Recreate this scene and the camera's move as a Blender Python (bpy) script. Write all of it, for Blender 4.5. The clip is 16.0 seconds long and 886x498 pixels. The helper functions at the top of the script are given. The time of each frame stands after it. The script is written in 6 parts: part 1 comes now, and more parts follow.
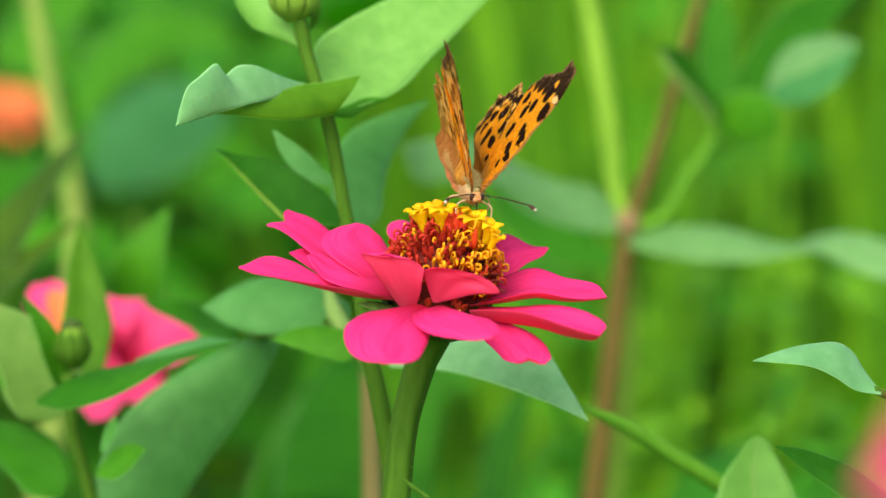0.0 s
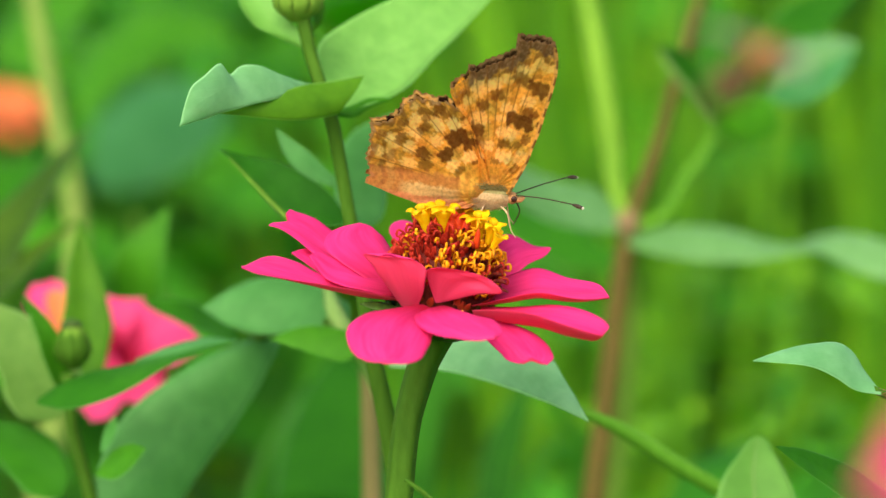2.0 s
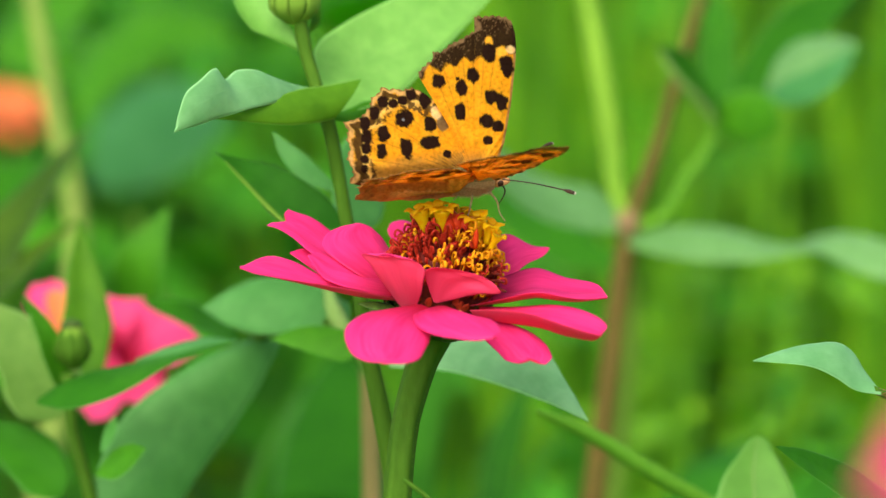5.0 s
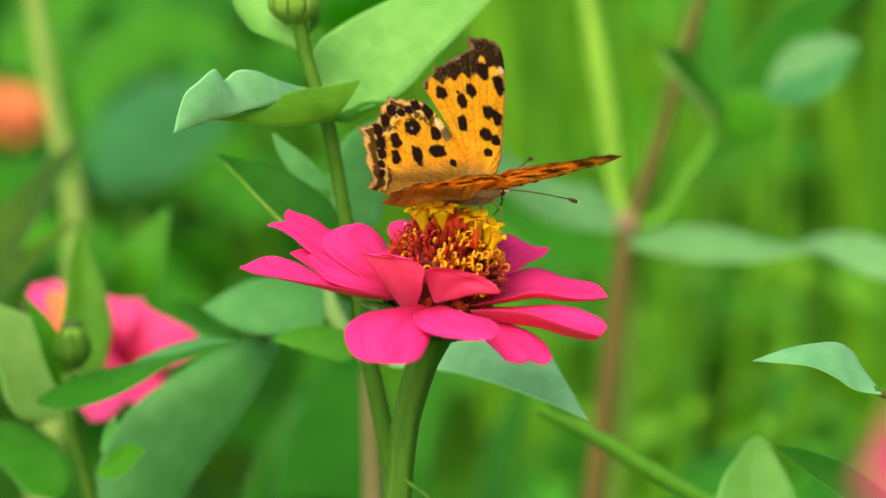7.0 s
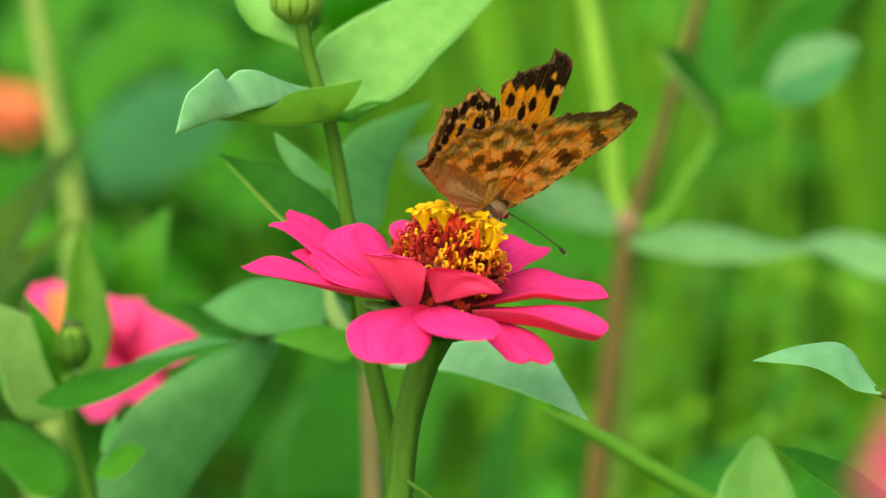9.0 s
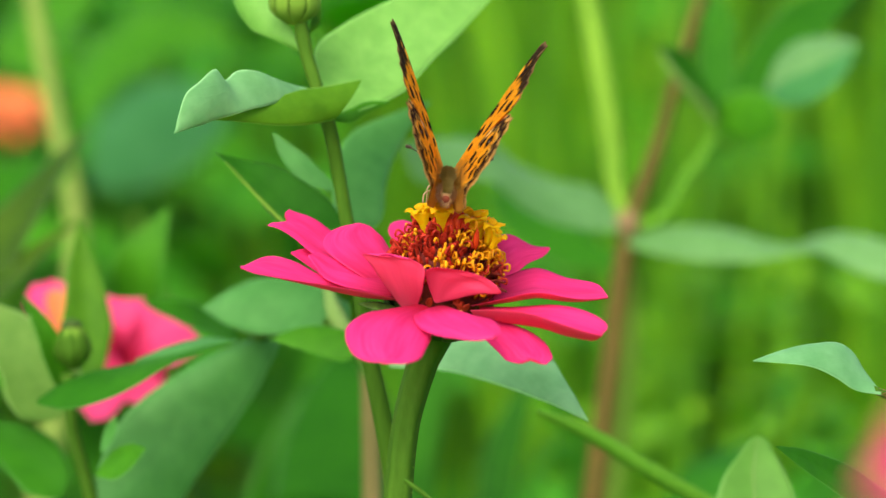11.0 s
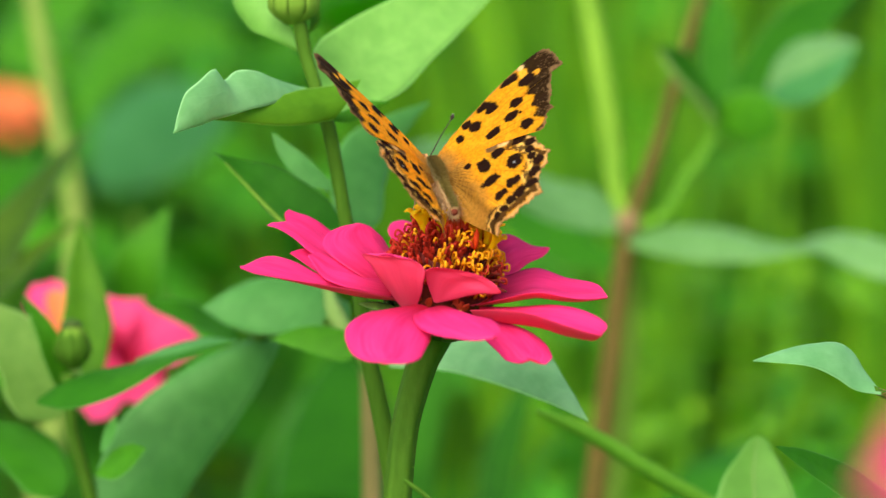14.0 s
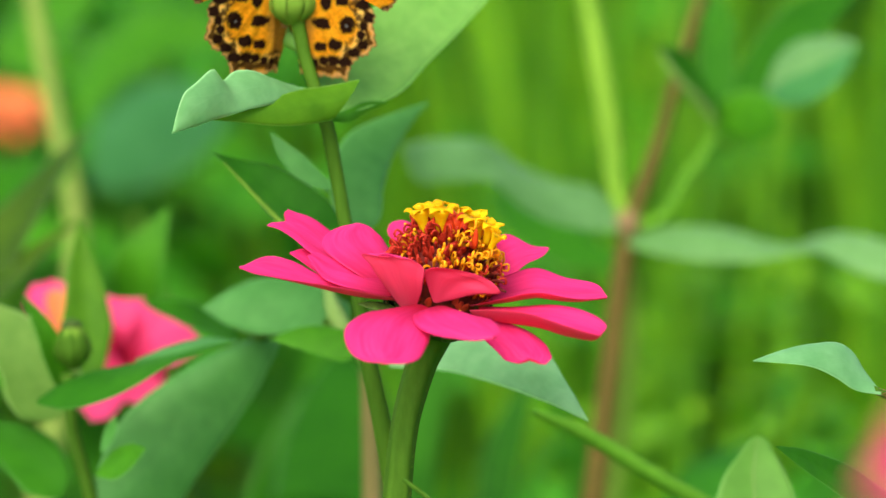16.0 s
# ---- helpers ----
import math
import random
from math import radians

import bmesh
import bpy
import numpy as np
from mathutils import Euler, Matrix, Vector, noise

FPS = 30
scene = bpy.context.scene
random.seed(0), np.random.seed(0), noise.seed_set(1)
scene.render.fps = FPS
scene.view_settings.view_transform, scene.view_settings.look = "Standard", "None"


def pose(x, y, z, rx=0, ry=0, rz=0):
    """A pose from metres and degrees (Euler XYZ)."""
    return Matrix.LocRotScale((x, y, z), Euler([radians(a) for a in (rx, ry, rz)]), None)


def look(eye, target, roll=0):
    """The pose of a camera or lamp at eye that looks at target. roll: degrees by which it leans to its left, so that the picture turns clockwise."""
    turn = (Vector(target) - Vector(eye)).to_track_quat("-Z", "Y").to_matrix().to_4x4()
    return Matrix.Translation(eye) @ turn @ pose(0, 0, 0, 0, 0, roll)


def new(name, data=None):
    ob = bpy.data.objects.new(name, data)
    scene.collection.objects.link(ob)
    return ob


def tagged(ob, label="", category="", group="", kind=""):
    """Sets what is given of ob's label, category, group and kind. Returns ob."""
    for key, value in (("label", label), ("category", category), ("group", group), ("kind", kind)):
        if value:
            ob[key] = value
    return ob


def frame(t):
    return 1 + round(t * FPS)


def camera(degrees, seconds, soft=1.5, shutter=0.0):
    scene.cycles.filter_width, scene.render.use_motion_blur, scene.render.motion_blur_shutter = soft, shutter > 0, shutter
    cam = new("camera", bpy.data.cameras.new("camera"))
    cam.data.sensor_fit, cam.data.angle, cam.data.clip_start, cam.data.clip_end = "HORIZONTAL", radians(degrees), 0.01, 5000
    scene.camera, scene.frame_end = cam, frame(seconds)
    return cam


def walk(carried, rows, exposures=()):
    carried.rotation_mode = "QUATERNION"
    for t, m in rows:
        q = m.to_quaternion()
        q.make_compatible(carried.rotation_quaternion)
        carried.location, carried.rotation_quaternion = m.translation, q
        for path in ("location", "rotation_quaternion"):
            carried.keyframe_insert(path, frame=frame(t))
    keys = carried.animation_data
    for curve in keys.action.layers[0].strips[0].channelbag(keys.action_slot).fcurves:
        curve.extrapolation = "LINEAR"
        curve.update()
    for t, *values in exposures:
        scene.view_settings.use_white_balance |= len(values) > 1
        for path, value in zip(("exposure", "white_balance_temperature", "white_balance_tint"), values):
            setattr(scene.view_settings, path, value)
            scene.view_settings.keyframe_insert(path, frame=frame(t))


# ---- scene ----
# Camera: a long lens close to a zinnia, level with the flower head, held still.
cam = camera(20, 16.0, soft=1.5)
cam.data.dof.use_dof = True
cam.data.dof.focus_distance = 0.443
cam.data.dof.aperture_fstop = 11.5
VIEW = look((0.0000, -0.4407, 0.6819), (0, 0, 0.62))
walk(cam, [(0.0, VIEW), (16.0, VIEW)], exposures=[(0.0, 0.80), (16.0, 0.80)])

# Daylight: a bright hazy sky and a soft sun high behind the camera.
world = bpy.data.worlds.new("sky")
scene.world = world
world.use_nodes = True
wn = world.node_tree
sky = wn.nodes.new("ShaderNodeTexSky")
sky.sky_type = "NISHITA"
sky.sun_disc = False
sky.sun_elevation = radians(46)
sky.sun_rotation = radians(200)
sky.air_density = 1.0
sky.dust_density = 3.0
wn.nodes["Background"].inputs["Strength"].default_value = 0.15
wn.links.new(sky.outputs[0], wn.nodes["Background"].inputs["Color"])
sun = new("sun", bpy.data.lights.new("sun", "SUN"))
sun.data.energy = 2.3
sun.data.angle = radians(60)
sun.data.color = (1.0, 0.94, 0.75)
sun.matrix_world = look((-0.3, -0.8, 0.9), (0, 0, 0))


# ---- materials ----
def shader(name, rough=0.5, spec=0.4):
    m = bpy.data.materials.new(name)
    m.use_nodes = True
    b = m.node_tree.nodes["Principled BSDF"]
    b.inputs["Roughness"].default_value = rough
    b.inputs["Specular IOR Level"].default_value = spec
    return m, m.node_tree, b


def node(nt, kind, **values):
    n = nt.nodes.new(kind)
    for key, value in values.items():
        n.inputs[key.replace("_", " ")].default_value = value
    return n


def ramp(nt, source, stops):
    r = nt.nodes.new("ShaderNodeValToRGB")
    while len(r.color_ramp.elements) < len(stops):
        r.color_ramp.elements.new(0.5)
    for e, (at, c) in zip(r.color_ramp.elements, stops):
        e.position, e.color = at, (*c, 1)
    nt.links.new(source, r.inputs[0])
    return r.outputs[0]


def mixed(nt, a, b, fac, how="MIX"):
    n = nt.nodes.new("ShaderNodeMix")
    n.data_type, n.blend_type = "RGBA", how
    for slot, value in ((6, a), (7, b), (0, fac)):
        if isinstance(value, (tuple, list)):
            n.inputs[slot].default_value = (*value, 1)
        elif isinstance(value, (int, float)):
            n.inputs[slot].default_value = value
        else:
            nt.links.new(value, n.inputs[slot])
    return n.outputs[2]


def through_light(nt, b, color, amount):
    """Lets some light pass through a thin sheet."""
    t = nt.nodes.new("ShaderNodeBsdfTranslucent")
    s = node(nt, "ShaderNodeMixShader", Fac=amount)
    if isinstance(color, tuple):
        t.inputs[0].default_value = (*color, 1)
    else:
        nt.links.new(color, t.inputs[0])
    nt.links.new(b.outputs[0], s.inputs[1])
    nt.links.new(t.outputs[0], s.inputs[2])
    nt.links.new(s.outputs[0], nt.nodes["Material Output"].inputs[0])


def bumped(nt, b, height, strength, distance):
    n = node(nt, "ShaderNodeBump", Strength=strength, Distance=distance)
    nt.links.new(height, n.inputs["Height"])
    nt.links.new(n.outputs[0], b.inputs["Normal"])


def leaf_material(name, dark, light, rough=0.42, spec=0.5, veins=0.5, glow=0.35, island=False):
    m, nt, b = shader(name, rough, spec)
    L = nt.links
    uv = nt.nodes.new("ShaderNodeUVMap")
    sep = nt.nodes.new("ShaderNodeSeparateXYZ")
    L.new(uv.outputs[0], sep.inputs[0])
    # side veins: bands that sweep forward from the midrib
    absv = node(nt, "ShaderNodeMath")
    absv.operation = "ABSOLUTE"
    L.new(sep.outputs[1], absv.inputs[0])
    sweep = nt.nodes.new("ShaderNodeMath")
    sweep.operation = "MULTIPLY_ADD"
    L.new(absv.outputs[0], sweep.inputs[0])
    sweep.inputs[1].default_value = -0.22
    L.new(sep.outputs[0], sweep.inputs[2])
    comb = nt.nodes.new("ShaderNodeCombineXYZ")
    L.new(sweep.outputs[0], comb.inputs[0])
    wave = node(nt, "ShaderNodeTexWave", Scale=3.4, Distortion=1.2, Detail=2.0)
    L.new(comb.outputs[0], wave.inputs["Vector"])
    tc = nt.nodes.new("ShaderNodeTexCoord")
    n1 = node(nt, "ShaderNodeTexNoise", Scale=45.0, Detail=4.0)
    n2 = node(nt, "ShaderNodeTexNoise", Scale=900.0, Detail=3.0)
    for n in (n1, n2):
        L.new(tc.outputs["Object"], n.inputs["Vector"])
    base = ramp(nt, n1.outputs["Fac"], [(0.3, dark), (0.7, light)])
    vein = ramp(nt, wave.outputs["Fac"], [(0.0, (1, 1, 1)), (0.12, (0, 0, 0))])
    rib = ramp(nt, absv.outputs[0], [(0.0, (1, 1, 1)), (0.07, (0, 0, 0))])
    lines = mixed(nt, vein, rib, 1.0, "LIGHTEN")
    fac = node(nt, "ShaderNodeMath")
    fac.operation = "MULTIPLY"
    L.new(lines, fac.inputs[0])
    fac.inputs[1].default_value = 0.45 * veins
    color = mixed(nt, base, tuple(min(1, c * 1.8 + 0.03) for c in light), fac.outputs[0])
    n3 = node(nt, "ShaderNodeTexNoise", Scale=260.0, Detail=3.0)
    L.new(tc.outputs["Object"], n3.inputs["Vector"])
    color = mixed(nt, color, ramp(nt, n3.outputs["Fac"], [(0.3, (0.86, 0.90, 0.86)), (0.7, (1.14, 1.09, 1.16))]), 1.0, "MULTIPLY")
    if not island:
        rim = ramp(nt, absv.outputs[0], [(0.93, (0, 0, 0)), (0.985, (0.55, 0.55, 0.55))])
        color = mixed(nt, color, tuple(min(1, c * 1.5 + 0.10) for c in light), rim)
    if island:
        geo = nt.nodes.new("ShaderNodeNewGeometry")
        tone = ramp(nt, geo.outputs["Random Per Island"], [(0.0, (0.50, 0.60, 0.62)), (0.35, (0.78, 0.86, 0.86)), (0.7, (1.1, 1.05, 0.95)), (1.0, (1.8, 1.4, 0.9))])
    else:
        info = nt.nodes.new("ShaderNodeObjectInfo")
        tone = ramp(nt, info.outputs["Random"], [(0.0, (0.9, 0.92, 0.95)), (1.0, (1.12, 1.08, 1.0))])
    color = mixed(nt, color, tone, 1.0, "MULTIPLY")
    L.new(color, b.inputs["Base Color"])
    h = mixed(nt, n2.outputs["Color"], lines, 0.5)
    bumped(nt, b, h, 0.35 * veins + 0.1, 0.0006)
    if glow:
        through_light(nt, b, mixed(nt, color, (1.2, 1.3, 0.35), 1.0, "MULTIPLY"), glow)
    return m


def stem_material(name, low, high, rough=0.75):
    m, nt, b = shader(name, rough, 0.08)
    tc = nt.nodes.new("ShaderNodeTexCoord")
    mp = node(nt, "ShaderNodeMapping")
    mp.inputs["Scale"].default_value = (900, 900, 60)
    nt.links.new(tc.outputs["Object"], mp.inputs[0])
    n = node(nt, "ShaderNodeTexNoise", Scale=1.0, Detail=3.0)
    nt.links.new(mp.outputs[0], n.inputs["Vector"])
    n2 = node(nt, "ShaderNodeTexNoise", Scale=30.0, Detail=2.0)
    nt.links.new(tc.outputs["Object"], n2.inputs["Vector"])
    c = ramp(nt, n.outputs["Fac"], [(0.1, low), (0.9, high)])
    c = mixed(nt, c, ramp(nt, n2.outputs["Fac"], [(0.3, (0.8, 0.85, 0.8)), (0.7, (1.15, 1.1, 1.1))]), 1.0, "MULTIPLY")
    nt.links.new(c, b.inputs["Base Color"])
    bumped(nt, b, n.outputs["Fac"], 0.2, 0.0003)
    return m


def petal_material(name, inner, outer, under):
    m, nt, b = shader(name, 0.6, 0.25)
    L = nt.links
    uv = nt.nodes.new("ShaderNodeUVMap")
    sep = nt.nodes.new("ShaderNodeSeparateXYZ")
    L.new(uv.outputs[0], sep.inputs[0])
    mp = node(nt, "ShaderNodeMapping")
    mp.inputs["Scale"].default_value = (2.2, 5, 1)
    L.new(uv.outputs[0], mp.inputs[0])
    streak = node(nt, "ShaderNodeTexNoise", Scale=1.6, Detail=3.0)
    L.new(mp.outputs[0], streak.inputs["Vector"])
    tc = nt.nodes.new("ShaderNodeTexCoord")
    fine = node(nt, "ShaderNodeTexNoise", Scale=700.0, Detail=3.0)
    L.new(tc.outputs["Object"], fine.inputs["Vector"])
    # red deepens towards the base, which also paints in shade between the petals
    along = ramp(nt, sep.outputs[0], [(0.05, inner), (0.42, outer)])
    c = mixed(nt, along, ramp(nt, streak.outputs["Fac"], [(0.35, (0.92, 0.75, 0.86)), (0.65, (1.02, 1.25, 1.08))]), 1.0, "MULTIPLY")
    attr = nt.nodes.new("ShaderNodeAttribute")
    attr.attribute_name = "underside"
    # fine veins that run along the petal
    lines = node(nt, "ShaderNodeMapping")
    lines.inputs["Scale"].default_value = (0.5, 6.5, 1)
    L.new(uv.outputs[0], lines.inputs[0])
    fibre = node(nt, "ShaderNodeTexNoise", Scale=1.3, Detail=1.5)
    L.new(lines.outputs[0], fibre.inputs["Vector"])
    grain = ramp(nt, fibre.outputs["Fac"], [(0.34, (0.93, 0.80, 0.88)), (0.46, (1, 1, 1)), (0.66, (1.02, 1.18, 1.05))])
    c = mixed(nt, c, under, attr.outputs["Fac"])
    c = mixed(nt, c, grain, 0.55, "MULTIPLY")
    L.new(c, b.inputs["Base Color"])
    bumped(nt, b, mixed(nt, fibre.outputs["Color"], fine.outputs["Color"], 0.6), 0.22, 0.0005)
    through_light(nt, b, c, 0.42)
    return m


def grain_material(name, low, high, rough=0.5, scale=900.0, glow=0.0):
    m, nt, b = shader(name, rough, 0.15)
    tc = nt.nodes.new("ShaderNodeTexCoord")
    n = node(nt, "ShaderNodeTexNoise", Scale=scale, Detail=3.0)
    nt.links.new(tc.outputs["Object"], n.inputs["Vector"])
    info = nt.nodes.new("ShaderNodeObjectInfo")
    c = ramp(nt, n.outputs["Fac"], [(0.3, low), (0.7, high)])
    c = mixed(nt, c, ramp(nt, info.outputs["Random"], [(0.0, (0.8, 0.72, 0.7)), (1.0, (1.1, 1.1, 1.1))]), 1.0, "MULTIPLY")
    nt.links.new(c, b.inputs["Base Color"])
    bumped(nt, b, n.outputs["Fac"], 0.3, 0.0002)
    if glow:
        through_light(nt, b, c, glow)
    return m


def wing_material():
    m, nt, b = shader("wing scales", 0.75, 0.08)
    attr = nt.nodes.new("ShaderNodeAttribute")
    attr.attribute_name = "scales"
    tc = nt.nodes.new("ShaderNodeTexCoord")
    n = node(nt, "ShaderNodeTexNoise", Scale=1600.0, Detail=4.0)
    nt.links.new(tc.outputs["Object"], n.inputs["Vector"])
    c = mixed(nt, attr.outputs["Color"], ramp(nt, n.outputs["Fac"], [(0.3, (0.76, 0.73, 0.68)), (0.5, (1.0, 1.0, 1.0)), (0.7, (1.12, 1.13, 1.12))]), 1.0, "MULTIPLY")
    nt.links.new(c, b.inputs["Base Color"])
    bumped(nt, b, n.outputs["Fac"], 0.3, 0.0002)
    through_light(nt, b, mixed(nt, c, (1.35, 1.2, 0.5), 1.0, "MULTIPLY"), 0.53)
    return m


LEAF_PALE = leaf_material("pale leaf", (0.17, 0.42, 0.065), (0.23, 0.50, 0.10), 0.5, 0.25, 0.06, 0.4)
LEAF_GREEN = leaf_material("green leaf", (0.045, 0.22, 0.006), (0.078, 0.30, 0.010), 0.55, 0.15, 0.06, 0.4)
# LEAF_LIT has the light on the leaf put into its yellow-green
LEAF_LIT = leaf_material("lit yellow-green leaf", (0.078, 0.235, 0.008), (0.12, 0.31, 0.014), 0.55, 0.15, 0.05, 0.45)
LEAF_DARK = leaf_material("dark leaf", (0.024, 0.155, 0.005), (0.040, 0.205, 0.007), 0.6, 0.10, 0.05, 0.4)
# pale blue-green base that carries the sky's sheen in its colour
LEAF_BLUE = leaf_material("sky-sheen leaf", (0.15, 0.40, 0.15), (0.23, 0.49, 0.21), 0.5, 0.25, 0.04, 0.3)
LEAF_SILVER = leaf_material("silvery green leaf", (0.19, 0.46, 0.18), (0.28, 0.55, 0.27), 0.5, 0.25, 0.06, 0.3)
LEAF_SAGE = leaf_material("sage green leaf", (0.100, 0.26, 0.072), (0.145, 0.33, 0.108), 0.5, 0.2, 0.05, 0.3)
LEAF_LIME = leaf_material("pale lime leaf", (0.18, 0.36, 0.060), (0.25, 0.44, 0.10), 0.55, 0.2, 0.06, 0.35)
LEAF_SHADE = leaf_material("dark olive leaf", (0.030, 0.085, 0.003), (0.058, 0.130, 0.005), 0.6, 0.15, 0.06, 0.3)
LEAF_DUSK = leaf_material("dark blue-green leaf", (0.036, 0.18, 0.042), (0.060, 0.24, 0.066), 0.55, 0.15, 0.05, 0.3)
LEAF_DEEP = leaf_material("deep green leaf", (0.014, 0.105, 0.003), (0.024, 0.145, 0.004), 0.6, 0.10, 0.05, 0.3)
LEAF_SEED = leaf_material("fresh green leaf", (0.080, 0.235, 0.026), (0.110, 0.29, 0.042), 0.5, 0.2, 0.02, 0.35)
LEAF_FAR = leaf_material("meadow leaf", (0.042, 0.26, 0.012), (0.088, 0.38, 0.020), 0.55, 0.15, 0.1, 0.4, island=True)
LEAF_TEAL = leaf_material("blue-green leaf", (0.060, 0.25, 0.040), (0.105, 0.33, 0.070), 0.5, 0.2, 0.06, 0.3)
GRASS = leaf_material("grass blade", (0.10, 0.33, 0.008), (0.17, 0.43, 0.012), 0.5, 0.3, 0.1, 0.4, island=True)
STEM_GREEN = stem_material("green stem", (0.034, 0.095, 0.005), (0.066, 0.155, 0.012))
STEM_FRESH = stem_material("fresh green stem", (0.070, 0.215, 0.012), (0.115, 0.29, 0.022))
STEM_PALE = stem_material("pale green stem", (0.17, 0.30, 0.065), (0.27, 0.41, 0.12))
STEM_RED = stem_material("reddish stem", (0.065, 0.085, 0.012), (0.15, 0.075, 0.026))
STEM_LIME = stem_material("pale lime stem", (0.115, 0.25, 0.018), (0.18, 0.34, 0.032))
STEM_STRAW = stem_material("straw green stem", (0.17, 0.26, 0.045), (0.26, 0.36, 0.08))
STEM_ROSE = stem_material("rosy stem", (0.17, 0.13, 0.06), (0.28, 0.17, 0.09))
STEM_MID = stem_material("yellow-green stem", (0.11, 0.22, 0.02), (0.17, 0.30, 0.036))
STEM_TAN = stem_material("dry tan stem", (0.17, 0.15, 0.05), (0.28, 0.21, 0.085))
PETAL_PINK = petal_material("pink petal", (0.50, 0.008, 0.045), (0.91, 0.036, 0.245), (0.84, 0.052, 0.150))
PETAL_RED = petal_material("coral petal", (0.50, 0.010, 0.06), (0.94, 0.075, 0.27), (0.84, 0.06, 0.17))
PETAL_ORANGE = petal_material("orange petal", (0.88, 0.24, 0.075), (0.92, 0.29, 0.10), (0.78, 0.22, 0.09))
FLORET_YELLOW = grain_material("yellow floret", (0.96, 0.60, 0.004), (0.98, 0.76, 0.008), 0.5, 900, 0.5)
STYLE_ORANGE = grain_material("orange style", (0.86, 0.31, 0.006), (0.94, 0.50, 0.012), 0.45, 900, 0.2)
SCALE_RED = grain_material("red chaff", (0.36, 0.018, 0.010), (0.58, 0.045, 0.020), 0.5, 900, 0.15)
SCALE_DARK = grain_material("dark chaff", (0.06, 0.006, 0.004), (0.15, 0.014, 0.008), 0.6)
HEART_RED = grain_material("red young floret", (0.60, 0.03, 0.006), (0.72, 0.07, 0.01), 0.5, 900, 0.2)
BRACT = grain_material("dark-tipped bract", (0.025, 0.05, 0.008), (0.06, 0.11, 0.015), 0.6)
WING = wing_material()
FUR = grain_material("olive fur", (0.30, 0.25, 0.09), (0.46, 0.39, 0.16), 0.8, 2500)
RUST_FUR = grain_material("rust fur", (0.34, 0.15, 0.05), (0.56, 0.30, 0.12), 0.7, 2500)
PALE_FUR = grain_material("pale tan fur", (0.58, 0.38, 0.17), (0.82, 0.60, 0.31), 0.8, 2500, 0.4)
DARK_RED = grain_material("dark red tip", (0.18, 0.04, 0.02), (0.34, 0.09, 0.05), 0.8, 1500)
HAIR = grain_material("olive-tan hair", (0.36, 0.32, 0.10), (0.68, 0.59, 0.25), 0.8, 2500, 0.45)
LEG = grain_material("pale tan leg", (0.42, 0.28, 0.14), (0.66, 0.50, 0.30), 0.5, 2500)
ANTENNA = grain_material("dark antenna", (0.03, 0.02, 0.012), (0.07, 0.045, 0.025), 0.5, 2500)
CLUB_TIP = grain_material("pale club tip", (0.55, 0.50, 0.35), (0.7, 0.65, 0.5), 0.5, 2500)
EYE_DARK = grain_material("dark eye", (0.03, 0.015, 0.01), (0.07, 0.03, 0.02), 0.25, 2500)


# ---- builders ----
def put(name, bm, mat, parent=None, label="", smooth=True):
    me = bpy.data.meshes.new(name)
    bm.to_mesh(me)
    bm.free()
    me.materials.append(mat)
    if smooth:
        for p in me.polygons:
            p.use_smooth = True
    ob = new(name, me)
    ob.parent = parent
    if label:
        tagged(ob, label)
    return ob


def part(name, bm, mat, parent, label=""):
    ob = put(name, bm, mat, parent, label)
    if parent is not None:
        at = parent.matrix_basis if parent.parent is None else parent.parent.matrix_basis @ parent.matrix_basis
        ob.data.transform(at.inverted())
    return ob


def thing(name, at, label, category, group="", kind=""):
    ob = new(name)
    ob.empty_display_size = 0.01
    ob.matrix_basis = Matrix.Translation(at)
    return tagged(ob, label, category, group, kind)


def curve_points(points, n):
    """A smooth line of n + 1 points through the given ones."""
    pts = [Vector(p) for p in points]
    if len(pts) == 2:
        return [pts[0].lerp(pts[1], i / n) for i in range(n + 1)]
    gaps = [max(1e-6, (q - p).length) for p, q in zip(pts, pts[1:])]
    way = [(q - p) / g for p, q, g in zip(pts, pts[1:], gaps)]
    lean = [way[0]] + [(u * h + v * g) / (g + h) for u, v, g, h in zip(way, way[1:], gaps, gaps[1:])] + [way[-1]]
    out = []
    for i in range(n + 1):
        s = i / n * (len(pts) - 1)
        k = min(int(s), len(pts) - 2)
        u, g = s - k, gaps[k]
        out.append(pts[k] * (2 * u ** 3 - 3 * u * u + 1) + lean[k] * g * (u ** 3 - 2 * u * u + u)
                   + pts[k + 1] * (3 * u * u - 2 * u ** 3) + lean[k + 1] * g * (u ** 3 - u * u))
    return out


def tube(bm, points, radii, n=16, sides=10, ridges=0.0):
    line = curve_points(points, n)
    rings = []
    side = None
    for i, p in enumerate(line):
        tan = (line[min(i + 1, n)] - line[max(i - 1, 0)]).normalized()
        if side is None:
            side = tan.cross(Vector((0.3, 1, 0.2))).normalized()
        side = (side - tan * side.dot(tan)).normalized()
        other = tan.cross(side)
        s = i / n * (len(radii) - 1)
        k = min(int(s), len(radii) - 2)
        r = radii[k] + (radii[k + 1] - radii[k]) * (s - k)
        rings.append([bm.verts.new(p + (side * math.cos(a) + other * math.sin(a)) * r * (1 + ridges * math.cos(5 * a)))
                      for a in (2 * math.pi * j / sides for j in range(sides))])
    for r0, r1 in zip(rings, rings[1:]):
        for j in range(sides):
            bm.faces.new((r0[j], r0[(j + 1) % sides], r1[(j + 1) % sides], r1[j]))
    bm.faces.new(rings[0][::-1])
    bm.faces.new(rings[-1])
    return bm


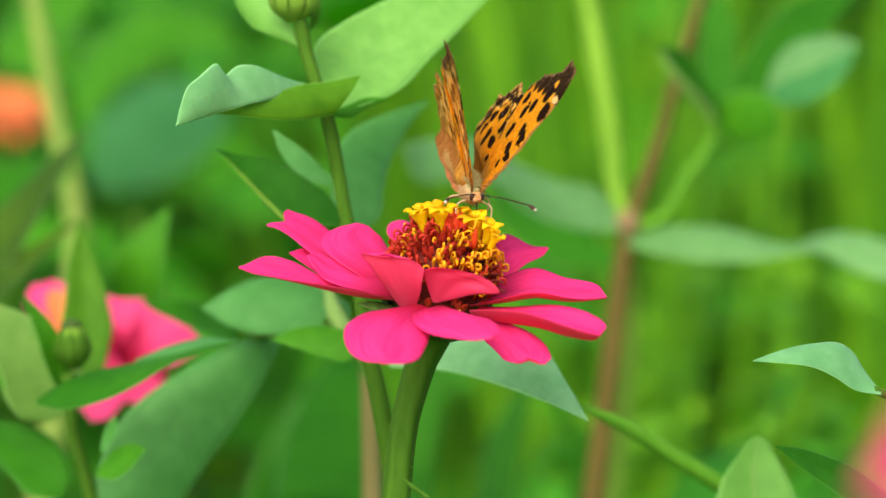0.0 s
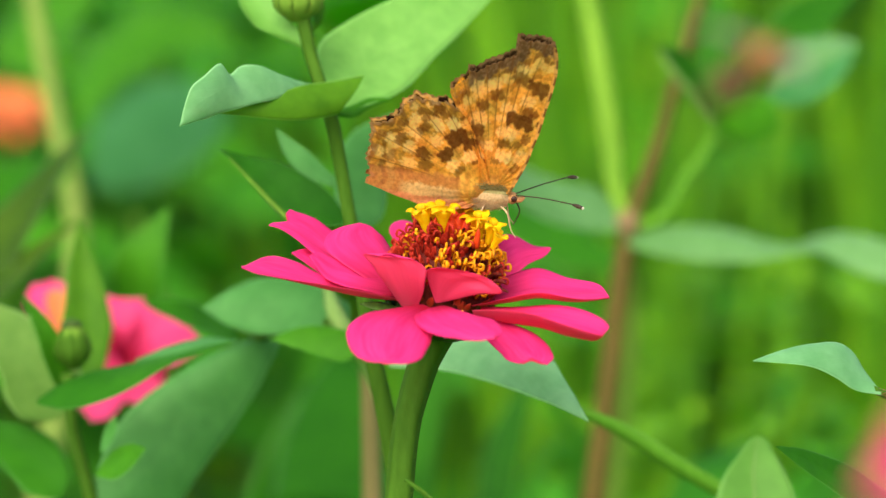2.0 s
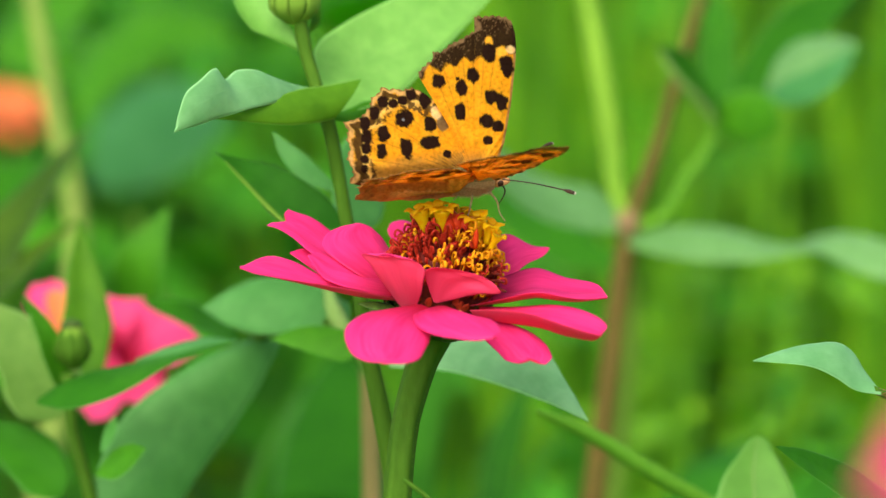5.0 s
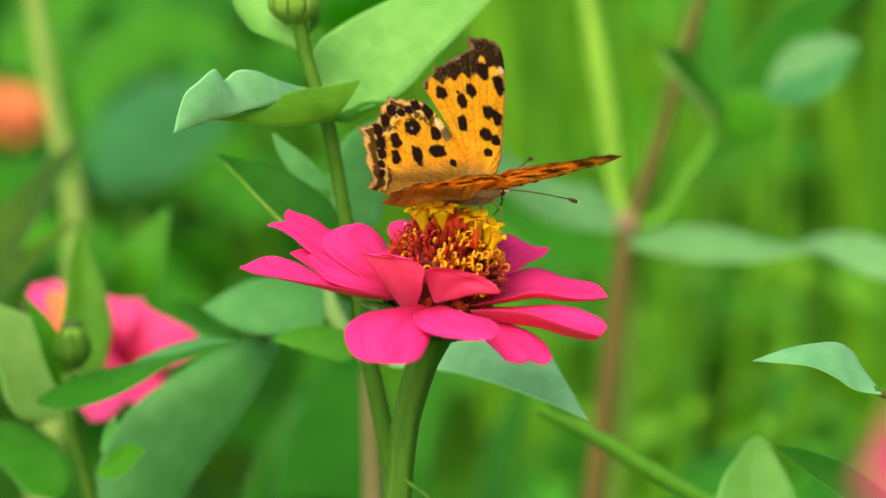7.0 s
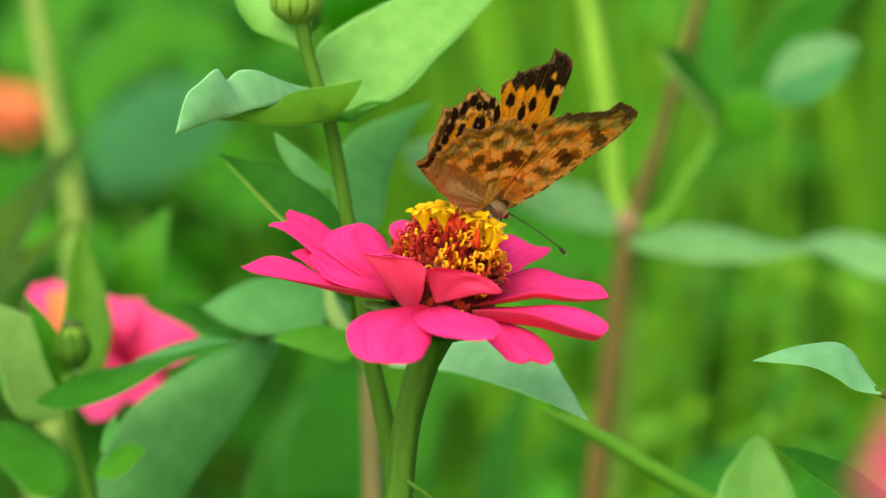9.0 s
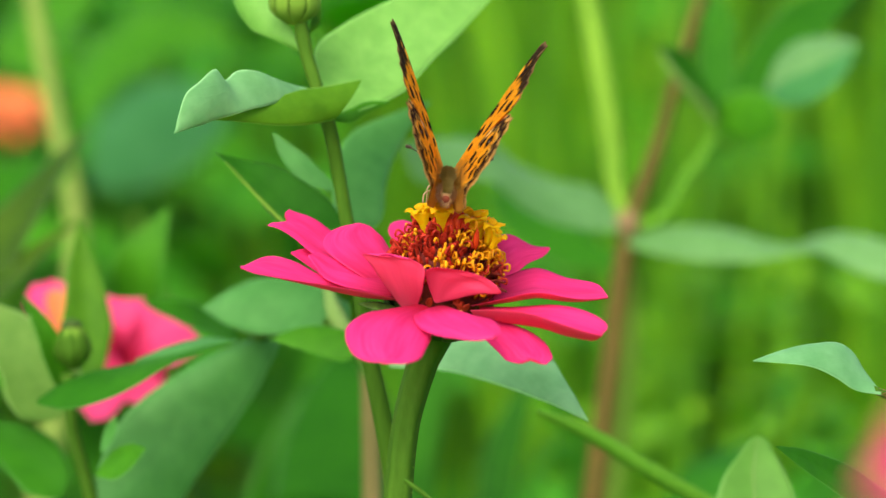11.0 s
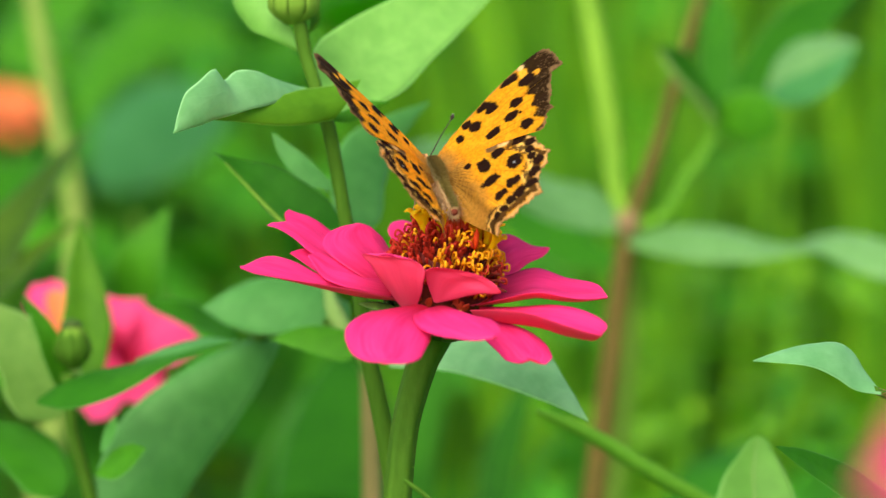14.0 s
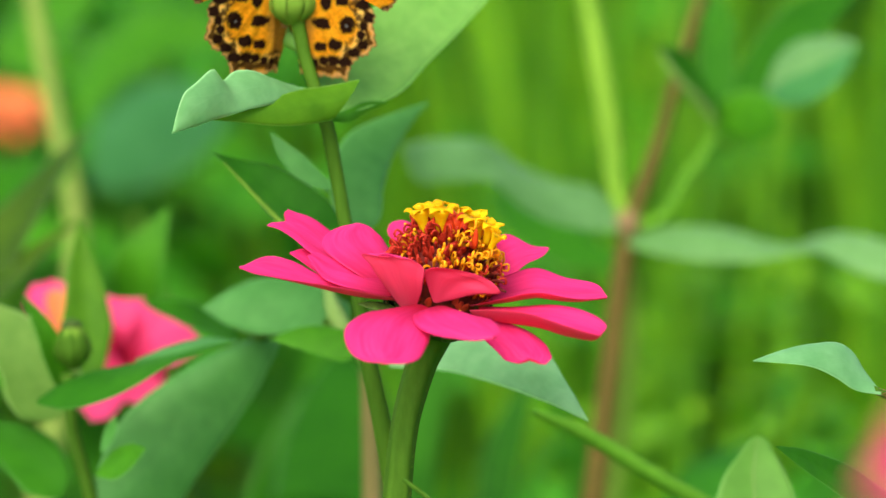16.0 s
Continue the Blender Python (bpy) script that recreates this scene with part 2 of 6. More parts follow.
def ovate(t, wide=0.36):
    """The half width of a leaf at t, from its base to its pointed tip."""
    p = math.log(0.5) / math.log(wide)
    return max(0.0, math.sin(math.pi * t ** p)) ** 0.85 * (1 - 0.12 * t) + 0.05 * (1 - t)


def spoon(t):
    """The half width of a petal: narrow claw, broad rounded end."""
    return (0.35 + 0.65 * math.sin(min(1, t / 0.62) * math.pi / 2) ** 1.2) * max(0.0, 1 - max(0, (t - 0.6) / 0.4) ** 2.6) ** 0.5


def blade(bm, points, width, face, profile=ovate, fold=0.25, curl=0.0, wavy=0.0, thick=0.0003, nu=18, nv=8, notch=0.0, seed=0, twist=0.0, ragged=0.0, crease=0.0):
    """A thin leaf or petal along a line; face is the way its upper side looks, fold how far its halves rise, twist degrees from base to tip."""
    line = curve_points(points, nu)
    uv = bm.loops.layers.uv.verify()
    low = bm.verts.layers.float.get("underside") or bm.verts.layers.float.new("underside")
    rnd = random.Random(seed)
    ph = [rnd.uniform(0, 6.28) for _ in range(4)]
    face = Vector(face).normalized()
    grids = ([], [])
    for i, p in enumerate(line):
        t = i / nu
        tan = (line[min(i + 1, nu)] - line[max(i - 1, 0)]).normalized()
        side = tan.cross(face).normalized()
        up = side.cross(tan).normalized()
        if twist:
            turn = Matrix.Rotation(radians(twist * t), 3, tan)
            side, up = turn @ side, turn @ up
        rows = ([], [])
        for j in range(nv + 1):
            v = 2 * j / nv - 1
            w = profile(t) * width / 2
            edge = 1 + 0.05 * math.sin(9 * t + ph[0] + (2 if v > 0 else 0)) + 0.03 * math.sin(23 * t + ph[1])
            lift = fold * abs(v) * w + curl * v * v * w + wavy * w * abs(v) ** 2 * math.sin(7.5 * t + ph[2] + (1.7 if v > 0 else 0))
            back = notch * width * (0.5 * math.cos(v * 5.2 + 0.4 * ph[3]) + 0.5) * t ** 6 + ragged * width * (math.sin(v * 4.1 + ph[0]) + 0.6 * math.sin(v * 8.7 + ph[1])) * t ** 8
            lift += crease * w * math.sin(v * 8.0 + ph[3] + 0.8 * math.sin(4 * t)) * math.sin(math.pi * min(1, t + 0.15))
            q = p + side * v * w * edge + up * lift - tan * back
            h = thick * 0.5 * max(0.0, 1 - v * v) + 0.00004
            for k in (0, 1):
                vert = bm.verts.new(q + up * (h if k == 0 else -h))
                vert[low] = float(k)
                rows[k].append((vert, t, v))
        grids[0].append(rows[0])
        grids[1].append(rows[1])
    def quad(a, b, c, d):
        f = bm.faces.new((a[0], b[0], c[0], d[0]))
        for loop, x in zip(f.loops, (a, b, c, d)):
            loop[uv].uv = (x[1], x[2])
    for k, g in enumerate(grids):
        for i in range(nu):
            for j in range(nv):
                q = (g[i][j], g[i][j + 1], g[i + 1][j + 1], g[i + 1][j])
                quad(*(q if k == 0 else q[::-1]))
    for i in range(nu):
        quad(grids[0][i][0], grids[0][i + 1][0], grids[1][i + 1][0], grids[1][i][0])
        quad(grids[0][i + 1][nv], grids[0][i][nv], grids[1][i][nv], grids[1][i + 1][nv])
    return bm


def sheet(bm, near, far, face, rise=0.0, fold=0.0, wavy=0.0, thick=0.0003, nu=30, nv=12, crease=0.0, edge=0.0, notch=0.0, seed=0):
    """A thin leaf or petal between its two edges, which both run from the base to the tip; face is the way its upper side looks,
    rise how far its middle bulges upward and fold how far its halves are folded up from the midrib, in half widths."""
    lines = (curve_points(near, nu), curve_points(far, nu))
    uv = bm.loops.layers.uv.verify()
    low = bm.verts.layers.float.get("underside") or bm.verts.layers.float.new("underside")
    rnd = random.Random(seed)
    ph = [rnd.uniform(0, 6.28) for _ in range(4)]
    up = Vector(face).normalized()
    grids = ([], [])
    for i in range(nu + 1):
        t = i / nu
        a, b = lines[0][i], lines[1][i]
        mid = (a + b) / 2
        k0, k1 = max(i - 1, 0), min(i + 1, nu)
        tan = (lines[0][k1] + lines[1][k1] - lines[0][k0] - lines[1][k0]).normalized()
        half = (b - a) / 2
        w = half.length
        n = tan.cross(half)
        if n.length > 1e-7:
            n.normalize()
            up = n if n.dot(Vector(face)) > 0 else -n
        rows = ([], [])
        for j in range(nv + 1):
            v = 2 * j / nv - 1
            ends = math.sin(math.pi * min(1, max(0, t))) ** 0.5 if 0 < t < 1 else 0
            lift = rise * w * (1 - v * v) + fold * w * (abs(v) - 1) + wavy * w * v * v * ends * math.sin(8 * t + ph[2] + (1.7 if v > 0 else 0))
            lift += crease * w * math.sin(v * 7.0 + ph[3] + 0.8 * math.sin(4 * t)) * ends
            jag = 1 + edge * ends * (math.sin(11 * t + ph[0] + (2 if v > 0 else 0)) + 0.6 * math.sin(27 * t + ph[1]))
            q = mid + half * v * jag + up * lift - tan * notch * w * max(0.0, 1 - abs(v) * 1.6) * t ** 6
            h = thick * 0.5 * max(0.0, 1 - v * v) + 0.00004
            for k in (0, 1):
                vert = bm.verts.new(q + up * (h if k == 0 else -h))
                vert[low] = float(k)
                rows[k].append((vert, t, v))
        grids[0].append(rows[0])
        grids[1].append(rows[1])
    flip = (grids[0][nu // 2][nv][0].co - grids[0][nu // 2][0][0].co).cross(grids[0][nu // 2 + 1][0][0].co - grids[0][nu // 2][0][0].co).dot(up) < 0

    def quad(q, back):
        q = q[::-1] if back != flip else q
        f = bm.faces.new([x[0] for x in q])
        for loop, x in zip(f.loops, q):
            loop[uv].uv = (x[1], x[2])
    for k, g in enumerate(grids):
        for i in range(nu):
            for j in range(nv):
                quad((g[i][j], g[i][j + 1], g[i + 1][j + 1], g[i + 1][j]), k == 1)
    for i in range(nu):
        quad((grids[0][i][0], grids[0][i + 1][0], grids[1][i + 1][0], grids[1][i][0]), False)
        quad((grids[0][i + 1][nv], grids[0][i][nv], grids[1][i][nv], grids[1][i + 1][nv]), False)
    return bm


def ball(bm, at, rx, ry, rz, turn=None, u=14, v=10):
    m = Matrix.Translation(at) @ (turn.to_4x4() if turn else Matrix()) @ Matrix.Diagonal((rx, ry, rz, 1))
    bmesh.ops.create_uvsphere(bm, u_segments=u, v_segments=v, radius=1, matrix=m)
    return bm


SEED = [0]


def leaf(parent, points, width, face, mat, label="", **more):
    SEED[0] += 1
    rib = more.pop("rib", 0)
    ob = part("leaf", blade(bmesh.new(), points, width, face, seed=SEED[0], **more), mat, parent, label)
    if rib:
        side = put("midrib", tube(bmesh.new(), points, (rib, rib * 0.6, rib * 0.2), n=18, sides=6), STEM_PALE, ob)
        side.data.transform(parent.matrix_basis.inverted())
    return ob


def broad_leaf(parent, near, far, face, mat, label="", rib=0, **more):
    """A leaf with its own outline; rib is the half thickness of a raised midrib."""
    SEED[0] += 1
    ob = part("leaf", sheet(bmesh.new(), near, far, face, seed=SEED[0], **more), mat, parent, label)
    if rib:
        line = [(Vector(a) + Vector(b)) / 2 for a, b in zip(near, far)]
        line = [p + Vector(face).normalized() * rib * 0.4 for p in line]
        side = put("midrib", tube(bmesh.new(), line, (rib, rib * 0.6, rib * 0.2), n=18, sides=6), STEM_PALE, ob)
        side.data.transform(parent.matrix_basis.inverted())
    return ob


def stem(parent, points, radii, mat, label="", name="stem", **more):
    return part(name, tube(bmesh.new(), points, radii, **more), mat, parent, label)


UP, NEAR = (0, 0, 1), (0, -1, 0.14)

# ---- setting ----
bm = bmesh.new()
bmesh.ops.create_grid(bm, x_segments=60, y_segments=60, size=60)
for v in bm.verts:
    v.co.z = 0.05 * noise.noise(v.co * 0.3)
soil, nt, b = shader("meadow ground", 0.9, 0.2)
tc = nt.nodes.new("ShaderNodeTexCoord")
n1 = node(nt, "ShaderNodeTexNoise", Scale=1.5, Detail=8.0)
nt.links.new(tc.outputs["Object"], n1.inputs["Vector"])
nt.links.new(ramp(nt, n1.outputs["Fac"], [(0.3, (0.03, 0.10, 0.012)), (0.55, (0.06, 0.19, 0.015)), (0.75, (0.10, 0.26, 0.02))]), b.inputs["Base Color"])
bumped(nt, b, n1.outputs["Fac"], 0.8, 0.05)
ground = tagged(put("ground", bm, soil), "green grassy ground between the flowers", "ground", kind="structure")


def scatter_leaves(name, label, count, box, size, mat, seed, upright=0.3):
    """Many leaves on short stalks, joined into one sheet of growth."""
    rnd = random.Random(seed)
    bm = bmesh.new()
    for i in range(count):
        x, y, z = (rnd.uniform(a, b) for a, b in box)
        a = rnd.uniform(0, 6.283)
        s = rnd.uniform(*size)
        rise = rnd.uniform(-0.5, 0.9)
        d = Vector((math.cos(a), math.sin(a), rise)).normalized() * s
        p = Vector((x, y, z))
        blade(bm, (p, p + d * 0.5 + Vector((0, 0, 0.08 * s)), p + d - Vector((0, 0, 0.12 * s))), s * rnd.uniform(0.35, 0.55),
              (rnd.uniform(-0.6, 0.6), rnd.uniform(-1.0, 0.3), 0.8), nu=6, nv=2, seed=i)
    return tagged(put(name, bm, mat), label, "foliage", kind="stuff")


def grass_stand(name, label, count, box, height, wide, mat, seed):
    rnd = random.Random(seed)
    bm = bmesh.new()
    for i in range(count):
        x, y = (rnd.uniform(a, b) for a, b in box)
        h = rnd.uniform(*height)
        lean = Vector((rnd.uniform(-0.16, 0.16), rnd.uniform(-0.12, 0.12), 0)) * h
        p = Vector((x, y, 0))
        blade(bm, (p, p + Vector((0, 0, h * 0.5)) + lean * 0.3, p + Vector((0, 0, h)) + lean), rnd.uniform(*wide),
              (rnd.uniform(-0.5, 0.5), -1, 0.2), nu=6, nv=2, seed=i, profile=lambda t: (1 - t) ** 0.5)
    return tagged(put(name, bm, mat), label, "grass", kind="stuff")


scatter_leaves("bed_foliage", "low green leaves of the bed behind the flowers", 90, ((0.02, 0.26), (0.35, 0.8), (0.32, 0.46)), (0.03, 0.07), LEAF_FAR, 9)
scatter_leaves("far_foliage", "dense green leaves of the flower bed behind", 1300, ((-0.95, 0.95), (1.3, 3.0), (0.05, 0.70)), (0.08, 0.17), LEAF_FAR, 3)
for seed, box in enumerate((((-1.5, -0.9), (1.4, 2.9)), ((-2.1, -1.3), (1.8, 3.4)), ((0.9, 1.5), (1.5, 3.1)), ((1.3, 2.1), (1.9, 3.5)), ((-0.8, 0.9), (2.9, 3.7)))):
    scatter_leaves("bed_foliage", "green leaves at the rim of the flower bed", 260, (*box, (0.05, 0.55)), (0.08, 0.17), LEAF_FAR, 40 + seed)
grass_stand("tall_grass", "tall yellow-green grass stalks behind the flowers", 680, ((-0.05, 1.15), (1.3, 2.9)), (0.55, 1.0), (0.010, 0.026), GRASS, 5)
grass_stand("grass_clump", "bright yellow-green grass blades", 50, ((0.03, 0.135), (0.92, 1.15)), (0.66, 0.95), (0.006, 0.013), GRASS, 21)
grass_stand("grass_clump", "bright yellow-green grass blades", 26, ((0.19, 0.27), (0.80, 1.0)), (0.50, 0.66), (0.005, 0.011), GRASS, 22)
scatter_leaves("weeds", "small mixed weed leaves among the grass", 120, ((0.06, 0.36), (0.6, 1.0), (0.34, 0.50)), (0.018, 0.04), GRASS, 14)
grass_stand("meadow_grass", "far green meadow grass", 1500, ((-2.5, 2.5), (2.2, 6.0)), (0.4, 0.75), (0.012, 0.03), GRASS, 6)


# ---- zinnia under the butterfly ----
HEAD = Vector((-0.0002, -0.0010, 0.6130))
zinnia = thing("zinnia", (-0.0134, -0.0297, 0.0000), "open pink zinnia with a yellow crown on a green stalk", "flower", "zinnias in the bed")
AXIS = Vector((0.13, -0.20, 1)).normalized()
FX = Vector((1, 0, 0)) - AXIS * AXIS.x
FX.normalize()
FY = AXIS.cross(FX)


def on_head(r, a, h):
    """A point of the flower head by radius, angle and height along its axis."""
    return HEAD + (FX * math.cos(a) + FY * math.sin(a)) * r + AXIS * h


STALK = ((-0.0134, -0.0297, 0.0000), (-0.0092, -0.0235, 0.5388), (-0.0080, -0.0100, 0.5772), (-0.0064, -0.0061, 0.5908), (-0.0036, -0.0028, 0.6003), (-0.0006, -0.0017, 0.6082))
stem(zinnia, STALK,
     (0.004, 0.0030, 0.0024, 0.0024, 0.0027, 0.0040), STEM_GREEN, "ridged green stalk", n=60, sides=24, ridges=0.08)
stem(zinnia, ((-0.0065, -0.0262, 0.5843), (-0.0051, -0.0274, 0.5836), (-0.0025, -0.0286, 0.5819), (0.0015, -0.0310, 0.5791)), (0.0004, 0.00045, 0.0004, 0.0003), STEM_GREEN, name="petiole", n=12, sides=6)
# short pale hairs along the upper stalk
rnd = random.Random(21)
line = curve_points(STALK, 200)
line = [p for p in line if p.z > 0.565]
verts, faces = [], []
for k in range(1500):
    i = rnd.randrange(len(line) - 1)
    p = line[i].lerp(line[i + 1], rnd.random())
    a = rnd.uniform(0, 6.283)
    out = Vector((math.cos(a), math.sin(a), rnd.uniform(-0.3, 0.3)))
    root = p + out * 0.0022
    side = Vector((-out.y, out.x, 0)) * 0.00003
    n = len(verts)
    verts += [root + side, root - side, root + out * rnd.uniform(0.0003, 0.0007), root + Vector((0, 0, 0.00004))]
    faces += [(n, n + 1, n + 2), (n + 1, n + 3, n + 2), (n + 3, n, n + 2)]
me = bpy.data.meshes.new("stalk_hair")
me.from_pydata([tuple(v - zinnia.matrix_basis.translation) for v in verts], [], faces)
me.materials.append(STEM_MID)
hair = new("stalk_hair", me)
hair.parent = zinnia
# cup of bracts below the head
bm = bmesh.new()
tube(bm, [on_head(0, 0, h) for h in (-0.0085, -0.006, -0.003, -0.001)], (0.004, 0.0075, 0.0090, 0.0085), n=10, sides=28)
cup = part("calyx", bm, BRACT, zinnia, "dark green cup of scales")
for k in range(20):
    a = 2 * math.pi * k / 20
    r = k % 2
    bm = blade(bmesh.new(), (on_head(0.0050, a, -0.008), on_head(0.0086, a, -0.006 + 0.001 * r), on_head(0.0100, a, -0.0030 + 0.0012 * r)), 0.0042,
               (on_head(0.02, a, -0.012) - HEAD), nu=6, nv=4, curl=-0.3, profile=spoon)
    part("bract", bm, BRACT, cup)

# petals: near edge, far edge, way the upper side looks, bulge of the middle
LEFT_PETALS = (
    (((-0.0067, -0.0102, 0.6125), (-0.0140, -0.0130, 0.6142), (-0.0217, -0.0147, 0.6160), (-0.0284, -0.0156, 0.6173), (-0.0327, -0.0155, 0.6180), (-0.0348, -0.0143, 0.6188)),
     ((-0.0071, -0.0060, 0.6137), (-0.0143, -0.0058, 0.6147), (-0.0215, -0.0085, 0.6169), (-0.0258, -0.0102, 0.6192), (-0.0301, -0.0116, 0.6203), (-0.0348, -0.0141, 0.6188)), (0.05, -0.2, 1), -0.34),
    (((-0.0093, -0.0049, 0.6143), (-0.0163, -0.0026, 0.6162), (-0.0225, 0.0008, 0.6190), (-0.0270, 0.0023, 0.6221), (-0.0296, 0.0033, 0.6232), (-0.0314, 0.0039, 0.6237)),
     ((-0.0085, 0.0048, 0.6184), (-0.0147, 0.0091, 0.6204), (-0.0201, 0.0113, 0.6215), (-0.0234, 0.0106, 0.6238), (-0.0259, 0.0098, 0.6251), (-0.0278, 0.0089, 0.6260)), (0.05, -0.3, 1), -0.12),
    (((-0.0093, -0.0070, 0.6136), (-0.0132, -0.0074, 0.6142), (-0.0182, -0.0058, 0.6149), (-0.0228, -0.0030, 0.6165), (-0.0252, -0.0013, 0.6180), (-0.0270, -0.0001, 0.6193)),
     ((-0.0094, -0.0017, 0.6153), (-0.0135, 0.0025, 0.6167), (-0.0186, 0.0048, 0.6184), (-0.0222, 0.0049, 0.6188), (-0.0246, 0.0039, 0.6195), (-0.0270, 0.0001, 0.6194)), (0.05, -0.25, 1), -0.15),
    (((-0.0083, -0.0080, 0.6133), (-0.0142, -0.0067, 0.6159), (-0.0184, -0.0043, 0.6185), (-0.0212, -0.0009, 0.6210), (-0.0203, 0.0024, 0.6226), (-0.0174, 0.0045, 0.6236), (-0.0154, 0.0055, 0.6237)),
     ((-0.0062, -0.0028, 0.6145), (-0.0072, 0.0015, 0.6163), (-0.0087, 0.0048, 0.6184), (-0.0104, 0.0061, 0.6205), (-0.0118, 0.0063, 0.6220), (-0.0134, 0.0061, 0.6234), (-0.0152, 0.0057, 0.6237)), (0.35, -0.75, 0.75), 0.10),
    (((-0.0077, -0.0101, 0.6130), (-0.0131, -0.0115, 0.6140), (-0.0175, -0.0113, 0.6149), (-0.0205, -0.0101, 0.6163), (-0.0224, -0.0078, 0.6182), (-0.0236, -0.0062, 0.6195)),
     ((-0.0077, -0.0057, 0.6153), (-0.0118, -0.0035, 0.6168), (-0.0158, -0.0023, 0.6182), (-0.0198, -0.0027, 0.6189), (-0.0222, -0.0036, 0.6199), (-0.0236, -0.0058, 0.6196)), (0.10, -0.35, 1), -0.08),
)
MIDDLE_PETALS = (
    (((-0.0074, -0.0108, 0.6115), (-0.0094, -0.0124, 0.6144), (-0.0113, -0.0135, 0.6174), (-0.0125, -0.0140, 0.6195), (-0.0140, -0.0142, 0.6209), (-0.0112, -0.0150, 0.6209)),
     ((-0.0045, -0.0111, 0.6116), (-0.0035, -0.0137, 0.6149), (-0.0033, -0.0148, 0.6169), (-0.0031, -0.0154, 0.6185), (-0.0046, -0.0154, 0.6199), (-0.0081, -0.0153, 0.6208)), (0.10, 0.80, 0.60), 0.10),
    (((-0.0016, -0.0112, 0.6123), (-0.0026, -0.0127, 0.6158), (-0.0031, -0.0142, 0.6182), (-0.0021, -0.0151, 0.6188), (0.0015, -0.0154, 0.6187), (0.0054, -0.0153, 0.6179)),
     ((-0.0002, -0.0112, 0.6123), (0.0027, -0.0131, 0.6132), (0.0064, -0.0148, 0.6141), (0.0099, -0.0155, 0.6148), (0.0089, -0.0155, 0.6161), (0.0070, -0.0154, 0.6173)), (0.12, 0.80, 0.60), 0.16),
    (((0.0078, 0.0011, 0.6139), (0.0110, 0.0041, 0.6136), (0.0151, 0.0075, 0.6160), (0.0182, 0.0092, 0.6173), (0.0194, 0.0109, 0.6185)),
     ((0.0067, 0.0079, 0.6190), (0.0097, 0.0132, 0.6205), (0.0128, 0.0152, 0.6203), (0.0159, 0.0139, 0.6188), (0.0192, 0.0112, 0.6187)), (-0.25, -0.6, 0.9), 0.10),
    (((0.0047, -0.0093, 0.6114), (0.0104, -0.0116, 0.6128), (0.0162, -0.0130, 0.6136), (0.0220, -0.0131, 0.6130), (0.0265, -0.0116, 0.6130), (0.0286, -0.0101, 0.6129)),
     ((0.0066, 0.0010, 0.6129), (0.0107, 0.0042, 0.6139), (0.0168, 0.0045, 0.6160), (0.0222, 0.0013, 0.6150), (0.0269, -0.0029, 0.6142), (0.0286, -0.0096, 0.6131)), (0.10, -0.3, 1), -0.20),
    (((0.0047, -0.0119, 0.6110), (0.0102, -0.0173, 0.6119), (0.0159, -0.0214, 0.6119), (0.0210, -0.0246, 0.6107), (0.0247, -0.0253, 0.6093), (0.0264, -0.0248, 0.6088)),
     ((0.0065, -0.0084, 0.6110), (0.0119, -0.0103, 0.6114), (0.0191, -0.0122, 0.6121), (0.0243, -0.0154, 0.6113), (0.0279, -0.0207, 0.6097), (0.0268, -0.0243, 0.6089)), (0.15, -0.25, 1), -0.62),
)
FRONT_PETALS = (
    (((-0.0055, -0.0113, 0.6117), (-0.0091, -0.0163, 0.6120), (-0.0136, -0.0214, 0.6117), (-0.0159, -0.0256, 0.6103), (-0.0164, -0.0289, 0.6088), (-0.0147, -0.0322, 0.6067), (-0.0125, -0.0338, 0.6061), (-0.0098, -0.0343, 0.6059)),
     ((-0.0020, -0.0114, 0.6110), (-0.0019, -0.0166, 0.6095), (-0.0020, -0.0218, 0.6087), (-0.0025, -0.0270, 0.6075), (-0.0041, -0.0313, 0.6060), (-0.0067, -0.0337, 0.6056), (-0.0096, -0.0342, 0.6058)), (0.20, -0.6, 0.7), 0.14),
    (((-0.0025, -0.0119, 0.6111), (-0.0050, -0.0174, 0.6111), (-0.0050, -0.0215, 0.6108), (-0.0025, -0.0267, 0.6100), (0.0011, -0.0308, 0.6096), (0.0054, -0.0328, 0.6093), (0.0082, -0.0328, 0.6097)),
     ((0.0016, -0.0119, 0.6113), (0.0044, -0.0164, 0.6111), (0.0068, -0.0204, 0.6113), (0.0085, -0.0245, 0.6111), (0.0094, -0.0276, 0.6106), (0.0095, -0.0307, 0.6102), (0.0088, -0.0323, 0.6098)), (0.19, -0.35, 0.94), 0.16),
    (((0.0053, -0.0095, 0.6099), (0.0053, -0.0138, 0.6083), (0.0071, -0.0181, 0.6067), (0.0094, -0.0211, 0.6052), (0.0111, -0.0229, 0.6041), (0.0124, -0.0235, 0.6038)),
     ((0.0094, -0.0096, 0.6093), (0.0128, -0.0128, 0.6083), (0.0161, -0.0160, 0.6073), (0.0182, -0.0197, 0.6056), (0.0184, -0.0224, 0.6043), (0.0174, -0.0235, 0.6036)), (0.1, -0.65, 0.75), 0.10),
    (((-0.0047, 0.0109, 0.6186), (-0.0087, 0.0170, 0.6190), (-0.0102, 0.0213, 0.6208), (-0.0092, 0.0235, 0.6218), (-0.0076, 0.0240, 0.6218)),
     ((-0.0014, 0.0109, 0.6186), (-0.0025, 0.0172, 0.6203), (-0.0042, 0.0213, 0.6211), (-0.0055, 0.0234, 0.6215), (-0.0072, 0.0240, 0.6218)), (0.1, -0.5, 0.9), 0.08),
)
